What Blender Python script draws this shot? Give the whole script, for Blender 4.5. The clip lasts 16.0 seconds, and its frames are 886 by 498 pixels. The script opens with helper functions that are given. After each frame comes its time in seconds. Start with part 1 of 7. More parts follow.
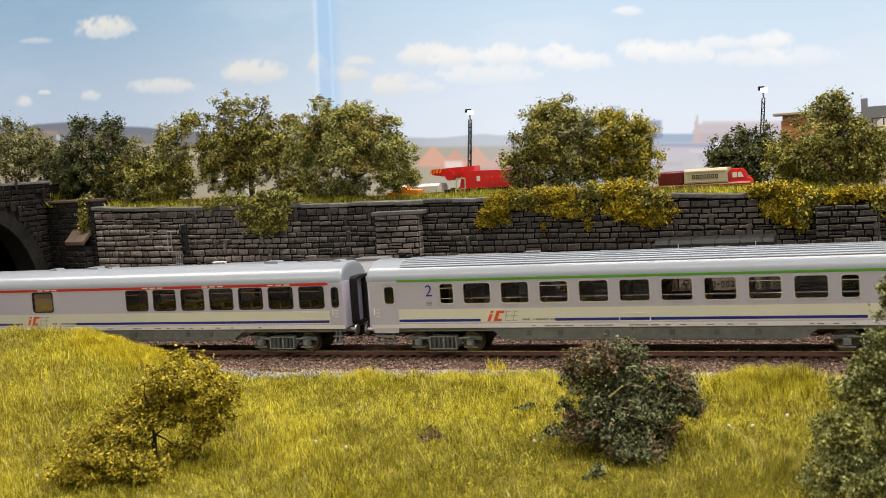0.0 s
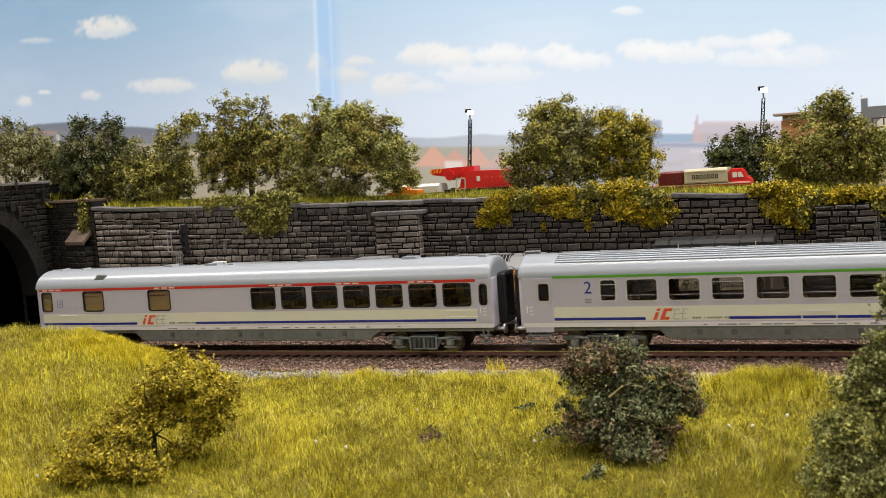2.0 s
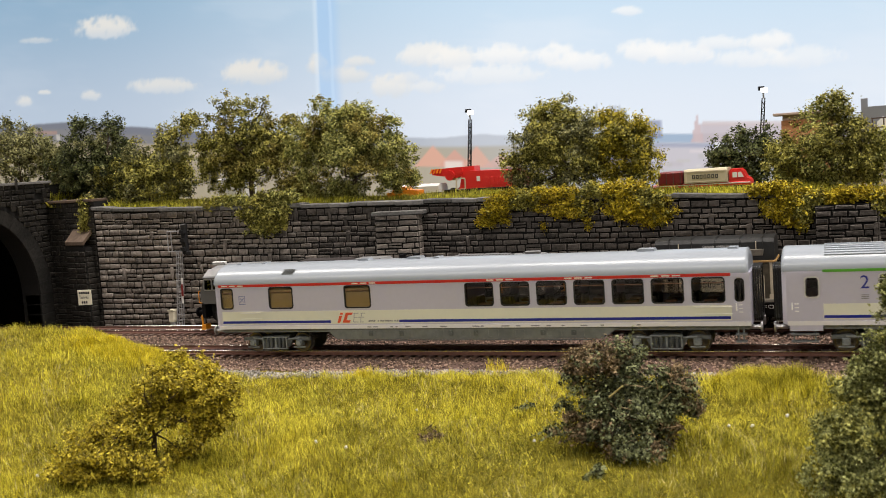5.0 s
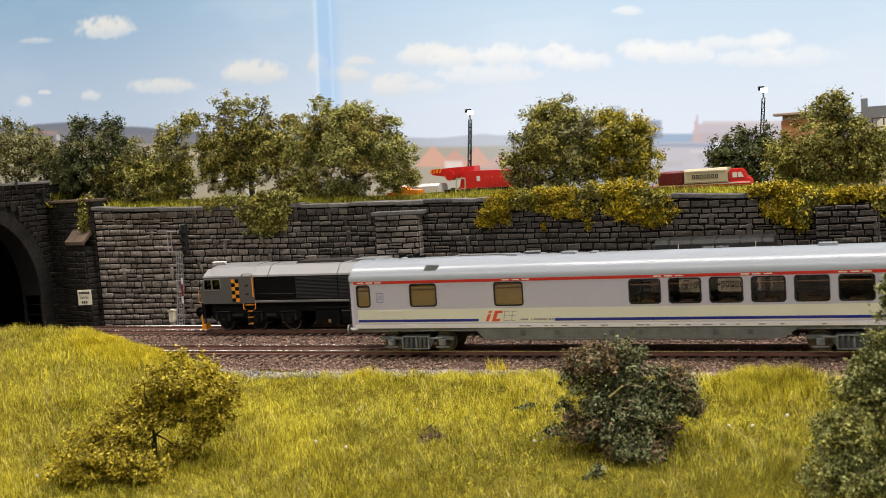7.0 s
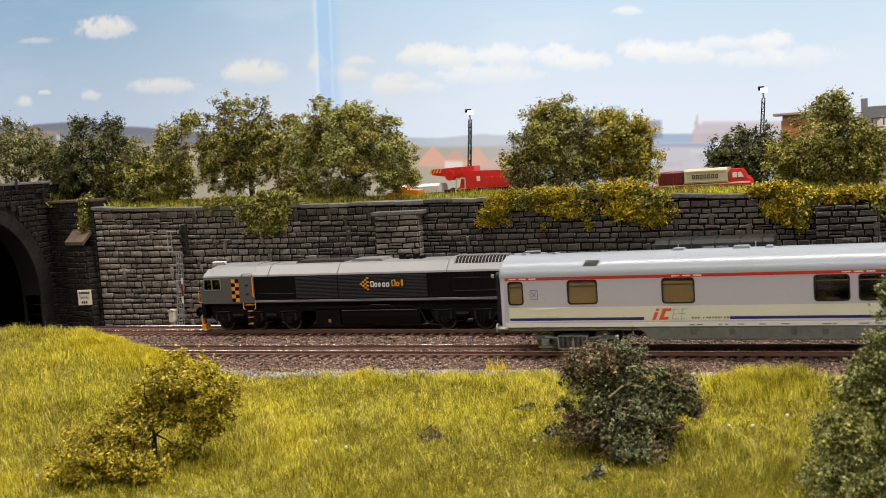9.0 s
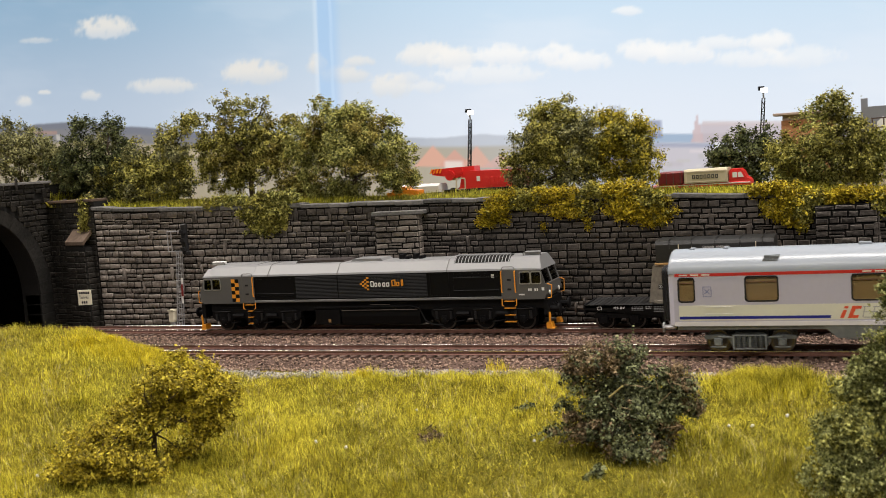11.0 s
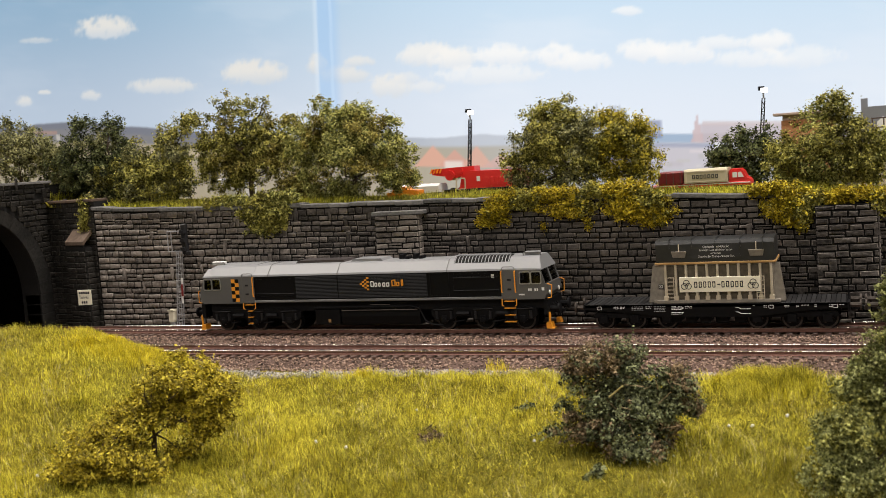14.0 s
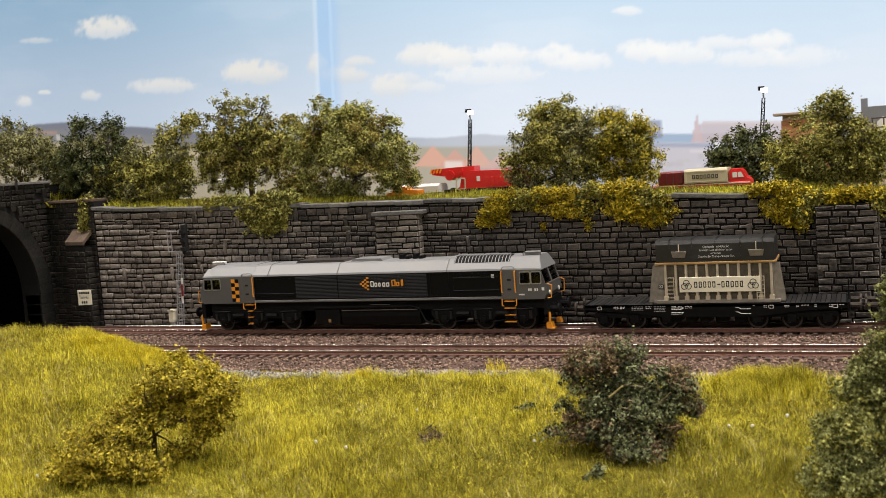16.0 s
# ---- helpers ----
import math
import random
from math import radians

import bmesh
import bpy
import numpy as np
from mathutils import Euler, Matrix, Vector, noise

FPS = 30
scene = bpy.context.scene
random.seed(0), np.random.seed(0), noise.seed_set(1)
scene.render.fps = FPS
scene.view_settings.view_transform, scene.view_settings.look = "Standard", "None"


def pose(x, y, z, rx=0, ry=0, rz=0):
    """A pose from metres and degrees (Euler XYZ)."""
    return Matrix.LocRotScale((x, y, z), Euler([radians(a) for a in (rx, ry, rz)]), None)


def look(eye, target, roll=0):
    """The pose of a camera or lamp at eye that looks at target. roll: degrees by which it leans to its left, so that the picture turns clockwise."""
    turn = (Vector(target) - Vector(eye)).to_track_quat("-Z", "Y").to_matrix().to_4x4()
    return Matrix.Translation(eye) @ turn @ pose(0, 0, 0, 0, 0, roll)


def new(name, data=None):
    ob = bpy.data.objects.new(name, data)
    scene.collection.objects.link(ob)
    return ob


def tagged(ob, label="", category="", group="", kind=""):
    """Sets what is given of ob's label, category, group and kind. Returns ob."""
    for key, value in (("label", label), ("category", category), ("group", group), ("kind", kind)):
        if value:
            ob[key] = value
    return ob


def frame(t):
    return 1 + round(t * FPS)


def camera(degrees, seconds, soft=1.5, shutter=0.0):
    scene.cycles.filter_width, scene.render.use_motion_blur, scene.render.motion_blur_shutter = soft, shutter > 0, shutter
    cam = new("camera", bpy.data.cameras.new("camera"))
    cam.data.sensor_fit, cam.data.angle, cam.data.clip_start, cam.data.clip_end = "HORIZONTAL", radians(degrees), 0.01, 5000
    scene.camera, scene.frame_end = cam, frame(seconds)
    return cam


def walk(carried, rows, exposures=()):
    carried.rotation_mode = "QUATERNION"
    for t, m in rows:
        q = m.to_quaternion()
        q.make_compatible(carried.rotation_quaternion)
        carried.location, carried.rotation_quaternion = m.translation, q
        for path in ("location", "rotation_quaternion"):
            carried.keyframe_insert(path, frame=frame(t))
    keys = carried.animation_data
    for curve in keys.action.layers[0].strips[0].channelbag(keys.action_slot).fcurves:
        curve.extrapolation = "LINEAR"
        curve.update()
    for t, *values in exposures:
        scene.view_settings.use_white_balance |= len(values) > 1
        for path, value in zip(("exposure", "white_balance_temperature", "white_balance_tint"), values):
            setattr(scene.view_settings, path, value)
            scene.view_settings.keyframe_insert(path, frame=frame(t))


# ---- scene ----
MM = 0.001
GAUGE = 8.25          # half the gauge of the track, mm
NEAR = -68.6          # centre line of the near track at x = 0, mm
TURN = 0.942          # the near track runs slightly askew, degrees
WALL = 26.0           # face of the retaining wall, mm

# ---- camera: it stands still on the edge of the layout ----
cam = camera(45.88, 16.0, soft=0.85, shutter=0.3)
EYE = Vector((0.28542, -0.58757, 0.10125))
STAND = look(EYE, EYE + Vector((-0.37162, 0.92454, -0.08447)), -3.910)
cam.data.dof.use_dof = True
cam.data.dof.focus_distance = 0.62
cam.data.dof.aperture_fstop = 32.0
walk(cam, [(0.0, STAND), (16.0, STAND)], exposures=[(0.0, 0.0, 6500, 10), (16.0, 0.0, 6500, 10)])

# ---- light: a hall with rows of ceiling lights ----
world = bpy.data.worlds.new("hall_air")
scene.world = world
world.use_nodes = True
world.node_tree.nodes["Background"].inputs[0].default_value = (0.9, 0.95, 1.0, 1)
world.node_tree.nodes["Background"].inputs[1].default_value = 0.02


def ceiling_lamp(x, y, sx, sy, watts, colour):
    lamp = bpy.data.lights.new("ceiling_tube", "AREA")
    lamp.shape, lamp.size, lamp.size_y = "RECTANGLE", sx, sy
    lamp.energy, lamp.color = watts, colour
    ob = new("ceiling_tube", lamp)
    ob.matrix_world = pose(x, y, 1.56)
    return ob


for lx in (-1.1, 0.3, 1.7):
    ceiling_lamp(lx, -0.10, 1.2, 0.30, 27.0, (1.0, 0.918, 0.835))
    ceiling_lamp(lx, -1.9, 1.2, 0.30, 15.5, (1.0, 0.918, 0.835))


# ---- materials ----
def surface(name, dark, light, grain=900.0, rough=0.6, bump=0.3, metal=0.0, patch=60.0, depth=0.0004, vary=0.0, island=False, sheen=0.5, through_light=0.0):
    """Two tones mixed by fine grain and broad patches, with relief; sizes are per metre."""
    m = bpy.data.materials.new(name)
    m.use_nodes = True
    nt = m.node_tree
    bsdf = nt.nodes["Principled BSDF"]
    bsdf.inputs["Roughness"].default_value = rough
    bsdf.inputs["Metallic"].default_value = metal
    bsdf.inputs["Specular IOR Level"].default_value = sheen
    co = nt.nodes.new("ShaderNodeNewGeometry")
    tex = []
    for scale, detail in ((grain, 4.0), (patch, 3.0)):
        n = nt.nodes.new("ShaderNodeTexNoise")
        n.inputs["Scale"].default_value, n.inputs["Detail"].default_value = scale, detail
        nt.links.new(co.outputs["Position"], n.inputs["Vector"])
        tex.append(n)
    add = nt.nodes.new("ShaderNodeMath")
    add.operation = "MULTIPLY_ADD"
    nt.links.new(tex[0].outputs["Fac"], add.inputs[0])
    add.inputs[1].default_value = 0.55
    half = nt.nodes.new("ShaderNodeMath")
    half.operation = "MULTIPLY"
    half.inputs[1].default_value = 0.55
    nt.links.new(tex[1].outputs["Fac"], half.inputs[0])
    nt.links.new(half.outputs[0], add.inputs[2])
    last = add.outputs[0]
    if vary:
        if island:
            pick = co.outputs["Random Per Island"]
        else:
            info = nt.nodes.new("ShaderNodeObjectInfo")
            pick = info.outputs["Random"]
        sub = nt.nodes.new("ShaderNodeMath")
        sub.operation = "MULTIPLY_ADD"
        sub.inputs[1].default_value, sub.inputs[2].default_value = vary, -vary / 2
        nt.links.new(pick, sub.inputs[0])
        plus = nt.nodes.new("ShaderNodeMath")
        nt.links.new(sub.outputs[0], plus.inputs[0])
        nt.links.new(last, plus.inputs[1])
        last = plus.outputs[0]
    ramp = nt.nodes.new("ShaderNodeValToRGB")
    ramp.color_ramp.elements[0].position, ramp.color_ramp.elements[0].color = 0.30, (*dark, 1)
    ramp.color_ramp.elements[1].position, ramp.color_ramp.elements[1].color = 0.80, (*light, 1)
    nt.links.new(last, ramp.inputs[0])
    nt.links.new(ramp.outputs[0], bsdf.inputs["Base Color"])
    if through_light:
        thin = nt.nodes.new("ShaderNodeBsdfTranslucent")
        nt.links.new(ramp.outputs[0], thin.inputs[0])
        mix = nt.nodes.new("ShaderNodeMixShader")
        mix.inputs[0].default_value = through_light
        nt.links.new(bsdf.outputs[0], mix.inputs[1])
        nt.links.new(thin.outputs[0], mix.inputs[2])
        nt.links.new(mix.outputs[0], nt.nodes["Material Output"].inputs[0])
    if bump:
        b = nt.nodes.new("ShaderNodeBump")
        b.inputs["Strength"].default_value, b.inputs["Distance"].default_value = bump, depth
        nt.links.new(tex[0].outputs["Fac"], b.inputs["Height"])
        nt.links.new(b.outputs[0], bsdf.inputs["Normal"])
    return m


def paint(name, colour, rough=0.38, metal=0.0, sheen=0.5):
    """Model paint: one colour with the faintest unevenness."""
    dark = tuple(c * 0.93 for c in colour)
    return surface(name, dark, colour, grain=500.0, rough=rough, bump=0.06, metal=metal, patch=25.0, depth=0.0001, sheen=sheen)


def glow(name, colour, strength):
    m = bpy.data.materials.new(name)
    m.use_nodes = True
    b = m.node_tree.nodes["Principled BSDF"]
    b.inputs["Base Color"].default_value = (*colour, 1)
    b.inputs["Emission Color"].default_value = (*colour, 1)
    b.inputs["Emission Strength"].default_value = strength
    return m


def glazing(name, tint, rough=0.03):
    """Thin clear plastic: see-through with a coat of gloss."""
    m = bpy.data.materials.new(name)
    m.use_nodes = True
    nt = m.node_tree
    nt.nodes.remove(nt.nodes["Principled BSDF"])
    clear = nt.nodes.new("ShaderNodeBsdfTransparent")
    clear.inputs[0].default_value = (*tint, 1)
    gloss = nt.nodes.new("ShaderNodeBsdfGlossy")
    gloss.inputs["Roughness"].default_value = rough
    fres = nt.nodes.new("ShaderNodeFresnel")
    fres.inputs[0].default_value = 1.45
    mix = nt.nodes.new("ShaderNodeMixShader")
    nt.links.new(fres.outputs[0], mix.inputs[0])
    nt.links.new(clear.outputs[0], mix.inputs[1])
    nt.links.new(gloss.outputs[0], mix.inputs[2])
    nt.links.new(mix.outputs[0], nt.nodes["Material Output"].inputs[0])
    return m


M = {}
M["plaster"] = surface("hall_plaster", (0.24, 0.235, 0.22), (0.32, 0.31, 0.295), 40, 0.9, 0.2, patch=3, depth=0.002)
M["floor"] = surface("hall_floor", (0.22, 0.21, 0.2), (0.3, 0.29, 0.28), 60, 0.5, 0.1, patch=2)
M["mortar"] = surface("dark_mortar", (0.0025, 0.0024, 0.0023), (0.007, 0.0066, 0.0063), 900, 0.95, 0.5, patch=70)
# Near-black lining: the darkness inside the tunnel is put into its colour.
M["tunnel"] = surface("tunnel_shade_lining", (0.0006, 0.0006, 0.0006), (0.002, 0.002, 0.002), 600, 0.95, 0.3, sheen=0.02)
for name_, lo_, hi_, rim_lo, rim_hi in (("stone", (0.016, 0.0142, 0.013), (0.145, 0.129, 0.116), (0.052, 0.046, 0.0415), (0.30, 0.265, 0.238)),
                                        ("stone_pale", (0.045, 0.039, 0.034), (0.30, 0.265, 0.235), (0.11, 0.097, 0.086), (0.45, 0.40, 0.36)),
                                        ("stone_dark", (0.003, 0.0027, 0.0023), (0.027, 0.024, 0.02), (0.008, 0.0072, 0.0064), (0.064, 0.057, 0.048))):
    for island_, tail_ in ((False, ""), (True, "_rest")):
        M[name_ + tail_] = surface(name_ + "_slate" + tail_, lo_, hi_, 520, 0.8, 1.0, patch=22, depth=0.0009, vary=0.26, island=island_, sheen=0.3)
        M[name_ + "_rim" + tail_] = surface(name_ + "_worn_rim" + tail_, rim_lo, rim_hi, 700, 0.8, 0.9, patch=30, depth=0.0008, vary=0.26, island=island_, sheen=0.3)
M["coping"] = surface("coping_stone", (0.045, 0.045, 0.044), (0.21, 0.205, 0.20), 500, 0.85, 0.7, patch=40, depth=0.0006, vary=0.2)
M["arch"] = surface("dark_arch_stone", (0.004, 0.004, 0.0037), (0.026, 0.0245, 0.022), 500, 0.85, 0.7, patch=40, depth=0.0006, vary=0.2, sheen=0.3)
M["soil"] = surface("mossy_soil", (0.045, 0.04, 0.006), (0.24, 0.2, 0.022), 450, 0.95, 0.8, patch=40, depth=0.001, sheen=0.05)
M["bed"] = surface("ballast_bed", (0.05, 0.03, 0.022), (0.16, 0.1, 0.08), 900, 0.95, 0.8, patch=60)
M["ballast"] = surface("ballast_stone", (0.034, 0.021, 0.015), (0.38, 0.26, 0.20), 700, 0.9, 0.3, patch=45, vary=0.5, island=True)
M["gravel"] = surface("grey_gravel", (0.12, 0.11, 0.1), (0.5, 0.47, 0.43), 700, 0.9, 0.3, patch=45, vary=0.5, island=True)
M["sleeper"] = surface("brown_sleeper", (0.05, 0.028, 0.022), (0.13, 0.075, 0.06), 900, 0.38, 0.3, vary=0.2)
M["rail_side"] = surface("rusty_rail", (0.08, 0.032, 0.024), (0.18, 0.085, 0.06), 700, 0.7, 0.2)
M["rail_top"] = surface("bright_rail_head", (0.55, 0.52, 0.49), (0.75, 0.72, 0.68), 500, 0.25, 0.05, metal=1.0)


# ---- mesh helpers; all sizes below are in millimetres ----
def box(bm, x0, x1, y0, y1, z0, z1, bev=0.0):
    vs = [bm.verts.new((x, y, z)) for x in (x0, x1) for y in (y0, y1) for z in (z0, z1)]
    fs = [bm.faces.new([vs[i] for i in f]) for f in ((0, 1, 3, 2), (4, 6, 7, 5), (0, 4, 5, 1), (2, 3, 7, 6), (0, 2, 6, 4), (1, 5, 7, 3))]
    if bev:
        edges = list({e for f in fs for e in f.edges})
        bmesh.ops.bevel(bm, geom=edges, offset=bev, segments=1, affect="EDGES", profile=0.5)


def prism(bm, outline, x0, x1, axis="x"):
    """Push a closed outline along an axis: (y, z) along x, (x, z) along y, (x, y) along z."""
    def at(a, b, s):
        return {"x": (s, a, b), "y": (a, s, b), "z": (a, b, s)}[axis]
    lo = [bm.verts.new(at(a, b, x0)) for a, b in outline]
    hi = [bm.verts.new(at(a, b, x1)) for a, b in outline]
    n = len(outline)
    bm.faces.new(lo)
    bm.faces.new(hi[::-1])
    for i in range(n):
        j = (i + 1) % n
        bm.faces.new((lo[j], lo[i], hi[i], hi[j]))


def loft(bm, rings, cap=True):
    """Join rings of equal count, one after another."""
    made = [[bm.verts.new(p) for p in r] for r in rings]
    n = len(rings[0])
    for a, b in zip(made, made[1:]):
        for i in range(n):
            j = (i + 1) % n
            bm.faces.new((a[i], a[j], b[j], b[i]))
    if cap:
        bm.faces.new(made[0][::-1])
        bm.faces.new(made[-1])


def rod(bm, a, b, r, r2=None, n=8):
    """A round bar from a to b."""
    a, b = Vector(a), Vector(b)
    d = (b - a).normalized()
    s = d.cross(Vector((0, 0, 1) if abs(d.z) < 0.9 else (1, 0, 0))).normalized()
    u = d.cross(s)
    r2 = r if r2 is None else r2
    loft(bm, [[tuple(p + (s * math.cos(k * math.tau / n) + u * math.sin(k * math.tau / n)) * q) for k in range(n)] for p, q in ((a, r), (b, r2))])


def rounded(x0, x1, z0, z1, r, n=4):
    pts = []
    for cx, cz, a in ((x1 - r, z1 - r, 0), (x0 + r, z1 - r, 90), (x0 + r, z0 + r, 180), (x1 - r, z0 + r, 270)):
        for k in range(n + 1):
            t = radians(a + 90 * k / n)
            pts.append((cx + r * math.cos(t), cz + r * math.sin(t)))
    return pts


def hoop(bm, outer, inner, y0, y1):
    """A flat frame between two outlines in x and z, with thickness along y."""
    n = len(outer)
    v = [[bm.verts.new((x, y, z)) for x, z in o] for y in (y0, y1) for o in (outer, inner)]
    for i in range(n):
        j = (i + 1) % n
        for a, b in ((0, 1), (1, 3), (3, 2), (2, 0)):
            bm.faces.new((v[a][i], v[a][j], v[b][j], v[b][i]))


def mesh(name, bm, material, smooth=False):
    bmesh.ops.recalc_face_normals(bm, faces=bm.faces)
    bmesh.ops.scale(bm, vec=(MM, MM, MM), verts=bm.verts)
    me = bpy.data.meshes.new(name)
    bm.to_mesh(me)
    bm.free()
    me.materials.append(material)
    if smooth:
        me.shade_smooth()
        me.set_sharp_from_angle(angle=radians(38))
    return me


def part(name, bm, material, parent, label="", smooth=False):
    ob = new(name, mesh(name, bm, material, smooth))
    ob.parent = parent
    if label:
        tagged(ob, label)
    return ob


def shell(name, bm, material, label, category, kind="", group="", smooth=False):
    """A thing or a piece of the setting that is one mesh."""
    return tagged(new(name, mesh(name, bm, material, smooth)), label, category, group, kind)


def thing(name, label, category, group="", kind="", at=(0, 0, 0), turn=0.0):
    ob = new(name)
    ob.empty_display_size = 0.01
    ob.matrix_basis = pose(at[0] * MM, at[1] * MM, at[2] * MM, 0, 0, turn)
    return tagged(ob, label, category, group, kind)


def soup(name, verts, faces, material, smooth=False):
    """A mesh straight from arrays, in millimetres."""
    me = bpy.data.meshes.new(name)
    v = np.asarray(verts, dtype=np.float32) * MM
    f = np.asarray(faces, dtype=np.int32)
    k = f.shape[1]
    me.vertices.add(len(v))
    me.vertices.foreach_set("co", v.ravel())
    me.loops.add(f.size)
    me.loops.foreach_set("vertex_index", f.ravel())
    me.polygons.add(len(f))
    me.polygons.foreach_set("loop_start", np.arange(0, f.size, k, dtype=np.int32))
    me.update(calc_edges=True)
    me.materials.append(material)
    return new(name, me)


# ---- the hall round the layout ----
def hall():
    for name, b in (("hall_wall_north", (-1900, 2500, 800, 860, -1000, 1600)), ("hall_wall_south", (-1900, 2500, -2660, -2600, -1000, 1600)),
                    ("hall_wall_west", (-1960, -1900, -2660, 860, -1000, 1600)), ("hall_wall_east", (2500, 2560, -2660, 860, -1000, 1600))):
        bm = bmesh.new()
        box(bm, *b)
        shell(name, bm, M["plaster"], "plain pale plaster wall of the hall", "wall", "structure")
    bm = bmesh.new()
    box(bm, -1960, 2560, -2660, 860, -1060, -1000)
    shell("floor", bm, M["floor"], "plain grey hall floor under the layout", "floor", "structure")
    bm = bmesh.new()
    box(bm, -1960, 2560, -2660, 860, 1600, 1660)
    shell("ceiling", bm, M["plaster"], "plain pale hall ceiling above the layout", "ceiling", "structure")
    t = thing("layout_table", "plain wooden table that carries the model layout", "table", kind="structure")
    bm = bmesh.new()
    box(bm, -900, 1300, -422, 428, -62, -34, 2)
    part("board", bm, M["timber"], t)
    for x in (-850, 200, 1250):
        for y in (-380, 380):
            bm = bmesh.new()
            box(bm, x - 22, x + 22, y - 22, y + 22, -1000, -62, 2)
            part("leg", bm, M["timber"], t)
    bm = bmesh.new()
    box(bm, -900, 1300, -430, -422, -62, -22, 1)
    part("front_rail", bm, M["timber"], t)


M["timber"] = surface("plain_timber", (0.2, 0.13, 0.07), (0.34, 0.24, 0.14), 90, 0.6, 0.2, patch=8)
hall()


def smooth_step(a, b, x):
    t = np.clip((x - a) / (b - a), 0, 1)
    return t * t * (3 - 2 * t)


def lawn_height(x, y):
    """Height of the grassy foreground: level by the ballast, a mound towards the tunnel, falling to the front."""
    x, y = np.asarray(x, float), np.asarray(y, float)
    base = -7.5 - 6.0 * smooth_step(-112, -150, y) - 10.0 * smooth_step(-160, -300, y)
    mound = 27.0 * smooth_step(-20, -150, x + 0.45 * (y + 112)) * smooth_step(-92, -116, y) * (1 - 0.75 * smooth_step(-130, -330, y))
    roll_ = 1.6 * np.sin(x * 0.031 + y * 0.02) * np.sin(y * 0.043 + 1.0) + 0.9 * np.sin(x * 0.11 + 2) * np.sin(y * 0.09) + 0.45 * np.sin(x * 0.29 + 1.5 * np.sin(y * 0.13)) * np.sin(y * 0.26 + x * 0.05)
    return base + mound + roll_ * smooth_step(-104, -122, y)


def sheet(name, x0, x1, nx, y0, y1, ny, height, material):
    xs, ys = np.linspace(x0, x1, nx + 1), np.linspace(y0, y1, ny + 1)
    gx, gy = np.meshgrid(xs, ys)
    v = np.stack([gx, gy, height(gx, gy)], -1).reshape(-1, 3)
    i = np.arange(nx * ny)
    a = (i // nx) * (nx + 1) + i % nx
    ob = soup(name, v, np.stack([a, a + 1, a + nx + 2, a + nx + 1], -1), material)
    ob.data.shade_smooth()
    return ob


tagged(sheet("ground", -900, 1300, 440, -420, -92, 90, lawn_height, M["soil"]), "earth of the grassy embankment before the tracks", "ground", "", "structure")


def bed_height(x, y):
    near = 1 - smooth_step(14, 24, np.abs(y - NEAR - x * math.tan(radians(TURN))))
    far = 1 - smooth_step(15, 24, np.abs(y))
    return -8.5 + 4.6 * np.maximum(near, far)


tagged(sheet("ballast_bed", -900, 1300, 60, -105, WALL + 14, 70, bed_height, M["bed"]), "brown ballast bed under both tracks", "ballast", "", "structure")


def track(y, turn=0.0):
    t = thing("railway_track", "straight track with bright rail heads on brown sleepers", "track", "railway tracks", at=(0, y, 0), turn=turn)
    for s in (-1, 1):
        bm = bmesh.new()
        c = s * (GAUGE + 0.35)
        prism(bm, [(c - 1.1, -2.3), (c + 1.1, -2.3), (c + 1.1, -2.0), (c + 0.3, -1.6), (c + 0.3, -0.8), (c + 0.45, -0.6), (c + 0.45, -0.12), (c - 0.45, -0.12), (c - 0.45, -0.6), (c - 0.3, -0.8), (c - 0.3, -1.6), (c - 1.1, -2.0)], -900, 1300)
        rail = part("rail", bm, M["rail_side"], t, "rust-brown rail with a bright worn head")
        bm = bmesh.new()
        box(bm, -900, 1300, c - 0.48, c + 0.48, -0.44, 0.02, 0.08)
        part("rail_head", bm, M["rail_top"], rail, "bright worn steel running surface")
    bm = bmesh.new()
    box(bm, -1.35, 1.35, -14.5, 14.5, -4.2, -2.3, 0.25)
    first = mesh("sleeper", bm, M["sleeper"])
    for k in range(150):
        ob = new("sleeper", first)
        ob.parent = t
        ob.location = ((-430 + k * 6.4) * MM, 0, 0)
    return t


track(0.0)
track(NEAR, TURN)


def wall_top(x):
    return float(np.interp(x, [-240, -210, -142, -57, 44, 183, 229, 295, 700], [85.2, 82.6, 80.6, 78.5, 76.9, 72.6, 70.6, 66.8, 60]))


# ---- masonry: rough stones with recessed joints ----
def stone_kinds(count=14):
    kinds = []
    rng = random.Random(3)
    for k in range(count):
        j = lambda a: rng.uniform(-a, a)
        back = [(-0.5 + j(.03), 0, -0.5 + j(.05)), (0.5 + j(.03), 0, -0.5 + j(.05)), (0.5 + j(.03), 0, 0.5 + j(.05)), (-0.5 + j(.03), 0, 0.5 + j(.05))]
        mid = [(x * 0.99, -0.6 + j(.15), z * 0.97) for x, y, z in back]
        front = [(x * 0.89 + j(.04), -1.0 + j(.14), z * 0.78 + j(.06)) for x, y, z in back]
        heart = (j(.2), -1.12 + j(.12), j(.2))
        verts = back + mid + front + [heart]
        faces = []
        for a in (0, 4):
            for i in range(4):
                q = (i + 1) % 4
                faces += [(a + i, a + q, a + 4 + q), (a + i, a + 4 + q, a + 4 + i)]
        faces += [(8 + i, 8 + (i + 1) % 4, 12) for i in range(4)]
        kinds.append((verts, faces))
    return kinds


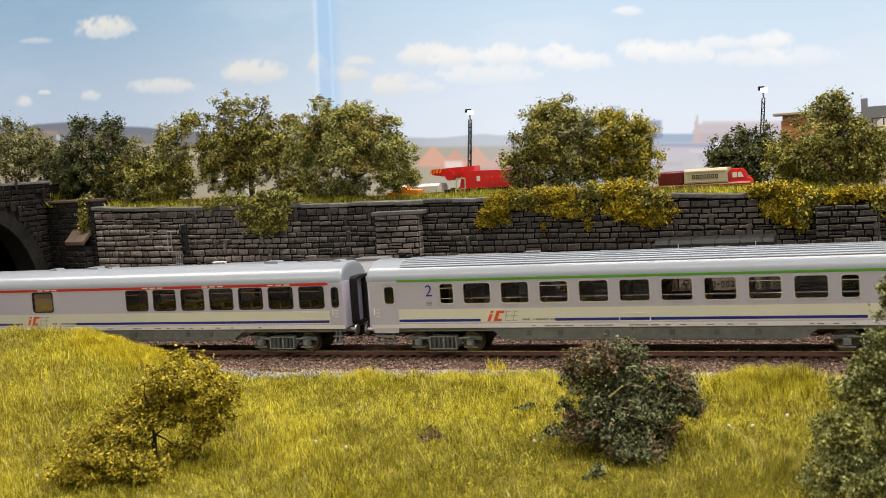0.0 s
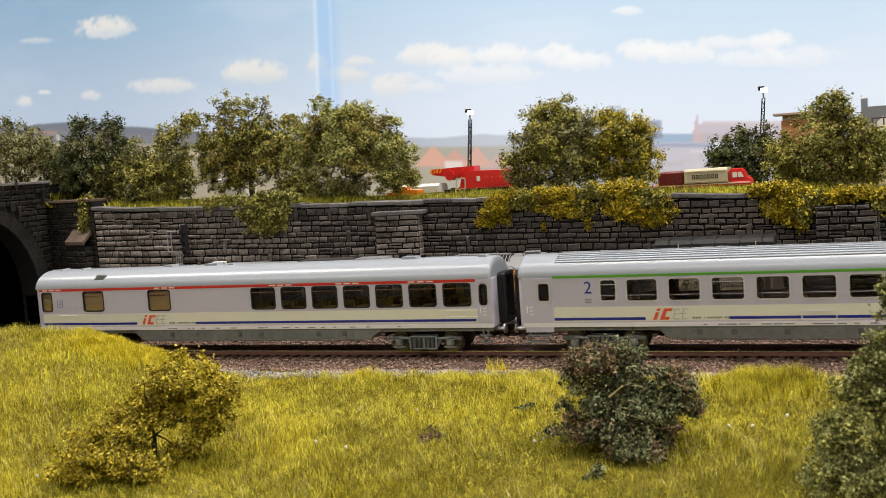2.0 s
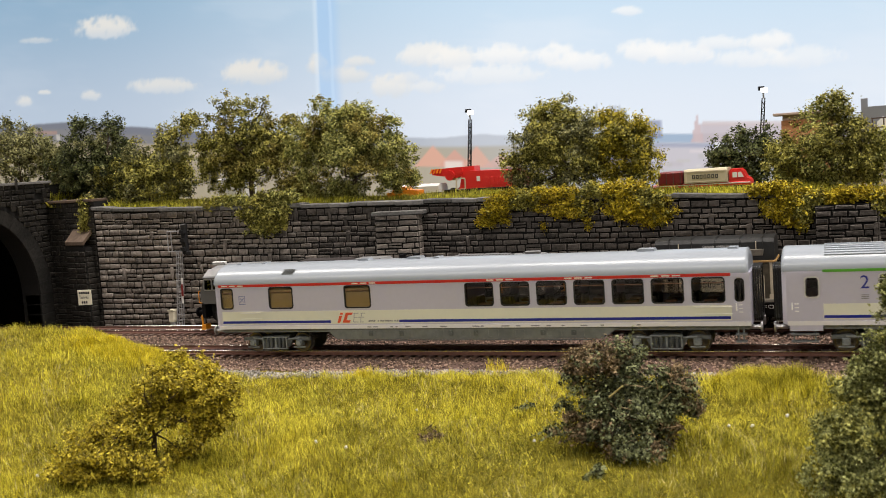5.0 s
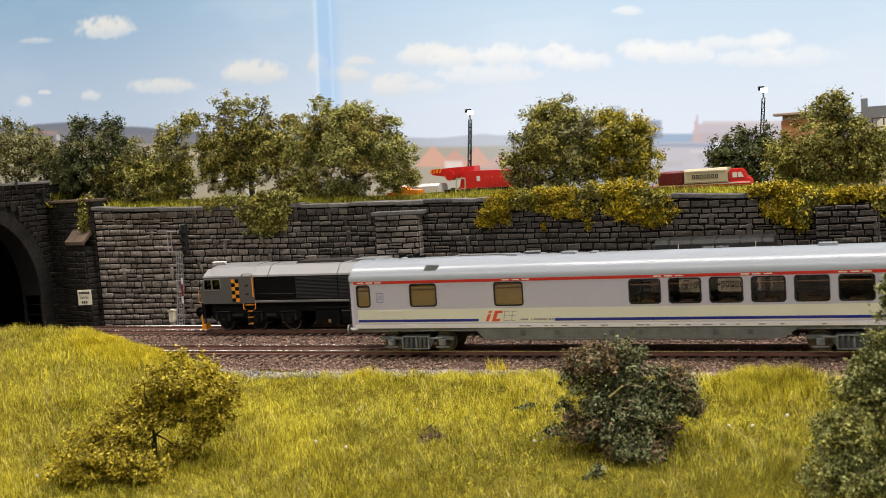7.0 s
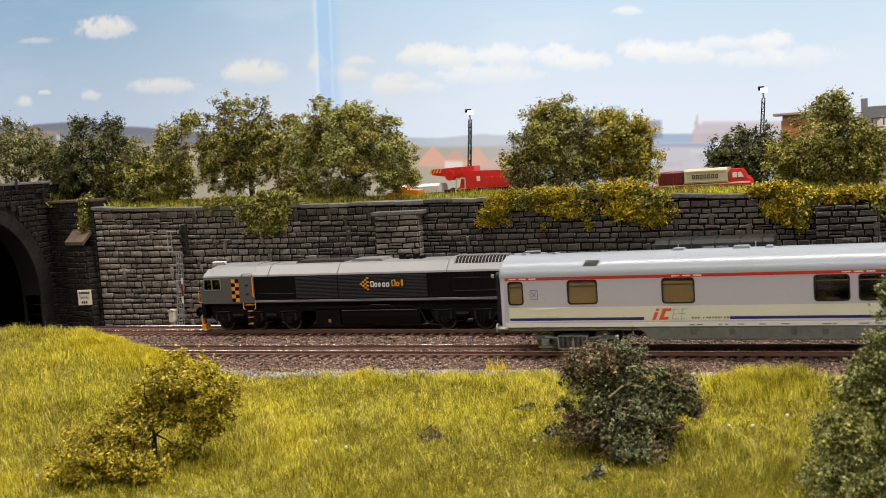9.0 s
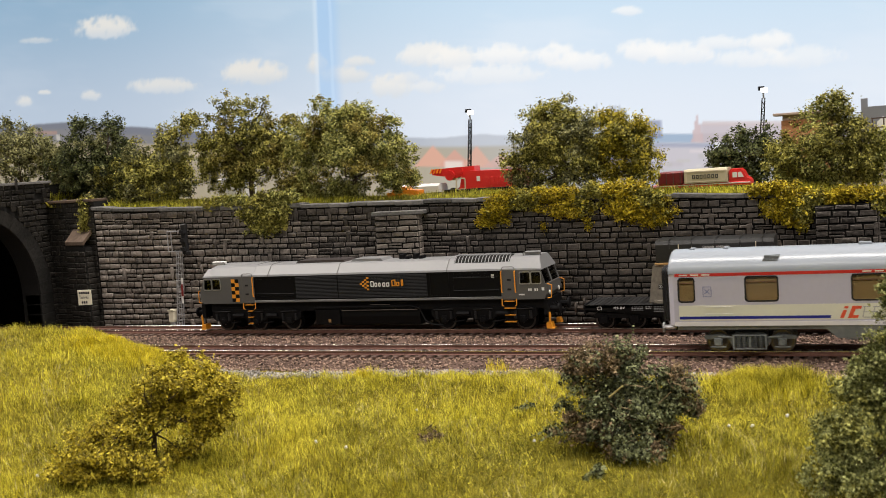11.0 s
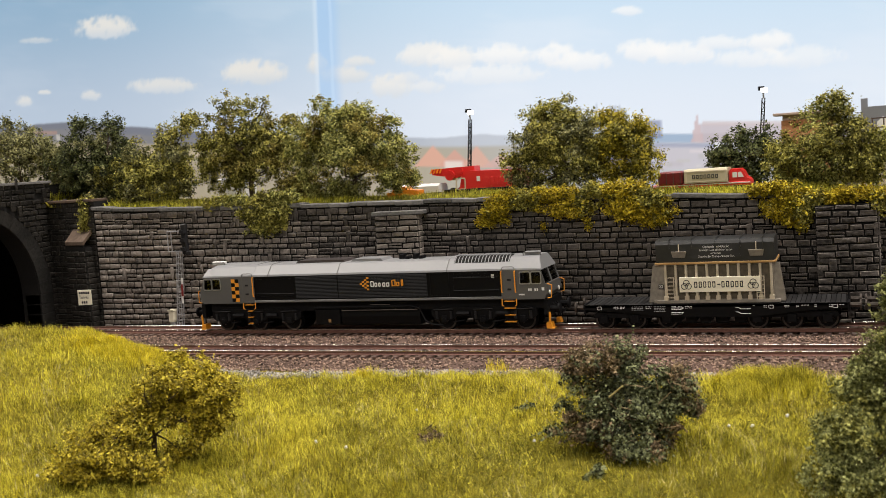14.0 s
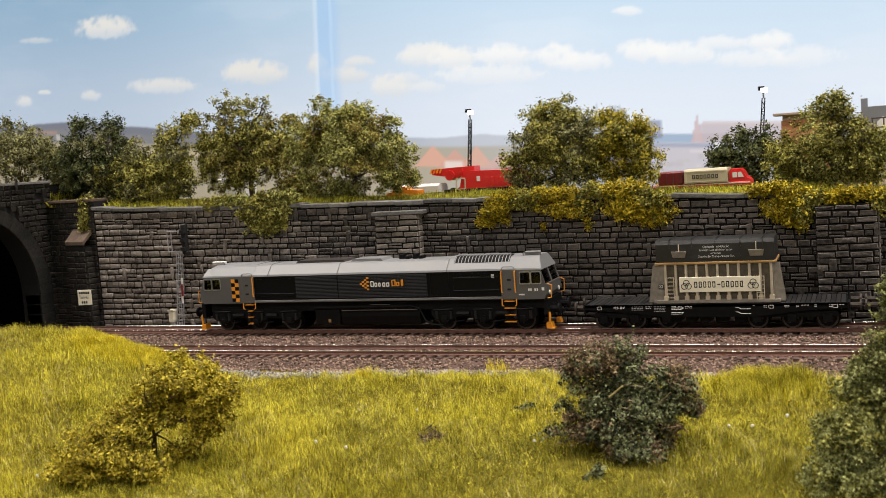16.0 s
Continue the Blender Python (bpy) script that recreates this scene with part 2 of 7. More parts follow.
KINDS = stone_kinds()
STONES = {}
RIM = [0] * 8 + [1] * 8 + [0] * 4     # worn rims are paler
for look_ in ("stone", "stone_pale", "stone_dark"):
    STONES[look_] = []
    for verts_, faces_ in KINDS:
        me_ = bpy.data.meshes.new("stone")
        me_.from_pydata([tuple(c * MM for c in v) for v in verts_], [], faces_)
        me_.materials.append(M[look_])
        me_.materials.append(M[look_ + "_rim"])
        me_.polygons.foreach_set("material_index", RIM)
        STONES[look_].append(me_)


class Mason:
    """Lays stones on an upright face; those asked for are objects, the others one joined mesh."""

    def __init__(self, owner, seed, turn=0.0, stone="stone", west=None):
        self.owner, self.rng, self.turn, self.stone, self.west = owner, random.Random(seed), turn, stone, west
        self.v, self.f = {}, {}

    def lay(self, x, y, z, w, h, deep, single):
        k = self.rng.randrange(len(KINDS))
        tilt = self.rng.uniform(-2.4, 2.4)
        kind_ = self.stone
        if self.west is not None and self.rng.gauss(x, 22) < self.west:
            kind_ = "stone_pale"
        if single:
            ob = new("stone", STONES[kind_][k])
            ob.parent = self.owner
            ob.matrix_basis = pose(x * MM, y * MM, z * MM, 0, tilt, self.turn) @ Matrix.Diagonal((w, deep, h, 1))
        else:
            c, s = math.cos(radians(self.turn)), math.sin(radians(self.turn))
            vs, fs = self.v.setdefault(kind_, []), self.f.setdefault(kind_, [])
            n = len(vs)
            for a, b, d in KINDS[k][0]:
                lx, ly = a * w, b * deep
                vs.append((x + lx * c - ly * s, y + lx * s + ly * c, z + d * h))
            fs += [tuple(i + n for i in t) for t in KINDS[k][1]]

    def row(self, u0, u1, place, z_at, h, wmin, wmax, deep, single=lambda u: False, tall=0.0):
        u = u0
        while u < u1 - 1.5:
            w = min(self.rng.uniform(wmin, wmax), u1 - u)
            if u1 - u - w < wmin * 0.5:
                w = u1 - u
            x, y = place(u + w / 2)
            hh = h(u + w / 2)
            if hh > 1.2:
                z = z_at(u + w / 2)
                chance = self.rng.random()
                z += self.rng.uniform(-0.25, 0.25)
                if chance < 0.065 and w > 6:
                    e = self.rng.choice((-1, 1))
                    self.lay(x - e * w * 0.18, y, z, w * 0.64 - 0.9, hh - 0.95, deep, single(u))
                    self.lay(x + e * w * 0.32, y, z + hh * 0.5, w * 0.36 - 0.7, hh * 1.9, deep * 1.12, single(u))
                elif w > 8 and chance < 0.17:
                    for e in (-0.25, 0.25):
                        self.lay(x, y, z + hh * e, w - 1.0, hh / 2 - 0.7, deep * self.rng.uniform(0.8, 1.2), single(u))
                else:
                    self.lay(x, y, z, w - 1.0, hh - 0.95, deep * self.rng.uniform(0.75, 1.25), single(u))
            u += w

    def done(self):
        for kind_, vs in self.v.items():
            ob = soup("stone_courses", vs, self.f[kind_], M[kind_ + "_rest"])
            ob.parent = self.owner
            ob.data.materials.append(M[kind_ + "_rim_rest"])
            ob.data.polygons.foreach_set("material_index", RIM * (len(self.f[kind_]) // 20))
            tagged(ob, kind="stuff")


def retaining_wall():
    w = thing("wall_north", "dark grey quarry stone retaining wall behind the tracks", "wall", kind="structure")
    b = bmesh.new()
    xs = [-232, -210, -142, -57, 44, 183, 229, 295, 520]
    prism(b, [(-232, -9), (520, -9)] + [(x, wall_top(x) - 2.4) for x in xs[::-1]], WALL + 0.3, WALL + 12, "y")
    part("core", b, M["mortar"], w, "dark mortar core")
    b = bmesh.new()
    box(b, -232, -229, WALL + 0.3, WALL + 60, -9, wall_top(-232) - 2.4)
    part("return_wall", b, M["mortar"], w)
    m = Mason(w, 11, west=-70.0)
    levels, rows = [0.0], random.Random(77)
    while levels[-1] < 96:
        levels.append(levels[-1] + rows.choice((3.2, 3.5, 3.8, 4.0, 4.5)))
    for k in range(len(levels) - 1):
        base = lambda x, k=k: -6.0 + levels[k] * (1 - 0.00034 * x) + 0.35 * math.sin(x * 0.05 + k)
        top = lambda x, k=k: min(-6.0 + levels[k + 1] * (1 - 0.00034 * x) + 0.35 * math.sin(x * 0.05 + k + 1), wall_top(x) - 2.6)
        m.row(-232, 420, lambda x: (x, WALL + 0.5), lambda x: (base(x) + top(x)) / 2, lambda x: top(x) - base(x), 4.6, 11.0, 1.35, lambda x: 186 < x < 262)
    m.done()
    rng = random.Random(5)
    x = -234.0
    while x < 500:
        ln = rng.uniform(13, 22)
        b = bmesh.new()
        z = wall_top(x + ln / 2) + rng.uniform(-0.5, 0.4)
        slope = (wall_top(x + ln) - wall_top(x)) / ln
        d = rng.uniform(-0.3, 0.3)
        prism(b, [(x + 0.2, z - 2.6 - slope * ln / 2), (x + ln - 0.2, z - 2.6 + slope * ln / 2), (x + ln - 0.2, z + slope * ln / 2 + d), (x + 0.2, z - slope * ln / 2)], WALL - 1.9 + rng.uniform(-0.4, 0.4), WALL + 11, "y")
        bmesh.ops.bevel(b, geom=b.edges[:], offset=0.35, segments=1, affect="EDGES")
        part("coping_stone", b, M["coping"], w)
        x += ln
    return w


def buttress(x0, x1, z1, front, name, label, cap, seed, course, stone):
    t = thing(name, label, "buttress", "", "structure")
    b = bmesh.new()
    box(b, x0, x1, front + 0.4, WALL + 0.2, -8, z1)
    part("core", b, M["mortar"], t)
    m = Mason(t, seed, stone=stone)
    z = -7.0
    while z < z1 - 1:
        h = min(course, z1 - z)
        m.row(x0, x1, lambda x: (x, front + 0.5), lambda x, z=z, h=h: z + h / 2, lambda x, h=h: h, 5.5, 12.5, 1.5, lambda x: True)
        z += h
    m.turn = 90.0
    z = -7.0
    while z < z1 - 1:
        h = min(course, z1 - z)
        m.lay(x1 - 0.3, (front + WALL) / 2, z + h / 2, WALL - front - 0.4, h - 0.5, 1.0, True)
        z += h
    m.done()
    if cap:
        b = bmesh.new()
        box(b, x0 - 1.5, x1 + 4.5, front - 1.6, WALL, z1, z1 + 2.6, 0.4)
        part("cap_stone", b, M["coping"], t, "pale grey flat cap stone")
    return t


PX = -285.0      # plane of the tunnel portal
AY, AW, AZ, AH = -33.0, 53.0, 22.0, 60.0   # arch: centre, half width, springing, rise


def arch(r_add, n=26):
    pts = [(AY + (AW + r_add), -9.0)]
    for k in range(n + 1):
        a = math.pi * k / n
        pts.append((AY + (AW + r_add) * math.cos(a), AZ + (AH + r_add * 0.75) * math.sin(a)))
    return pts + [(AY - (AW + r_add), -9.0)]


def portal():
    p = thing("tunnel_portal", "dark stone tunnel portal with a wide double-track arch", "tunnel portal", kind="structure")
    inner, n = arch(0.0), len(arch(0.0))
    b = bmesh.new()
    outer = []
    for k, (y, z) in enumerate(inner):
        if z < 0:
            outer.append((92.0 if y > AY else -160.0, -9.0))
        else:
            a = math.pi * (k - 1) / (n - 3)
            ty = 92.0 if math.cos(a) > 0 else -160.0
            f = min(abs((ty - AY) / (math.cos(a) * AW + 1e-9)), (103.0 - AZ) / (math.sin(a) * AH + 1e-9))
            outer.append((AY + math.cos(a) * AW * f, AZ + math.sin(a) * AH * f))
    vs = [[b.verts.new((x, y, z)) for y, z in ring] for x in (PX, PX - 16) for ring in (inner, outer)]
    for i in range(n - 1):
        for q, w in ((0, 1), (1, 3), (3, 2), (2, 0)):
            b.faces.new((vs[q][i], vs[q][i + 1], vs[w][i + 1], vs[w][i]))
    part("core", b, M["mortar"], p, "dark mortar core")
    # lining of the tube; its black colour carries the dark of the tunnel
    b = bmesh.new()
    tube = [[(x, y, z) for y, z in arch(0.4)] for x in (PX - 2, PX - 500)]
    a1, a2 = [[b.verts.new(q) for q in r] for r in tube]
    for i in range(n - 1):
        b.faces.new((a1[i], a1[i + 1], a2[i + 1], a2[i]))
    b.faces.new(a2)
    part("tunnel_lining", b, M["tunnel"], p, "tunnel lining coloured black for the dark inside")
    # ring of arch stones
    o, i_ = arch(13.0, 22), arch(0.2, 22)
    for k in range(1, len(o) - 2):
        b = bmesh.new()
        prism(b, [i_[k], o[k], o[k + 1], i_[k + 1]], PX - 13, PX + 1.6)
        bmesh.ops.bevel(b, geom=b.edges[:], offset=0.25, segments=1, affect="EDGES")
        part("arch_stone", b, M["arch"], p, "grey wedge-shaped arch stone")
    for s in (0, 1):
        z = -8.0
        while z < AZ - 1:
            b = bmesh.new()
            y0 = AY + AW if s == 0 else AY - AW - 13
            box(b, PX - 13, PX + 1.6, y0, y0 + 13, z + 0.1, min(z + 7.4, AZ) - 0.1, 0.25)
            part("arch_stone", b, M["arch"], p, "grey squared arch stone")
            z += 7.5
    m = Mason(p, 21, 90.0, "stone_dark")
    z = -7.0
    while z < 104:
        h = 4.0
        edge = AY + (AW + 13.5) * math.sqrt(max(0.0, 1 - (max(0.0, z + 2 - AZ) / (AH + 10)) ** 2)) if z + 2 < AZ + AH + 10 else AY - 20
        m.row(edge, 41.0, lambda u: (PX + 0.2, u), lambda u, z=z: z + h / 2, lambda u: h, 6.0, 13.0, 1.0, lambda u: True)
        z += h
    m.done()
    b = bmesh.new()
    box(b, PX - 14, PX + 2.2, -40.0, 42.0, 104.0, 106.0, 0.3)
    part("cap_stone", b, M["coping"], p)
    return p


WING = -12.65     # turn of the wing wall between portal and retaining wall, degrees


def wing_wall():
    w = thing("wing_wall", "dark stone wing wall joining the tunnel portal", "wall", kind="structure", at=(PX, 38.0, 0.0), turn=WING)
    b = bmesh.new()
    box(b, 0.0, 54.0, 0.2, 14.0, -9, 88.5)
    part("core", b, M["mortar"], w, "dark mortar core")
    m = Mason(w, 23, stone="stone_dark")
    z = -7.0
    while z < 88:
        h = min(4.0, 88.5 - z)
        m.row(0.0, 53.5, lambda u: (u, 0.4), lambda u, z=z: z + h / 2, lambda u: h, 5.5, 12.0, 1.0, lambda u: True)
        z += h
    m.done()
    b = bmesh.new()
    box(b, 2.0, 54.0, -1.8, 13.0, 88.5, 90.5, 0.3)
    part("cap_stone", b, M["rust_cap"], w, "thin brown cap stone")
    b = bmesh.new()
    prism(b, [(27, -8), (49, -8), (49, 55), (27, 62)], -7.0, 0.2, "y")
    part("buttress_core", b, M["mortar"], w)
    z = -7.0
    m = Mason(w, 24, stone="stone_dark")
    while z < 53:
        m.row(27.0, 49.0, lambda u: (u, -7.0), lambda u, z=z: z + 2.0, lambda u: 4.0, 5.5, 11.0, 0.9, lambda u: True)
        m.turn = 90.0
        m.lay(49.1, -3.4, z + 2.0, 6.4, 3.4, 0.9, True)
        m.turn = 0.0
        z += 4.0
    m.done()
    b = bmesh.new()
    prism(b, [(0.2, 69.0), (-8.4, 60.0), (-8.4, 57.5), (0.2, 66.0)], 28.0, 49.6)
    part("cap_stone", b, M["rust_cap"], w, "brown sloping cap stone")
    return w


M["rust_cap"] = surface("brown_cap_stone", (0.05, 0.034, 0.024), (0.14, 0.095, 0.066), 400, 0.85, 0.5, patch=60)
retaining_wall()
buttress(-4.5, 25.5, 68.4, 19.5, "wall_buttress", "grey stone buttress with a flat cap on the wall", True, 31, 3.6, "stone_pale")
buttress(262.0, 294.0, 62.5, 19.0, "wall_pier", "dark rough stone pier standing before the wall", False, 32, 3.7, "stone")
portal()
wing_wall()


# ---- the upper level ----
def upper_height(x, y):
    x, y = np.asarray(x, float), np.asarray(y, float)
    z = np.interp(x, [-700, -292, -284, -240, -210, -142, -57, 44, 183, 229, 295, 700], [101, 101, 87.0, 84.5, 82.0, 80.0, 78.0, 76.2, 72.0, 70.0, 66.2, 60])
    return z - 0.8 + 0.8 * np.sin(x * 0.07) * np.sin(y * 0.09) * smooth_step(38, 60, y) - 1.5 * smooth_step(60, 110, y) - 26.0 * smooth_step(165, 260, y)


tagged(sheet("ground_upper", -700, 700, 140, WALL + 8, 432, 40, upper_height, M["soil"]), "grassy earth of the upper level behind the wall", "ground", "", "structure")


tagged(sheet("ground_hill", -900, PX - 12, 30, -150, WALL + 10, 16, lambda x, y: 102.5 + 0.8 * np.sin(x * 0.06) * np.sin(y * 0.08), M["soil"]), "earth of the hill above the tunnel", "ground", "", "structure")


# ---- printed sky backdrop ----
def backdrop():
    """Colours of the print along x and height h; the print hangs slightly askew and glows by itself."""
    clouds = [(-526, 241, 36, 11.9, 1), (-625, 231, 23, 3.4, 0.5), (-330, 185, 35, 12.5, 1), (-453, 173, 39, 8.4, 0.8), (-553, 164, 13, 6.0, 0.7), (-623, 169, 9, 2.7, 0.8), (-656, 158, 11, 6.2, 0.8), (-251, 192, 11, 10.9, 0.9)]
    clouds += [(-221, 181, 27, 8.4, 0.8), (-167, 168, 20, 11.8, 0.9), (-201, 195, 15, 5.4, 0.8), (-123, 199, 28, 11.6, 1), (-95, 195, 23, 11.5, 1), (-42, 197, 25, 10.2, 1), (-59, 178, 51, 9.1, 0.7), (13, 195, 19, 11.1, 1), (39, 189, 25, 8.8, 0.9)]
    clouds += [(98, 197, 21, 9.7, 1), (134, 194, 27, 9.5, 0.9), (169, 203, 21, 6.3, 0.8), (214, 203, 18, 8.7, 1), (238, 188, 31, 9.2, 0.6), (85, 236, 12, 4.3, 0.8), (-124, 167, 16, 6.4, 0.6), (197, 188, 31, 7.3, 0.7), (-148, 177, 18, 5.9, 0.5)]
    x0, x1, nx, z0, z1, nz = -760.0, 360.0, 600, 60.0, 360.0, 210
    xs, zs = np.linspace(x0, x1, nx + 1), np.linspace(z0, z1, nz + 1)
    x, z = np.meshgrid(xs, zs)
    h = z + 0.073 * x

    def waves(a, b, seed, octaves=5):
        r = np.random.RandomState(seed)
        out, amp = np.zeros_like(a), 1.0
        f = 1.0
        for _ in range(octaves):
            for _ in range(3):
                ang, ph = r.uniform(0, math.tau), r.uniform(0, math.tau)
                out += amp * np.sin((a * math.cos(ang) + b * math.sin(ang)) * f + ph) / 3
            f, amp = f * 1.9, amp * 0.58
        return out

    def mix(base, colour, k):
        return base + (np.array(colour) - base) * k[..., None]

    t = smooth_step(118, 300, h)
    # Sky and clouds brighten eastward: uneven light is put into their colours.
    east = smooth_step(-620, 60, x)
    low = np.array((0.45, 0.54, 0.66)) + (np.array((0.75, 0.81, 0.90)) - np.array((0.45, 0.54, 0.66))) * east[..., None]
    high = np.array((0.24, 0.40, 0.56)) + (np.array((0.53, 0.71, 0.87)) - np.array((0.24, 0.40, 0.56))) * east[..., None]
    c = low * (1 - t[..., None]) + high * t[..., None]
    c = mix(c, (0.9, 0.91, 0.94), 0.16 * smooth_step(0.1, 1.2, waves(x * 0.02, h * 0.06, 4)) * (0.4 + 0.6 * east))
    rag = 0.8 * np.abs(waves(x * 0.09, h * 0.12, 9, 6)) + 0.5 * np.abs(waves(x * 0.23, h * 0.28, 12, 4)) - 0.45
    for cx, ch, w, tall_, full in clouds:
        d = ((x - cx) / (w * 1.2)) ** 2 + ((h - ch) / (tall_ * np.where(h < ch, 0.95, 1.3))) ** 2
        k = 1 - smooth_step(0.25, 1.35, d + 0.75 * rag)
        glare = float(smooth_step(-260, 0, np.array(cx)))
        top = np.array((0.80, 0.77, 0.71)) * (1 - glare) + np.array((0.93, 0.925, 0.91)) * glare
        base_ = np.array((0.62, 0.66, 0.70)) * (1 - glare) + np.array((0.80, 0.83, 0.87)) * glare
        lit = smooth_step(-0.9, 0.5, (h - ch) / tall_)[..., None]
        tone = base_ * (1 - lit) + top * lit
        c = c + (tone - c) * (k * 0.85 * full)[..., None]
    # the joint between two sheets of the print
    skew = x - 0.044 * (z - 170)
    c = mix(c, (0.33, 0.55, 0.84), 0.6 * smooth_step(-253, -250, skew) * (1 - smooth_step(-236, -220, skew)))
    c = mix(c, (0.72, 0.83, 0.94), 0.4 * smooth_step(-258, -253, skew) * (1 - smooth_step(-252, -249.5, skew)))
    c = mix(c, (0.62, 0.77, 0.93), 0.35 * smooth_step(-237.5, -236, skew) * (1 - smooth_step(-234, -232.5, skew)))
    # far land
    ridge = np.interp(x, [-760, -660, -640, -585, -525, -450, -410, -300, -130, -65, 20, 120, 360], [126, 127, 131, 134.5, 130, 124.5, 121.5, 119, 115.5, 119.5, 117, 120, 122]) + 0.9 * waves(x * 0.09, x * 0, 2)
    c = mix(c, (0.115, 0.118, 0.15), (1 - smooth_step(-1.5, 1.5, h - ridge)) * (0.88 - 0.52 * smooth_step(-420, -40, x)))
    c = mix(c, (0.22, 0.21, 0.20), 0.5 * (1 - smooth_step(-2, 2, h - ridge + 8 + 2 * waves(x * 0.05, x * 0, 6))) * (1 - smooth_step(-420, -330, x)))
    land = 108.5 + 1.5 * np.sin(x * 0.021 + 1)
    c = mix(c, (0.40, 0.34, 0.23), (1 - smooth_step(-3, 2, h - land)) * (0.9 - 0.55 * smooth_step(-180, 60, x)))
    c = mix(c, (0.52, 0.43, 0.27), 0.75 * (1 - smooth_step(-2, 2, np.abs(h - 97) - 3.5)) * (1 - smooth_step(-260, -220, x)))
    c = mix(c, (0.30, 0.30, 0.16), 0.6 * (1 - smooth_step(-1.5, 1.5, np.abs(h - 91) - 1.5)) * (1 - smooth_step(-260, -220, x)))

    def block(x0_, x1_, h0, h1, colour, k, soft=2.0):
        nonlocal c
        m = smooth_step(-soft, soft, x - x0_) * smooth_step(-soft, soft, x1_ - x) * smooth_step(-soft, soft, h - h0) * smooth_step(-soft, soft, h1 - h)
        c = mix(c, colour, m * k)

    def gable(cx, w, h0, h1, colour, k):
        nonlocal c
        m = smooth_step(-1.5, 1.5, (h1 - h) - np.abs(x - cx) * (h1 - h0) / w) * smooth_step(-1, 1, h - h0)
        c = mix(c, colour, m * k)

    block(-10, 460, 84, 113, (0.56, 0.55, 0.60), 0.6, 5)
    block(100, 142, 112, 120, (0.30, 0.42, 0.58), 0.8, 1.2)
    block(104, 160, 107, 111, (0.24, 0.28, 0.42), 0.7, 1.2)
    block(160, 166, 104, 113, (0.80, 0.82, 0.86), 0.8, 1.0)
    block(100, 108, 118, 121, (0.84, 0.86, 0.9), 0.8, 1.0)
    block(148, 360, 112, 129.5, (0.50, 0.41, 0.44), 0.75, 1.5)
    block(150, 230, 128, 132, (0.60, 0.50, 0.50), 0.7, 1.2)
    block(-645, -610, 119, 123, (0.42, 0.24, 0.19), 0.6, 1.0)
    block(-612, -606, 112, 119, (0.62, 0.58, 0.52), 0.6, 1.0)
    gable(145, 6, 112, 139, (0.58, 0.44, 0.45), 0.85)
    block(60, 79, 125, 143, (0.32, 0.36, 0.43), 0.6, 1.5)
    for cx, top in ((63, 148), (68, 150), (73, 149), (77, 146)):
        gable(cx, 3.5, 138, top, (0.32, 0.36, 0.43), 0.6)
    gable(50, 2.2, 120, 151, (0.40, 0.46, 0.54), 0.6)
    block(96, 112, 116, 133, (0.20, 0.23, 0.38), 0.75, 1.2)
    block(104, 182, 86, 108, (0.58, 0.54, 0.60), 0.6, 4)
    block(-14, 20, 92, 104, (0.5, 0.6, 0.74), 0.7, 3)
    for cx, w, a, b, col in ((-124, 22, 86, 108, (0.74, 0.38, 0.28)), (-100, 20, 86, 104, (0.66, 0.34, 0.27)), (-76, 18, 86, 108, (0.72, 0.40, 0.31)), (-50, 22, 86, 100, (0.62, 0.40, 0.36))):
        gable(cx, w, a, b, col, 0.8)
    block(-112, -92, 80, 92, (0.80, 0.76, 0.70), 0.7)
    for k in range(40):
        r = np.random.RandomState(100 + k)
        bx, bh = r.uniform(-20, 300), r.uniform(90, 110)
        tone_ = r.uniform(0.42, 0.8)
        block(bx, bx + r.uniform(4, 14), bh - r.uniform(2, 6), bh, (tone_, tone_ * r.uniform(0.86, 0.98), tone_ * r.uniform(0.85, 1.02)), 0.5, 1.5)
    v = np.stack([x, np.full_like(x, 422.0), z], -1).reshape(-1, 3)
    i = np.arange(nx * nz)
    a = (i // nx) * (nx + 1) + i % nx
    m = bpy.data.materials.new("glowing_sky_print")
    m.use_nodes = True
    nt = m.node_tree
    at = nt.nodes.new("ShaderNodeVertexColor")
    at.layer_name = "print"
    bs = nt.nodes["Principled BSDF"]
    # Emission replaces the lamps' light on the print; its base is near black.
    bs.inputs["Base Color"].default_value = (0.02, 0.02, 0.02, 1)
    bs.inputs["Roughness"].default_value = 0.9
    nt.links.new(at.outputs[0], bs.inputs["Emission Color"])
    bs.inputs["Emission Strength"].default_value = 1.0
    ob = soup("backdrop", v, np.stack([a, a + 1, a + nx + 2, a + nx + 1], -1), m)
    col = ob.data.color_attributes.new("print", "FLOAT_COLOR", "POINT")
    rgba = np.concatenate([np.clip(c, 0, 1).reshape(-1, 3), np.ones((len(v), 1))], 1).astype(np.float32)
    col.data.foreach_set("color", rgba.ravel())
    tagged(ob, "printed backdrop of blue sky, clouds and a distant town", "backdrop", kind="structure")
    b = bmesh.new()
    box(b, -1500, 1500, 430, 440, -1000, 700)
    shell("backdrop_board", b, M["plaster"], "plain board behind the printed sky", "backdrop", "structure")


backdrop()


# ---- rolling stock: materials ----
M["lavender"] = paint("lavender_grey_paint", (0.50, 0.49, 0.61), 0.3)
M["cream"] = paint("cream_paint", (0.70, 0.70, 0.61), 0.33)
M["pale"] = paint("pale_grey_paint", (0.70, 0.69, 0.73), 0.38)
M["roof"] = paint("pale_roof_paint", (0.30, 0.335, 0.385), 0.27)
M["red"] = paint("signal_red_paint", (0.52, 0.025, 0.018), 0.35)
M["green"] = paint("leaf_green_paint", (0.09, 0.33, 0.035), 0.35)
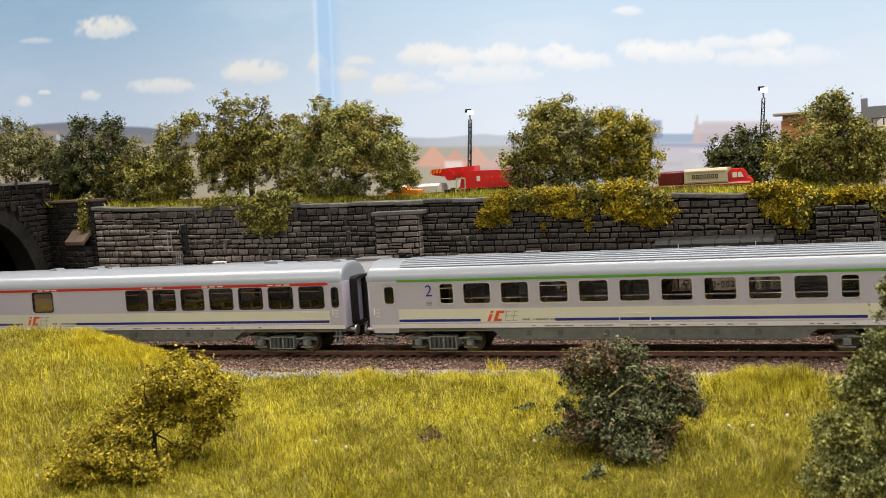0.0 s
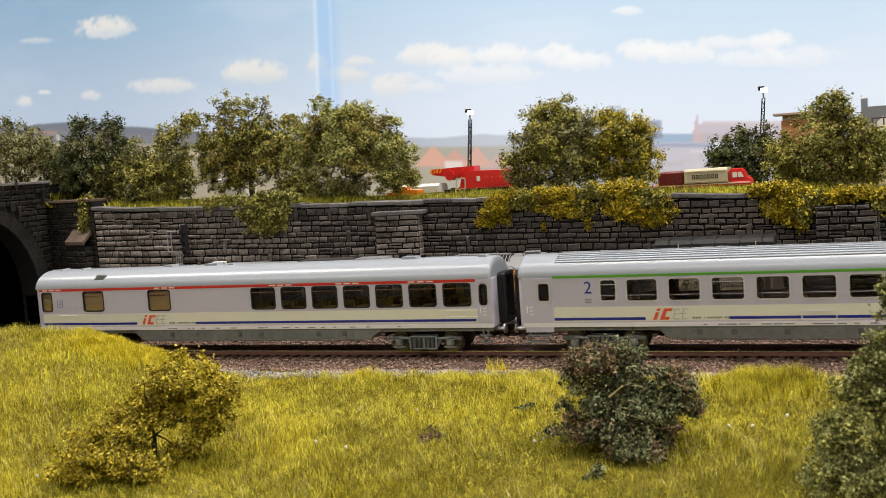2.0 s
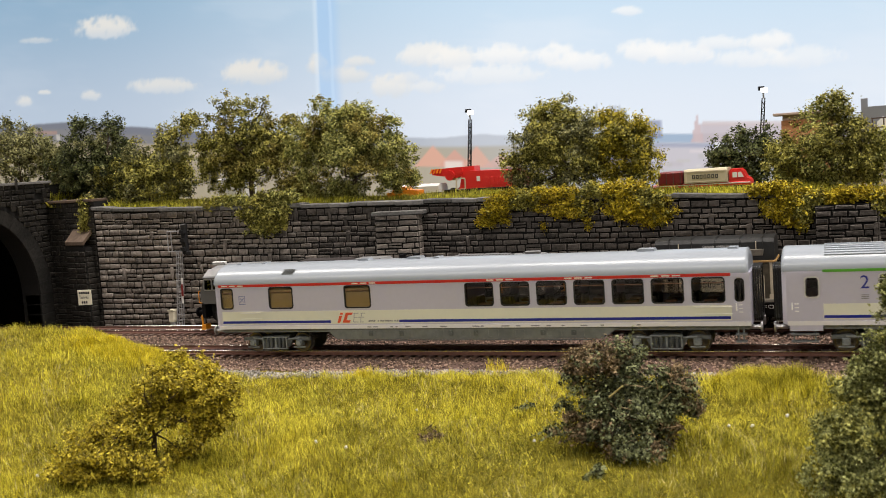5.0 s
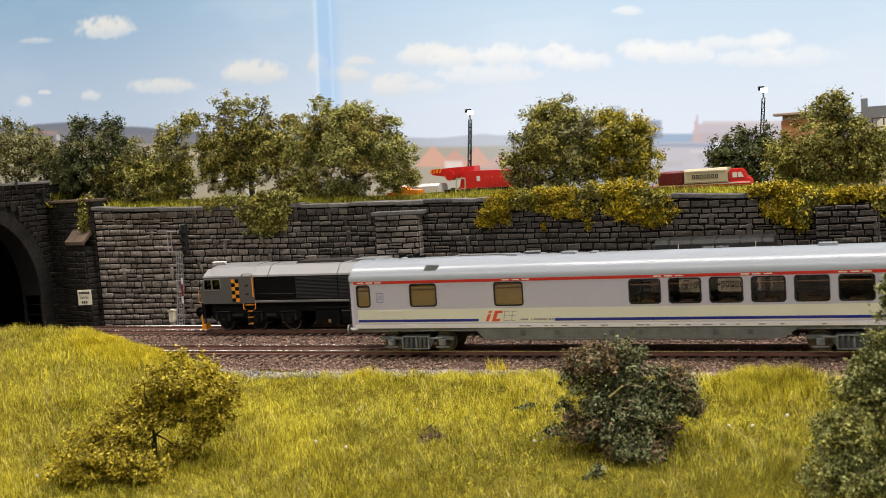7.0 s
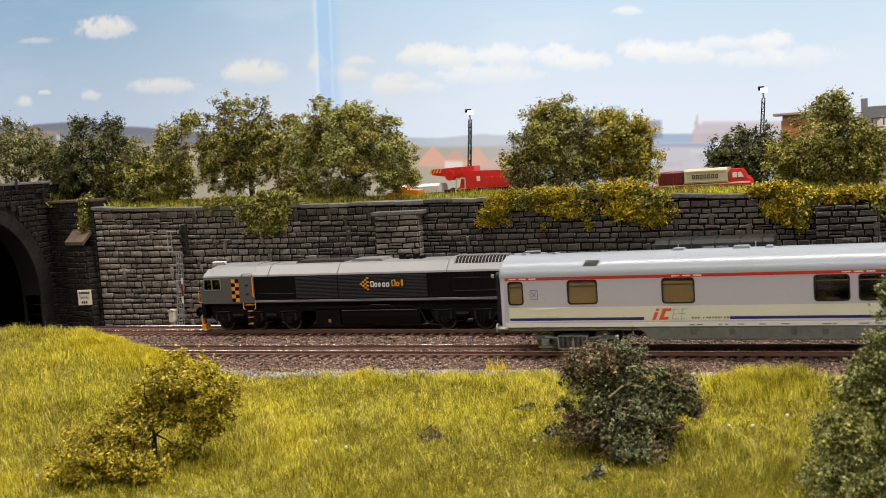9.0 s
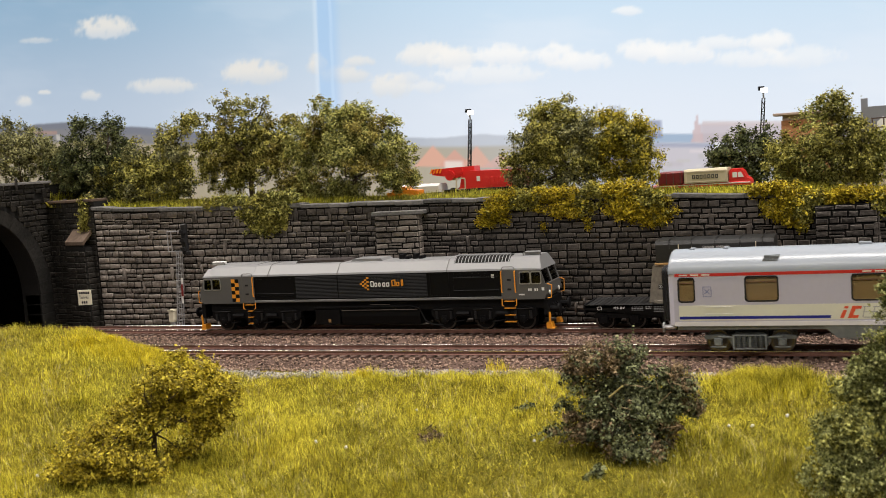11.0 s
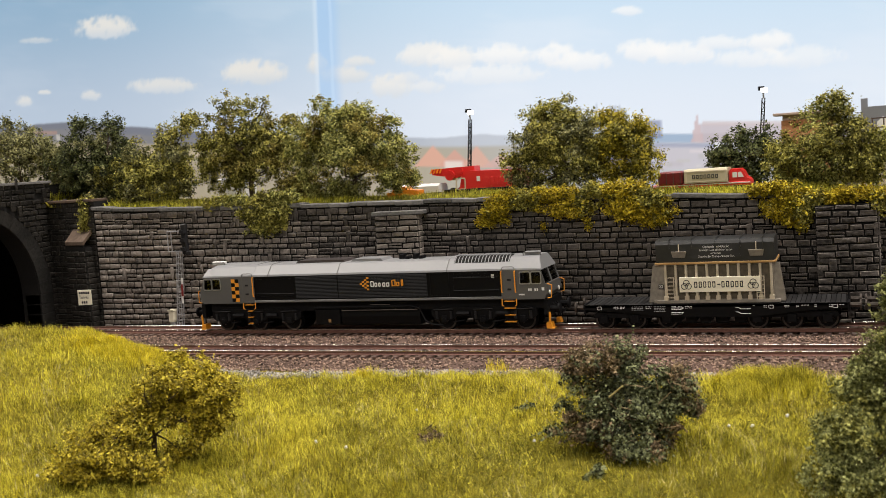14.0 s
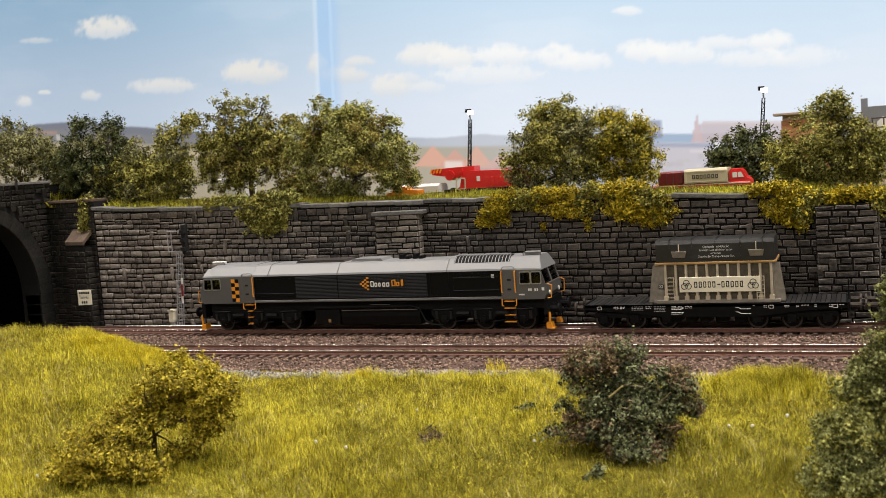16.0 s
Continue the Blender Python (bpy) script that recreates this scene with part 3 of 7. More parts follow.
M["blue"] = paint("dark_blue_paint", (0.012, 0.02, 0.26), 0.35)
M["sign_blue"] = paint("faded_sign_blue", (0.10, 0.13, 0.33), 0.4)
M["logo_red"] = paint("orange_red_print", (0.70, 0.09, 0.035), 0.4)
M["print_grey"] = paint("grey_print", (0.22, 0.22, 0.24), 0.5)
M["signal_print"] = paint("mid_grey_print", (0.36, 0.37, 0.39), 0.5)
M["under"] = surface("underframe_grey", (0.10, 0.11, 0.115), (0.20, 0.215, 0.22), 300, 0.5, 0.15, patch=60)
M["bogie"] = surface("bogie_grey", (0.08, 0.09, 0.092), (0.32, 0.355, 0.365), 500, 0.5, 0.2, patch=80)
# Darker copy of the bogie grey; shade among the springs is put into its colour.
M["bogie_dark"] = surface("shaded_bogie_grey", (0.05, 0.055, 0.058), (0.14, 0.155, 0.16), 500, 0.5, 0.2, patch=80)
M["rubber"] = paint("black_rubber", (0.012, 0.012, 0.014), 0.5, 0.0, 0.35)
M["wheel"] = surface("dull_wheel_steel", (0.05, 0.045, 0.04), (0.16, 0.145, 0.13), 500, 0.45, 0.2, metal=0.6)
M["tyre"] = surface("brassy_wheel_rim", (0.1, 0.08, 0.05), (0.2, 0.165, 0.11), 500, 0.35, 0.1, metal=0.9)
M["blind"] = surface("ochre_blind", (0.5, 0.36, 0.15), (0.62, 0.46, 0.2), 300, 0.6, 0.2, patch=60)
M["seat_brown"] = surface("brown_interior", (0.13, 0.065, 0.04), (0.27, 0.145, 0.085), 300, 0.6, 0.2)
M["seat_dark"] = surface("dark_interior", (0.02, 0.018, 0.018), (0.06, 0.05, 0.045), 300, 0.6, 0.2)
M["alu"] = paint("window_frame_silver", (0.62, 0.62, 0.64), 0.3, 0.4)
M["glass"] = glazing("clear_window_plastic", (0.74, 0.72, 0.70))
M["glass_dark"] = glazing("smoked_window_plastic", (0.60, 0.59, 0.58))
M["loco_grey"] = paint("mid_grey_paint", (0.10, 0.10, 0.098), 0.48, 0.0, 0.3)
M["loco_roof"] = paint("light_grey_roof_paint", (0.205, 0.21, 0.22), 0.45)
M["hatch"] = paint("brownish_hatch_paint", (0.055, 0.047, 0.047), 0.35)
M["loco_black"] = paint("satin_black_paint", (0.0035, 0.0035, 0.004), 0.5, 0.0, 0.13)
M["frame_black"] = surface("black_underframe", (0.0025, 0.0025, 0.003), (0.009, 0.009, 0.010), 500, 0.6, 0.25, patch=80, sheen=0.1)
M["deck_black"] = surface("worn_black_planks", (0.006, 0.006, 0.0065), (0.03, 0.03, 0.031), 400, 0.45, 0.2, patch=80, vary=0.3)
M["orange"] = paint("warning_orange_paint", (0.75, 0.30, 0.02), 0.4)
M["white"] = paint("white_print", (0.75, 0.75, 0.74), 0.45)
M["dark_grey"] = paint("dark_grey_vent", (0.012, 0.0125, 0.014), 0.5, 0.0, 0.25)
M["steel"] = surface("bare_steel", (0.3, 0.3, 0.31), (0.48, 0.48, 0.5), 500, 0.35, 0.1, metal=0.8)
M["lid"] = surface("anthracite_lid", (0.012, 0.0125, 0.013), (0.028, 0.029, 0.03), 400, 0.38, 0.15, patch=40)
M["hood"] = surface("grey_sheet_steel", (0.11, 0.10, 0.083), (0.32, 0.29, 0.245), 400, 0.6, 0.2, patch=50)
M["hood_panel"] = surface("dark_brown_panel", (0.03, 0.025, 0.016), (0.13, 0.107, 0.072), 400, 0.7, 0.2, patch=60)
M["rib"] = surface("pale_rib_steel", (0.38, 0.33, 0.24), (0.64, 0.57, 0.44), 400, 0.55, 0.2, patch=60)
M["rust"] = surface("ochre_rust_edge", (0.32, 0.18, 0.06), (0.5, 0.32, 0.12), 400, 0.7, 0.2, patch=60)
M["sign"] = paint("cream_sign", (0.86, 0.82, 0.66), 0.5)
M["ink"] = paint("black_print", (0.02, 0.02, 0.022), 0.5)


def lettering(text, size, name, material, parent, at, turn=(90, 0, 0), squeeze=1.0):
    """Flat raised letters in the built-in font, centred on a place in its thing's space."""
    cu = bpy.data.curves.new(name, "FONT")
    cu.body, cu.size, cu.extrude, cu.align_x, cu.align_y = text, size * MM, 0.05 * MM, "CENTER", "CENTER"
    tmp = bpy.data.objects.new(name, cu)
    scene.collection.objects.link(tmp)
    bpy.context.view_layer.update()
    me = bpy.data.meshes.new_from_object(tmp)
    bpy.data.objects.remove(tmp)
    me.materials.clear()
    me.materials.append(material)
    me.transform(Matrix.Diagonal((squeeze, 1, 1, 1)))
    ob = new(name, me)
    ob.parent = parent
    ob.matrix_basis = pose(at[0] * MM, at[1] * MM, at[2] * MM, *turn)
    return ob


def slab(name, x0, x1, z0, z1, y, parent, material, proud=0.1, label="", slant=0.0):
    """A thin painted band or panel standing proud of a side wall that faces the front (y negative)."""
    bm = bmesh.new()
    prism(bm, [(x0, z0), (x1, z0), (x1 + slant, z1), (x0 + slant, z1)], y - proud, y + 0.02, "y")
    return part(name, bm, material, parent, label)


# ---- passenger coaches ----
def roof_ring(x, drop, pinch):
    half = [(16.25, 38.9), (16.2, 40.2), (15.7, 42.2), (14.4, 44.4), (12.2, 46.3), (9.0, 47.9), (5.0, 49.0), (0.0, 49.4)]
    ring = [(y * pinch, 38.9 + (z - 38.9) * drop) for y, z in half]
    ring = [(-y, z) for y, z in ring] + [(y, z) for y, z in ring[-2::-1]]
    return [(x, y, z) for y, z in ring]


def wheelset(x, r, parent, steel="wheel", rim="tyre"):
    bm = bmesh.new()
    for s in (-1, 1):
        rod(bm, (0, s * 7.2, 0), (0, s * 7.9, 0), r + 0.9, r + 0.8, 28)
        rod(bm, (0, s * 7.9, 0), (0, s * 10.0, 0), r, r - 0.15, 28)
    ob = part("wheelset", bm, M[steel], parent, "dull steel wheelset with two flanged wheels", True)
    bm = bmesh.new()
    for s in (-1, 1):
        ring = [(math.cos(k * math.tau / 28), math.sin(k * math.tau / 28)) for k in range(28)]
        hoop(bm, [(a * (r - 0.05), b * (r - 0.05)) for a, b in ring], [(a * (r - 0.95), b * (r - 0.95)) for a, b in ring], s * 10.0, s * 10.25)
        rod(bm, (0, s * 10.0, 0), (0, s * 10.6, 0), 1.3, 1.1, 10)
        for k in range(3):
            a = k * math.tau / 3
            box(bm, math.cos(a) * 2.6 - 0.4, math.cos(a) * 2.6 + 0.4, s * 10.1 - 0.15, s * 10.1 + 0.15, math.sin(a) * 2.6 - 0.4, math.sin(a) * 2.6 + 0.4)
    part("wheel_rim", bm, M[rim], ob)
    bm = bmesh.new()
    rod(bm, (0, -7.2, 0), (0, 7.2, 0), 1.0)
    part("axle", bm, M[steel], ob)
    ob.location = (x * MM, 0, r * MM)
    ROLLING.append((ob, x, r))
    return ob


ROLLING = []


def coach_bogie(x, parent):
    b = bmesh.new()
    for s in (-1, 1):
        y0, y1 = sorted((s * 11.4, s * 13.4))
        prism(b, [(-21.0, 6.6), (-10, 6.9), (-8, 3.0), (8, 3.0), (10, 6.9), (21.0, 6.6), (21, 8.3), (13, 9.0), (9, 7.6), (-9, 7.6), (-13, 9.0), (-21, 8.3)], y0, y1, "y")
    box(b, -7, 7, -11.4, 11.4, 4, 9.5)
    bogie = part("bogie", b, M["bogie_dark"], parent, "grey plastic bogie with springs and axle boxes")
    bogie.location = (x * MM, 0, 0)
    for ax in (-14.7, 14.7):
        for s in (-1, 1):
            b = bmesh.new()
            y = s * 13.3
            box(b, ax - 1.9, ax + 1.9, *sorted((y - s * 2, y + s * 1.2)), 3.7, 7.2, 0.3)
            rod(b, (ax, y, 5.4), (ax, y + s * 2.2, 5.4), 1.7, 1.4, 12)
            part("axle_box", b, M["bogie"], bogie)
    for s in (-1, 1):
        for sx in (-5.0, -2.6, 2.6, 5.0):
            b = bmesh.new()
            for k in range(5):
                rod(b, (sx, s * 14.6, 3.0 + k * 1.05), (sx, s * 14.6, 3.7 + k * 1.05), 1.0, 1.0, 10)
            rod(b, (sx, s * 14.6, 2.6), (sx, s * 14.6, 8.6), 0.55, 0.55, 8)
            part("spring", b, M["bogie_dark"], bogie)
        b = bmesh.new()
        box(b, -8.0, 8.0, *sorted((s * 13.2, s * 15.4)), 8.4, 9.0, 0.2)
        box(b, -7.6, 7.6, *sorted((s * 13.2, s * 15.4)), 1.9, 2.6, 0.2)
        box(b, -0.5, 0.5, *sorted((s * 13.2, s * 14.6)), 2.4, 8.6)
        for sx in (-7.4, 7.4):
            box(b, sx - 0.35, sx + 0.35, *sorted((s * 14.6, s * 15.7)), 2.2, 9.0)
        part("spring_cradle", b, M["bogie"], bogie)
        b = bmesh.new()
        for ax in (-14.7, 14.7):
            rod(b, (ax - math.copysign(7, ax), s * 13.6, 7.6), (ax, s * 13.6, 8.0), 0.5)
            rod(b, (ax - 3.6, s * 13.8, 3.0), (ax + 3.6, s * 13.8, 3.0), 0.45)
        part("damper", b, M["bogie"], bogie)
    for ax in (-14.7, 14.7):
        wheelset(ax, 5.3, bogie)
    return bogie


def side_wall(coach, s, x0, x1, z0, z1, holes):
    """One long wall with real window openings; s is -1 for the front side."""
    b = bmesh.new()
    xs = sorted({x0, x1, *[h[0] for h in holes], *[h[1] for h in holes]})
    zs = sorted({z0, z1, *[h[2] for h in holes], *[h[3] for h in holes]})
    grid = {}

    def corner(i, k, y):
        if (i, k, y) not in grid:
            grid[i, k, y] = b.verts.new((xs[i], y, zs[k]))
        return grid[i, k, y]

    def solid(i, k):
        if not (0 <= i < len(xs) - 1 and 0 <= k < len(zs) - 1):
            return False
        cx, cz = (xs[i] + xs[i + 1]) / 2, (zs[k] + zs[k + 1]) / 2
        return not any(h[0] < cx < h[1] and h[2] < cz < h[3] for h in holes)

    out, inn = s * 16.2, s * 15.3
    for i in range(len(xs) - 1):
        for k in range(len(zs) - 1):
            if solid(i, k):
                for y in (out, inn):
                    b.faces.new([corner(i, k, y), corner(i + 1, k, y), corner(i + 1, k + 1, y), corner(i, k + 1, y)])
                for di, dk, p, q in ((-1, 0, (0, 0), (0, 1)), (1, 0, (1, 0), (1, 1)), (0, -1, (0, 0), (1, 0)), (0, 1, (0, 1), (1, 1))):
                    if not solid(i + di, k + dk):
                        b.faces.new([corner(i + p[0], k + p[1], out), corner(i + q[0], k + q[1], out), corner(i + q[0], k + q[1], inn), corner(i + p[0], k + p[1], inn)])
    return part("side_wall", b, M["lavender"], coach)


def coach(name, label, dining):
    c = thing(name, label, "passenger coach", "coaches of the passenger train")
    left, right = (-147.0, 145.4) if dining else (-146.4, 148.0)
    if dining:
        wins = [(-144.6, -137.2, 25.4, 36.7), (-113.5, -98.9, 25.4, 36.9), (-66.6, -51.6, 25.2, 36.9)]
        wins += [(3.0 + 19.27 * k, 17.9 + 19.27 * k, 25.2, 36.8) for k in range(7)] + [(138.6, 142.3, 25.6, 36.0)]
    else:
        wins = [(-138.2, -132.2, 26.6, 36.0), (-106.3, -98.5, 26.4, 37.0)]
        wins += [(-93.2 + 20.42 * k, -78.2 + 20.42 * k, 26.2, 37.1) for k in range(9)] + [(90.6, 98.6, 26.2, 37.0), (131.5, 137.5, 26.4, 36.0)]
    for s in (-1, 1):
        side_wall(c, s, left, right, 13.6, 38.9, wins)
    b = bmesh.new()
    n = 9
    lens = (1.8, 1.8)
    reach = (2.4, -0.6) if dining else (2.0, 0.8)
    run = []
    for k in range(n + 1):
        a = radians(90 * k / n)
        run.append(roof_ring(left - reach[0] + lens[0] * (1 - math.cos(a)), 0.66 + 0.34 * math.sin(a), 0.95 + 0.05 * math.sin(a)))
    for k in range(n, -1, -1):
        a = radians(90 * k / n)
        run.append(roof_ring(right + reach[1] - lens[1] * (1 - math.cos(a)), 0.66 + 0.34 * math.sin(a), 0.95 + 0.05 * math.sin(a)))
    loft(b, run)
    roof = part("roof", b, M["roof"], c, "pale grey rounded roof", True)
    # end walls and gangways
    for ex, s in ((left, -1), (right, 1)):
        out = max(reach[0] if s < 0 else reach[1], 0.4)
        b = bmesh.new()
        prism(b, [(ex, -16.15), (ex + s * out, -14.4), (ex + s * out, 14.4), (ex, 16.15), (ex - s * 0.9, 15.3), (ex - s * 0.9, -15.3)], 14.0, 39.2, "z")
        part("end_wall", b, M["lavender"], c)
        ex += s * out
        b = bmesh.new()
        for q in range(4):
            hoop_x = ex + s * (0.2 + q * 1.05)
            o = rounded(-8.2, 8.2, 14.5, 41.0, 2.0)
            i = rounded(-6.6, 6.6, 15.5, 39.4, 1.5)
            v = [[b.verts.new((hoop_x + dx, y, z)) for y, z in ring] for dx in (0, s * 0.8) for ring in (o, i)]
            m = len(o)
            for k in range(m):
                j = (k + 1) % m
                for p, w in ((0, 1), (1, 3), (3, 2), (2, 0)):
                    b.faces.new((v[p][k], v[p][j], v[w][j], v[w][k]))
        part("gangway_bellows", b, M["rubber"], c, "black rubber gangway bellows")
        for q in (-1, 1):
            b = bmesh.new()
            rod(b, (ex - s * 2.0, q * 10.2, 12.2), (ex + s * 3.4, q * 10.2, 12.2), 1.2)
            rod(b, (ex + s * 3.4, q * 10.2, 12.2), (ex + s * 4.3, q * 10.2, 12.2), 2.7, 2.5, 16)
            part("buffer", b, M["steel"], c, "pale grey round buffer")
        b = bmesh.new()
        box(b, *sorted((ex - s * 6, ex + s * 4.4)), -1.6, 1.6, 9.0, 11.2, 0.3)
        part("coupler", b, M["frame_black"], c)
    # windows
    for k, (a, d, lo, hi) in enumerate(wins):
        blind = dining and k < 3
        for s in (-1, 1):
            b = bmesh.new()
            grow = 0.0
            y = s * 16.2
            hoop(b, rounded(a - 0.42 - grow, d + 0.42 + grow, lo - 0.42 - grow, hi + 0.42 + grow, 1.7), rounded(a + 0.25, d - 0.25, lo + 0.25, hi - 0.25, 1.3), *sorted((y - s * 0.5, y + s * 0.18)))
            part("window_frame", b, M["rubber"] if dining else M["alu"], c, "black rubber window surround" if dining else "silver window frame")
            b = bmesh.new()
            box(b, a - 0.3, d + 0.3, *sorted((y - s * 0.55, y - s * 0.85)), lo - 0.3, hi + 0.3)
            pane = part("window_pane", b, M["glass"], c, "clear plastic window pane")
            pane.visible_shadow = False
            if blind:
                b = bmesh.new()
                box(b, a, d, *sorted((y - s * 1.0, y - s * 1.4)), lo, hi)
                part("blind", b, M["blind"], c, "ochre pulled-down window blind")
            if d - a > 6 and (dining or k in (1, 4, 9, 11)):
                b = bmesh.new()
                zb = hi - 2.4 if (dining or k in (1, 11)) else hi - 2.2
                box(b, a + 0.3, d - 0.3, *sorted((y - s * 0.1, y - s * 0.5)), zb - 0.16, zb + 0.16)
                part("window_bar", b, M["alu"] if not dining else M["seat_brown"], c)
    # painted bands on both sides; the front side is fully lettered
    band_l, band_r = (-144.8, 136.6) if dining else (-130.4, 131.0)
    for s in (-1, 1):
        y = -16.2
        flip = c
        def put(name, x0, x1, z0, z1, mat, proud=0.1, label="", slant=0.0):
            if s < 0:
                return slab(name, x0, x1, z0, z1, y, flip, mat, proud, label, slant)
            b = bmesh.new()
            prism(b, [(x0, z0), (x1, z0), (x1, z1), (x0, z1)], 16.18, 16.2 + proud, "y")
            return part(name, b, mat, flip, label)
        if dining:
            put("red_stripe", -146.2, 136.6, 37.55, 39.0, M["red"], 0.16, "red stripe below the roof")
        else:
            put("green_stripe", -130.4, 140.0, 38.25, 39.5, M["green"], 0.2, "green stripe below the roof")
        put("cream_band", band_l, band_r, 16.3, 23.6, M["cream"], 0.08, "cream painted band")
        put("sill_rail", left, right, 13.6, 15.6, M["pale"], 0.3)
        stops = (-76.0, -35.4) if dining else (-84.4, -44.6)
        put("blue_stripe", band_l + 0.2, stops[0], 16.9, 18.25, M["blue"], 0.16, "dark blue stripe")
        put("blue_stripe", stops[1], band_r - 0.5 if dining else 101.5, 16.9, 18.25, M["blue"], 0.16, "dark blue stripe")
    y = -16.28
    lx = -71.6 if dining else -80.2
    bars = bmesh.new()
    for x0, x1, z0, z1 in ((-0.6, 1.1, 16.9, 20.6), (1.2, 2.9, 21.3, 22.4), (2.7, 4.6, 16.9, 22.4), (6.2, 8.6, 21.1, 22.4), (4.5, 7.0, 16.9, 18.2)):
        prism(bars, [(lx + x0, z0), (lx + x1, z0), (lx + x1 + (z1 - z0) * 0.4, z1), (lx + x0 + (z1 - z0) * 0.4, z1)], y - 0.14, y, "y")
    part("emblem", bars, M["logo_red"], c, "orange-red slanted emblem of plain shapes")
    bars = bmesh.new()
    for x0, x1, z0, z1 in ((9.0, 9.4, 17.2, 22.0), (9.4, 12.4, 21.8, 22.2), (9.4, 12.2, 17.0, 17.4), (13.2, 13.6, 17.2, 22.0), (12.0, 15.6, 19.6, 20.0), (13.6, 16.4, 21.8, 22.2), (12.9, 15.4, 17.0, 17.4), (9.4, 11.6, 19.5, 19.8)):
        prism(bars, [(lx + x0, z0), (lx + x1, z0), (lx + x1 + (z1 - z0) * 0.2, z1), (lx + x0 + (z1 - z0) * 0.2, z1)], y - 0.1, y, "y")
    part("emblem_outline", bars, M["signal_print"], c, "pale grey outlined emblem shapes")
    for k, w in enumerate((1.1, 1.1, 1.1, 0, 0.5, 1.1, 1.0, 1.1, 1.1, 1.0, 0.5, 1.0, 1.0)):
        if w:
            slab("caption_bar", lx + 18.2 + k * 1.36, lx + 18.2 + k * 1.36 + w, 17.3, 18.2, y, c, M["print_grey"], 0.08, "small grey bar of unreadable print", 0.3)
    rng = random.Random(7 if dining else 8)
    for k in range(26):
        px = rng.uniform(-60, 95)
        slab("inscription_bar", px, px + rng.uniform(0.8, 4.5), 14.2, 14.75, -16.5, c, M["print_grey"], 0.06, "small grey bar of unreadable print")
    if dining:
        for px in (-139.0, -57.0, 20.0, 61.0, 104.0):
            for q in range(3):
                slab("stripe_caption", px + q * 5.2 - 5, px + q * 5.2 - 1.2, 37.95, 38.6, -16.35, c, M["cream"], 0.06, "small cream bar of unreadable print")
        b = bmesh.new()
        for q in (-1, 1):
            rod(b, (-132.4, -16.26, 30.2 - q * 1.2), (-130.0, -16.26, 30.2 + q * 1.2), 0.16, 0.16, 5)
        hoop(b, rounded(-133.2, -129.2, 27.6, 32.6, 0.3), rounded(-132.95, -129.45, 27.85, 32.35, 0.2), -16.3, -16.2)
        part("pictogram", b, M["sign_blue"], c, "small blue framed crossed cutlery sign")
        vents = [(-139, 4), (-123, 4), (-60, 7), (-30, 9), (-17, 5), (95, 10), (137, 6)]
    else:
        for px in (-112.4, 110.5):
            lettering("2", 8.6, "class_number", M["blue"], c, (px, -16.25, 33.0))
            b = bmesh.new()
            for q in range(3):
                box(b, px - 1.6, px + 1.6, -16.3, -16.2, 27.2 - q * 0.8, 27.6 - q * 0.8)
            part("caption_bar", b, M["print_grey"], c, "small grey bars of unreadable print")
        b = bmesh.new()
        hoop(b, rounded(-12.3, 3.4, 16.0, 20.6, 1.2), rounded(-11.8, 2.9, 16.5, 20.1, 0.9), -16.5, -16.2)
        part("plate_frame", b, M["pale"], c, "pale frame round a grey plate")
        vents = []
        for k, (ry, rz) in enumerate(((-12.9, 45.95), (-11.3, 46.9), (-9.4, 47.85), (-7.2, 48.6), (-4.8, 49.2))):
            b = bmesh.new()
            box(b, left + 17, right - 17, ry - 0.28, ry + 0.28, rz - 0.3, rz + 0.32, 0.1)
            part("roof_rib", b, M["roof"], roof)
        b = bmesh.new()
        for k, (ry, rz) in enumerate(((12.9, 45.95), (9.4, 47.85), (4.8, 49.2))):
            box(b, left + 17, right - 17, ry - 0.28, ry + 0.28, rz - 0.3, rz + 0.32, 0.1)
        part("roof_rib", b, M["roof"], roof)
    for vx, ln in vents:
        b = bmesh.new()
        prism(b, [(vx - ln / 2, 48.6), (vx + ln / 2, 48.6), (vx + ln / 2 - 1, 49.4 + 0.1 * ln), (vx - ln / 2 + 1, 49.4 + 0.1 * ln)], -3.5, 3.5, "y")
        part("roof_vent", b, M["roof"], roof, "low pale grey roof vent")
    if dining:
        b = bmesh.new()
        for k in range(5):
            zz = 44.2 + k * 0.55
            yy = -14.55 + k * 0.42
            box(b, -105.5 + k * 0.25, -98.5 + k * 0.25, yy - 0.25, yy + 0.3, zz - 0.1, zz + 0.28)
        part("roof_grille", b, M["under"], roof, "small grey slatted roof grille")
        for (gx, gw) in ((-132.5, 13.0), (119.5, 17.5)):
            b = bmesh.new()
            box(b, gx, gx + gw, -16.6, -16.2, 19.2, 19.6)
            box(b, gx, gx + gw, -16.6, -16.2, 22.6, 22.9)
            part("grab_rail", b, M["white"], c)
    # doors
    doors = [(137.3, 145.2)] if dining else [(-145.6, -130.6), (131.0, 147.0)]
    for a, d in doors:
        b = bmesh.new()
        box(b, a + 0.2, d - 0.2, -16.42, -16.2, 11.0 if not dining else 17.0, 25.0)
        box(b, a + 0.2, d - 0.2, -16.42, -16.2, 36.8, 38.4)
        wx = [w for w in wins if a < w[0] < d][0]
        box(b, a + 0.2, wx[0] - 0.7, -16.42, -16.2, 25.0, 36.8)
        box(b, wx[1] + 0.7, d - 0.2, -16.42, -16.2, 25.0, 36.8)
        dr = part("door", b, M["lavender"], c, "lavender grey entrance door")
        b = bmesh.new()
        rod(b, (a + 1.5, -16.9, 21.0), (a + 1.5, -16.9, 24.5), 0.3)
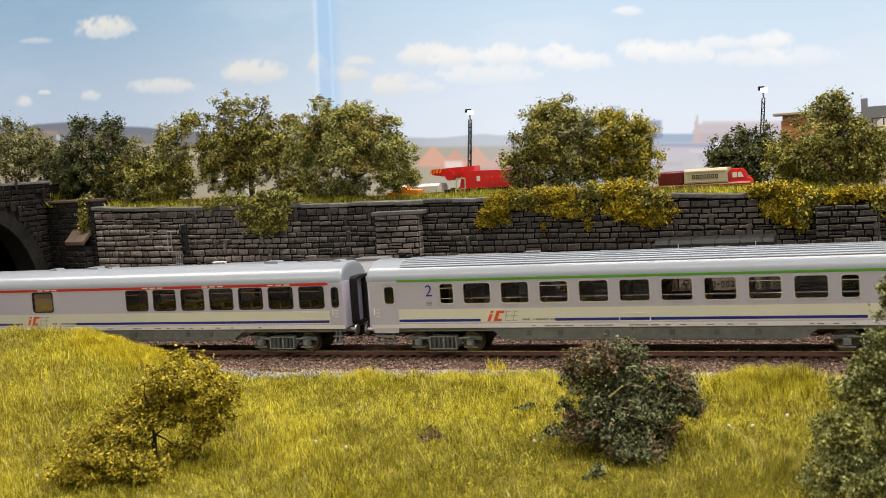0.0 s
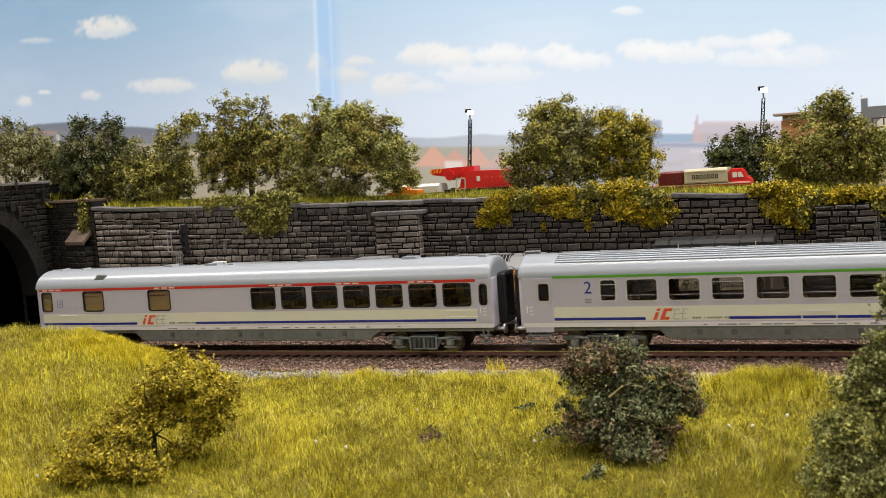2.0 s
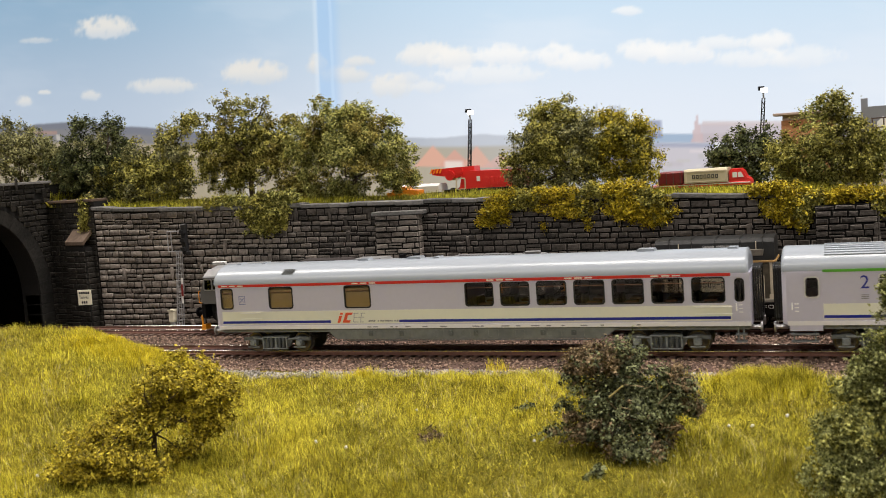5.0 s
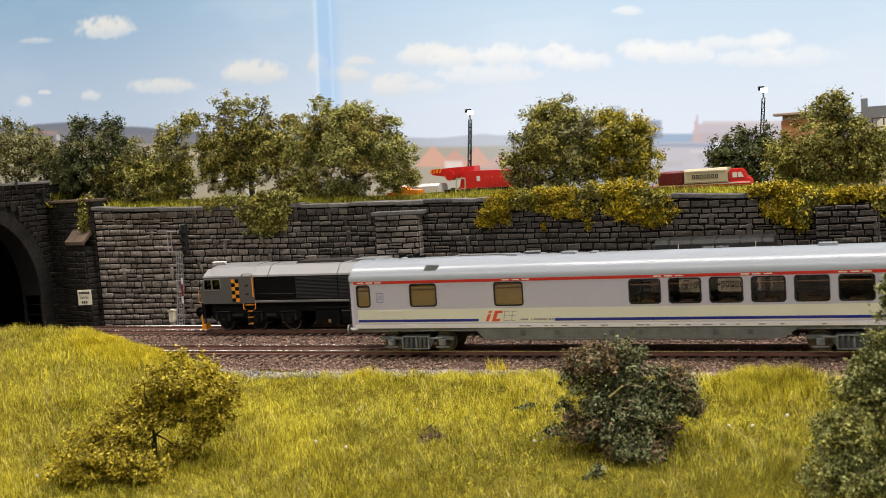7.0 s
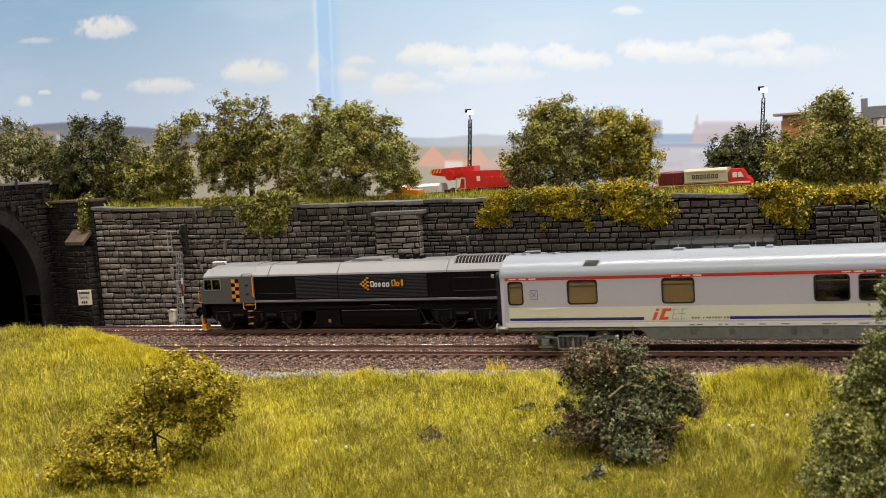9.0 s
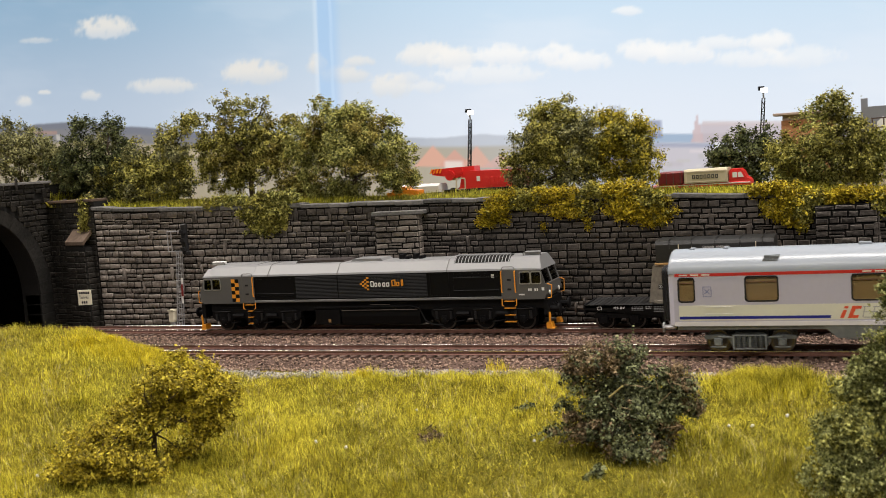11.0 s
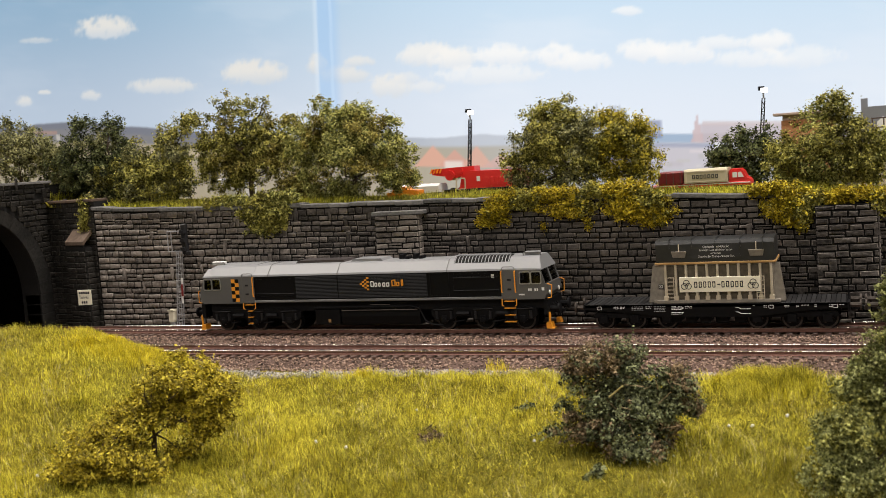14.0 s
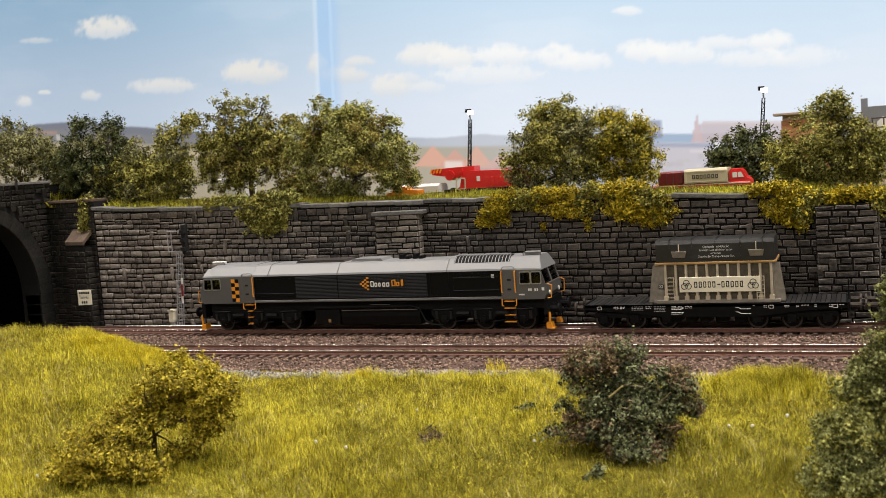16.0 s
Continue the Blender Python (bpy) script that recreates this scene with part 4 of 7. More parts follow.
        for q in range(3):
            box(b, a + 2.6, a + 4.4, -16.6, -16.4, 20.0 + q * 1.7, 20.5 + q * 1.7)
        part("handle", b, M["white"], dr, "white door handle")
        b = bmesh.new()
        for q in range(2):
            box(b, a + 0.6, d - 2.2, -16.6, -13.0, 5.6 + q * 3.4, 6.3 + q * 3.4)
        box(b, a + 1.5, a + 2.2, -15.4, -14.0, 5.8, 13.6)
        box(b, d - 4.0, d - 3.2, -15.4, -14.0, 5.8, 13.6)
        part("step", b, M["under"], c, "grey entrance steps")
    # underframe
    b = bmesh.new()
    z0 = 7.6
    prism(b, [(-80.0, 13.6), (-73.5, z0), (74.0, z0), (82.5, 13.6)], -15.6, 15.6, "y")
    part("skirt", b, M["under"], c, "grey underfloor skirt")
    for k in range(9):
        px = -64 + k * 15.3 + rng.uniform(-3, 3)
        b = bmesh.new()
        hoop(b, rounded(px, px + rng.uniform(3, 8), 8.6, 12.4, 0.3), rounded(px + 0.4, px + 2.6, 9.0, 12.0, 0.2), -15.9, -15.6)
        part("hatch", b, M["under"], c)
    for px in ((-54.0, -36.0, -8.0, 6.0, 42.0, 58.0) if dining else (-60.0, -44.0, -20.0, 12.0, 33.0, 52.0)):
        b = bmesh.new()
        box(b, px, px + 2.6, -16.2, -15.6, 9.4, 12.2, 0.2)
        rod(b, (px + 1.3, -16.5, 10.8), (px + 1.3, -16.1, 10.8), 0.8, 0.8, 10)
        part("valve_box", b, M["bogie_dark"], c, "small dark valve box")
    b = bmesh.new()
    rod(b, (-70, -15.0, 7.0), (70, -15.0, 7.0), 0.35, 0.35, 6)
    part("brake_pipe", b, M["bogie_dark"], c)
    b = bmesh.new()
    box(b, left + 1, right - 1, -14.8, 14.8, 11.6, 13.6)
    part("floor_frame", b, M["under"], c)
    # inside
    b = bmesh.new()
    box(b, left + 1.5, right - 1.5, -15.0, 15.0, 13.8, 15.6)
    part("inner_floor", b, M["seat_dark"], c)
    if dining:
        for px in (-134, -95, -40, -4, 140):
            b = bmesh.new()
            box(b, px, px + 0.8, -15.0, 15.0 if px != -4 else 4.0, 15.6, 38.5)
            part("partition", b, M["seat_dark"], c)
        for k in range(7):
            for q in (-9.5, 9.5):
                b = bmesh.new()
                px = 10.5 + 19.27 * k
                box(b, px - 3, px + 3, q - 5, q + 5, 24.2, 25.0)
                box(b, px - 0.6, px + 0.6, q - 0.6, q + 0.6, 15.6, 24.2)
                part("dining_table", b, M["seat_brown"], c)
                for e in (-1, 1):
                    b = bmesh.new()
                    box(b, px + e * 8.2 - 1.0, px + e * 8.2 + 1.0, q - 4.6, q + 4.6, 15.6, 26.8, 0.3)
                    part("seat", b, M["seat_dark"], c)
    else:
        for k in range(-1, 11):
            b = bmesh.new()
            px = -95.7 + 20.42 * k
            box(b, px - 0.5, px + 0.5, -4.5, 15.0, 15.6, 38.5)
            part("partition", b, M["seat_brown"], c)
            for e in (-1, 1):
                b = bmesh.new()
                box(b, px + e * 2.2 - 1.2, px + e * 2.2 + 1.2, -4.0, 14.0, 15.6, 31.5, 0.4)
                box(b, px + e * 4.6 - 2.4, px + e * 4.6 + 2.4, -4.0, 14.0, 15.6, 20.5, 0.4)
                part("seat", b, M["seat_brown"], c)
        b = bmesh.new()
        rod(b, (left + 20, -14.6, 28.9), (right - 20, -14.6, 28.9), 0.26)
        part("handrail", b, M["alu"], c)
    for bx in ((-112.6, 105.0) if dining else (-106.4, 107.0)):
        coach_bogie(bx, c)
    return c


dining_coach = coach("dining_coach", "lavender and cream dining coach with red stripe and blinds", True)
seating_coach = coach("seating_coach", "lavender and cream second-class coach with green stripe", False)


# ---- diesel locomotive on the far track ----
M["dark_wheel"] = surface("dark_wheel_rim", (0.025, 0.02, 0.017), (0.075, 0.062, 0.052), 500, 0.45, 0.2, metal=0.5)


def loco_bogie(x, parent):
    b = bmesh.new()
    for s in (-1, 1):
        y0, y1 = sorted((s * 11.2, s * 13.8))
        prism(b, [(-33, 9.0), (-30, 6.4), (-20, 6.0), (-17, 8.4), (-8, 8.4), (-5, 6.0), (5, 6.0), (8, 8.4), (17, 8.4), (20, 6.0), (30, 6.4), (33, 9.0), (33, 12.2), (26, 14.0), (-26, 14.0), (-33, 12.2)], y0, y1, "y")
    box(b, -28, 28, -11, 11, 7, 13.5)
    g = part("bogie", b, M["frame_black"], parent, "black three-axle bogie")
    g.location = (x * MM, 0, 0)
    for ax in (-24.7, 0.0, 24.7):
        for s in (-1, 1):
            b = bmesh.new()
            box(b, ax - 2.0, ax + 2.0, *sorted((s * 13.6, s * 14.6)), 4.6, 9.0, 0.4)
            rod(b, (ax, s * 14.4, 6.4), (ax, s * 15.2, 6.4), 1.6, 1.4, 12)
            part("axle_box", b, M["frame_black"], g)
        ws = wheelset(ax, 6.1, g, "frame_black", "dark_wheel")
        ROLLING.pop()
    for s in (-1, 1):
        b = bmesh.new()
        for ax in (-12.3, 12.3):
            rod(b, (ax - 4, s * 14.6, 10.2), (ax + 4, s * 14.6, 10.2), 1.3)
            rod(b, (ax - 6.5, s * 14.4, 5.2), (ax + 1, s * 14.4, 6.2), 0.5)
        part("brake_cylinder", b, M["frame_black"], g)
        b = bmesh.new()
        for ax in (-24.7, 0.0, 24.7):
            for e_ in (-4.6, 4.6):
                rod(b, (ax + e_, s * 14.3, 7.0), (ax + e_, s * 14.3, 11.5), 0.9, 0.9, 8)
            rod(b, (ax - 6.0, s * 14.5, 12.6), (ax + 6.0, s * 14.5, 12.9), 0.35, 0.35, 5)
        part("spring", b, M["dark_grey"], g, "dark coil springs")
    return g


def bent_rail(pts, r=0.32):
    b = bmesh.new()
    for a, c in zip(pts, pts[1:]):
        rod(b, a, c, r, r, 6)
    return b


def locomotive():
    t = thing("diesel_locomotive", "grey and black six-axle diesel locomotive with orange details", "locomotive")
    L0, L1 = -76.6, 90.0
    # long engine room
    b = bmesh.new()
    box(b, L0, L1, -14.8, 14.8, 18.6, 35.6)
    part("engine_room", b, M["loco_black"], t, "satin black engine room side")
    b = bmesh.new()
    def roof_rings(xs, top):
        return [[(x, y, z) for y, z in [(-15.2, 35.2), (-14.9, 36.3), (-9.8, 41.6), (-7.0, top), (7.0, top), (9.8, 41.6), (14.9, 36.3), (15.2, 35.2)]] for x in xs]
    loft(b, roof_rings((L0, 56.6), 42.4))
    rf = part("roof", b, M["loco_roof"], t, "light grey faceted roof")
    b = bmesh.new()
    loft(b, roof_rings((56.9, L1), 43.3))
    part("roof", b, M["loco_roof"], t, "light grey faceted roof")
    for x0, x1, name in ((-66, -64.8, "roof_seam"), (-16.6, -16.0, "roof_seam"), (56.4, 57.1, "roof_seam")):
        b = bmesh.new()
        loft(b, [[(x, y * 1.012, z + 0.12) for y, z in [(-15.2, 35.2), (-14.9, 36.3), (-9.8, 41.6), (-7.0, 42.4), (7.0, 42.4), (9.8, 41.6), (14.9, 36.3), (15.2, 35.2)]] for x in (x0, x0 + 0.5)])
        part(name, b, M["loco_grey"], t)
    for x0, x1, z in ((-49, -14, 42.3), (-10, 12, 42.3)):
        b = bmesh.new()
        prism(b, [(x0, z), (x1, z), (x1 - 1.5, z + 1.5), (x0 + 1.5, z + 1.5)], -7.5, 7.5, "y")
        part("roof_hatch", b, M["hatch"] if x0 < -40 else M["loco_roof"], t, "raised roof hatch")
    # radiator grille on the roof shoulder
    b = bmesh.new()
    prism(b, [(-11.6, 40.0), (-9.9, 41.9), (-7.1, 43.55), (-1.5, 43.55), (-1.5, 43.1), (-7.0, 43.1), (-9.5, 41.4), (-11.2, 39.7)], 60.4, 95.0)
    part("radiator_panel", b, M["loco_black"], t, "black roof radiator panel")
    for k in range(17):
        b = bmesh.new()
        x = 60.6 + k * 2.1
        prism(b, [(-11.7, 40.15), (-10.0, 42.1), (-7.2, 43.75), (-1.5, 43.75), (-1.5, 43.3), (-7.0, 43.3), (-9.6, 41.6), (-11.3, 39.9)], x, x + 0.45)
        part("radiator_slat", b, M["loco_roof"], t)
    b = bmesh.new()
    for x in (21, 25, 30, 34):
        box(b, x, x + 2.6, -3, 3, 42.2, 45.4 if x in (21, 30) else 44.2, 0.3)
    part("roof_exhaust", b, M["frame_black"], t, "black exhaust fittings on the roof")
    # louvres
    for x0, x1 in ((-46.2, -16.9), (-16.1, 43.4)):
        for k in range(16):
            b = bmesh.new()
            z = 20.9 + k * 0.87
            prism(b, [(-14.8, z), (-15.25, z + 0.1), (-15.0, z + 0.55), (-14.8, z + 0.6)], x0, x1)
            part("louvre", b, M["dark_grey"], t)
    for x0, x1, z0, z1 in ((-76.0, -47.0, 22.2, 33.4), (44.9, 57.6, 20.8, 34.6), (59.8, 89.4, 23.4, 32.2)):
        b = bmesh.new()
        hoop(b, rounded(x0, x1, z0, z1, 0.6), rounded(x0 + 0.5, x1 - 0.5, z0 + 0.5, z1 - 0.5, 0.5), -15.1, -14.8)
        part("panel_frame", b, M["loco_black"], t)
    b = bmesh.new()
    box(b, L0 - 0.2, L1 + 0.2, -15.45, 15.45, 18.4, 20.0, 0.2)
    part("solebar", b, M["loco_grey"], t, "mid grey sole bar")
    b = bmesh.new()
    box(b, L0, L1, -15.5, -15.4, 19.0, 19.4)
    part("solebar_line", b, M["loco_roof"], t)
    # cabs
    for s, inner, nose in ((-1, L0, -117.6), (1, L1, 117.4)):
        b = bmesh.new()
        lo = 18.2
        pts = [(inner, lo), (nose - s * 2.0, lo), (nose, lo + 3.0), (nose, 25.8), (nose - s * 0.8, 27.0), (nose - s * 3.4, 35.2), (inner, 35.4)]
        win_x = sorted((nose - s * 3.0, nose - s * 15.5))
        # side panels with openings
        holes = [(nose - s * 15.8, nose - s * 9.6), (nose - s * 9.0, nose - s * 3.2)]
        cab = None
        for q in (-1, 1):
            b = bmesh.new()
            y0, y1 = sorted((q * 15.2, q * 14.3))
            body = [(inner, lo), (nose - s * 2.0, lo), (nose, lo + 3.0), (nose, 27.2), (inner, 27.2)]
            prism(b, body, y0, y1, "y")
            prism(b, [(inner, 34.2), (nose - s * 3.0, 34.2), (nose - s * 3.4, 35.4), (inner, 35.4)], y0, y1, "y")
            box(b, *sorted((inner, holes[0][0])), y0, y1, 27.2, 34.2)
            box(b, *sorted((holes[0][1], holes[1][0])), y0, y1, 27.2, 34.2)
            prism(b, [(holes[1][1], 27.2), (nose - s * 0.8, 27.2), (nose - s * 3.0, 34.2), (holes[1][1] - s * 0.6, 34.2)], y0, y1, "y")
            if cab is None:
                cab = part("cab", b, M["loco_grey"], t, "mid grey driver's cab")
            else:
                part("cab_side", b, M["loco_grey"], cab)
        b = bmesh.new()
        prism(b, [(nose - s * 0.05, 27.0), (nose, lo + 3), (nose - s * 2, lo), (nose - s * 3, lo), (nose - s * 3, 27)], -14.3, 14.3, "y")
        prism(b, [(nose - s * 0.9, 27.0), (nose - s * 1.9, 27.0), (nose - s * 4.2, 35), (nose - s * 3.3, 35)], -1.2, 1.2, "y")
        part("cab_front", b, M["loco_grey"], cab)
        b = bmesh.new()
        prism(b, [(nose - s * 1.2, 27.0), (nose - s * 1.5, 27.0), (nose - s * 3.8, 35), (nose - s * 3.5, 35)], -14.0, 14.0, "y")
        part("windscreen", b, M["glass_dark"], cab, "dark glazed windscreen")
        b = bmesh.new()
        end = nose - s * 2.4
        back = [(-15.2, 35.3), (-14.9, 36.3), (-10.5, 41.2), (-7.5, 42.7), (7.5, 42.7), (10.5, 41.2), (14.9, 36.3), (15.2, 35.3)]
        fore = [(-15.1, 35.3), (-14.7, 36.1), (-10.3, 40.2), (-7.5, 40.2), (7.5, 40.2), (10.3, 40.2), (14.7, 36.1), (15.1, 35.3)] if s < 0 else [(-15.1, 35.3), (-14.7, 36.2), (-10.3, 41.2), (-7.5, 43.0), (7.5, 43.0), (10.3, 41.2), (14.7, 36.2), (15.1, 35.3)]
        loft(b, [[(inner, y, z) for y, z in back], [(nose - s * 10, y, z + (0.3 if s > 0 and z > 42 else 0)) for y, z in back], [(end - s * 0.36 * (z - 35.3), y, z) for y, z in fore]])
        part("cab_roof", b, M["loco_roof"], cab, "light grey cab roof")
        for h0, h1 in holes:
            b = bmesh.new()
            a, d = sorted((h0, h1))
            hoop(b, rounded(a - 0.3, d + 0.3, 26.9, 34.4, 0.9), rounded(a + 0.2, d - 0.2, 27.5, 33.8, 0.7), -15.4, -15.1)
            part("window_frame", b, M["steel"], cab, "thin grey window frame")
            for q in (-1, 1):
                b = bmesh.new()
                box(b, a, d, *sorted((q * 14.5, q * 14.7)), 27.2, 34.2)
                pane = part("window_pane", b, M["glass_dark"], cab)
        b = bmesh.new()
        box(b, *sorted((inner + s * 2, nose - s * 6)), -13, 13, 18.5, 25.5)
        part("cab_desk", b, M["seat_dark"], cab)
        # door recess with orange handrails
        dx = sorted((inner + s * 0.6, inner + s * 8.8))
        b = bmesh.new()
        hoop(b, rounded(dx[0], dx[1], 19.2, 37.5, 1.6), rounded(dx[0] + 0.35, dx[1] - 0.35, 19.5, 37.1, 1.4), -15.35, -15.1)
        part("door", b, M["loco_grey"], cab, "grey cab door outline")
        for rx in (dx if s > 0 else dx[1:]) if s > 0 else (dx[1] + 0.2,):
            part("handrail", bent_rail([(rx, -15.2, 34.8), (rx, -16.2, 34.6), (rx, -16.2, 22.6), (rx, -15.2, 22.4)], 0.33), M["orange"], cab, "orange handrail")
        mid = (dx[0] + dx[1]) / 2 if s > 0 else inner + 0.2 - 4.2
        for k in range(4):
            b = bmesh.new()
            z = 17.2 - k * 4.0
            w = 3.0 if k == 0 else (3.3 if s > 0 else 1.6)
            box(b, mid - w, mid + w, -15.9, -13.0, z - 0.22, z + 0.22)
            part("step", b, M["orange"], t, "orange step tread")
        for q in (-1, 1):
            part("step_rail", bent_rail([(mid + q * 4.4, -15.6, 18.6), (mid + q * 4.4, -16.0, 15.0), (mid + q * 3.4, -15.6, 14.4)], 0.28), M["orange"], t, "orange step rail")
        b = bmesh.new()
        box(b, mid - 4, mid + 4, -13.2, -12.6, 4.5, 18)
        part("step_back", b, M["frame_black"], t)
        # front handrails and lamps
        for q in (-1, 1):
            part("front_rail", bent_rail([(nose, q * 13.5, 27.0), (nose + s * 2.6, q * 13.5, 26.0), (nose + s * 2.2, q * 14.0, 19.0), (nose, q * 14, 18.6)], 0.3), M["orange"], cab, "orange front handrail")
            b = bmesh.new()
            rod(b, (nose, q * 9.5, 21.5), (nose + s * 0.7, q * 9.5, 21.5), 1.3, 1.2, 12)
            part("headlight", b, M["white"], cab, "round white headlight")
            b = bmesh.new()
            rod(b, (nose - s * 2, q * 10.2, 12.2), (nose + s * 5.2, q * 10.2, 12.2), 1.5)
            rod(b, (nose + s * 5.2, q * 10.2, 12.2), (nose + s * 6.2, q * 10.2, 12.2), 3.2, 3.0, 16)
            part("buffer", b, M["frame_black"], t, "black round buffer")
        b = bmesh.new()
        box(b, *sorted((nose + s * 0.2, nose - s * 2.5)), -14.5, 14.5, 9.0, 17.8)
        part("buffer_beam", b, M["frame_black"], t)
        b = bmesh.new()
        prism(b, [(nose - s * 1.5, 4.4), (nose + s * 1.2, 4.4), (nose + s * 1.8, 1.6), (nose + s * 2.8, 1.0), (nose - s * 1.5, 1.0)], -14.6, -8.5, "y")
        prism(b, [(nose - s * 1.5, 4.0), (nose + s * 0.6, 4.0), (nose + s * 1.2, 1.6), (nose + s * 1.6, 1.0), (nose - s * 1.5, 1.0)], 6.5, 11.0, "y")
        box(b, *sorted((nose + s * 0.2, nose + s * 1.2)), -14.7, -13.7, 4.2, 10.5)
        part("snow_plough", b, M["orange"], t, "orange snow plough")
        b = bmesh.new()
        for k in range(3):
            rod(b, (nose, -6 + k * 4, 14.5), (nose + s * 3.2, -6 + k * 4, 12), 0.4)
            rod(b, (nose + s * 3.2, -6 + k * 4, 12), (nose + s * 3.4, -6 + k * 4, 7), 0.4)
        box(b, *sorted((nose - s, nose + s * 6)), -1.5, 1.5, 8.5, 10.5)
        part("coupler", b, M["frame_black"], t)
        b = bmesh.new()
        hx = nose - s * 10
        hz = 42.4 if s < 0 else 42.8
        box(b, hx - 4.5, hx + 4.5, -7, -3, hz + 0.5, hz + 2.4, 0.3)
        part("roof_horn", b, M["white"] if s < 0 else M["loco_roof"], cab, "pale box on the cab roof")
        b = bmesh.new()
        for q in (-1, 1):
            rod(b, (hx + q * 5.2, -7.6, hz), (hx + q * 5.2, -7.6, hz + 1.8), 0.25)
        rod(b, (hx - 5.2, -7.6, hz + 1.8), (hx + 5.2, -7.6, hz + 1.8), 0.25)
        part("roof_rail", b, M["loco_grey"], cab)
    for q in (-1, 1):
        gx = -82.0 if q < 0 else 95.0
        for zz in (23.6, 29.2):
            b = bmesh.new()
            box(b, gx - 1.2, gx + 1.2, -15.42, -15.2, zz, zz + 1.1, 0.1)
            part("door_handle", b, M["dark_grey"], t, "dark recessed grip")
    for x0, x1, z in ((-75.0, -48.0, 24.2), (60.6, 88.6, 24.0), (60.6, 88.6, 31.6)):
        b = bmesh.new()
        rod(b, (x0, -15.1, z), (x1, -15.1, z), 0.16, 0.16, 5)
        part("panel_bead", b, M["dark_grey"], t)
    for k in range(8):
        b = bmesh.new()
        rod(b, (61.0 + k * 3.9, -15.0, 33.9), (61.0 + k * 3.9, -15.25, 33.9), 0.25, 0.2, 6)
        part("bolt", b, M["dark_grey"], t)
    b = bmesh.new()
    hoop(b, rounded(102.0, 104.0, 29.6, 33.4, 0.8), rounded(102.4, 103.6, 30.0, 33.0, 0.6), -15.35, -15.15)
    part("small_window", b, M["rubber"], t, "small rounded window surround")
    # checkered panel on the front cab
    for r in range(6):
        for k in range(2):
            b = bmesh.new()
            x, z = -93.4 + k * 2.75, 19.2 + r * 2.45
            box(b, x, x + 2.75, -15.32, -15.2, z, z + 2.45)
            part("check", b, M["orange"] if (r + k) % 2 else M["loco_black"], t, "orange check" if (r + k) % 2 else "black check")
    # emblem and name as plain shapes
    b = bmesh.new()
    for k, (ex, ez) in enumerate(((0, 2), (1, 3), (1, 1), (2, 2), (2, 4), (2, 0), (3, 3), (3, 1), (3, 5), (3, -1))):
        box(b, -1.0 + ex * 1.55, 0.4 + ex * 1.55, -15.5, -15.2, 26.4 + ez * 1.15, 27.4 + ez * 1.15)
    part("emblem", b, M["orange"], t, "orange checkered arrow emblem")
    for k, w in enumerate((2.3, 1.9, 1.5, 2.0, 2.0)):
        b = bmesh.new()
        hoop(b, rounded(6.2 + k * 2.65, 6.2 + k * 2.65 + w, 27.2, 30.8 if k == 0 else 29.8, 0.6), rounded(6.75 + k * 2.65, 5.65 + k * 2.65 + w, 27.75, 30.2 if k == 0 else 29.2, 0.4), -15.5, -15.2)
        part("name_bar", b, M["white"], t, "white bar of a painted name")
    for k, w in enumerate((2.6, 2.0, 1.4)):
        b = bmesh.new()
        hoop(b, rounded(20.4 + k * 3.1, 20.4 + k * 3.1 + w, 27.4, 31.4 if k != 1 else 30.0, 0.5), rounded(21.0 + k * 3.1, 19.8 + k * 3.1 + w, 28.0, 30.8 if k != 1 else 29.4, 0.3), -15.5, -15.2)
        part("name_bar", b, M["orange"], t, "orange bar of a painted name")
    for k in range(5):
        if k != 2:
            slab("number_bar", 106.4 + k * 1.25, 107.2 + k * 1.25, 23.0, 24.5, -15.2, t, M["white"], 0.1, "white bar of a running number")
    slab("small_notice", 100.6, 104.0, 20.6, 21.4, -15.2, t, M["white"], 0.06, "small white notice bars")
    slab("small_notice", 114.4, 116.0, 27.2 - 4, 29.0 - 4, -15.2, t, M["white"], 0.08, "small white plate")
    slab("small_notice", 84.2, 86.0, 31.0, 33.2, -14.9, t, M["white"], 0.2, "small white plate")
    # underfloor
    b = bmesh.new()
    box(b, -112, 116, -12.0, 12.0, 12.5, 18.4)
    part("underframe", b, M["frame_black"], t, "black underframe")
    b = bmesh.new()
    prism(b, [(-13.2, 4.6), (-12.0, 3.4), (12.0, 3.4), (13.2, 4.6), (13.8, 9), (13.2, 14.0), (-13.2, 14.0), (-13.8, 9)], -16.0, 37.0)
    part("fuel_tank", b, M["loco_black"], t, "glossy black fuel tank")
    b = bmesh.new()
    box(b, -34.5, -17.0, -13.6, 13.6, 3.9, 13.6, 0.4)
    part("battery_box", b, M["frame_black"], t)
    slab("warning_mark", -25.4, -23.6, 5.2, 7.2, -13.6, t, M["rust"], 0.1, "small yellow warning mark")
    part("air_pipe", bent_rail([(-34, -14.6, 14.8), (32, -14.6, 15.0), (37.5, -14.6, 13.6), (41, -14.6, 6.0), (46, -14.6, 3.6), (52, -14.4, 3.6)], 0.55), M["frame_black"], t)
    part("air_pipe", bent_rail([(-15, -14.9, 12.8), (36, -14.9, 13.0)], 0.3), M["dark_wheel"], t)
    part("air_pipe", bent_rail([(5, -14.9, 16.2), (18, -14.9, 16.3)], 0.3), M["dark_wheel"], t)
    for bx in (-77.5, 77.5):
        loco_bogie(bx, t)
    return t


locomotive()


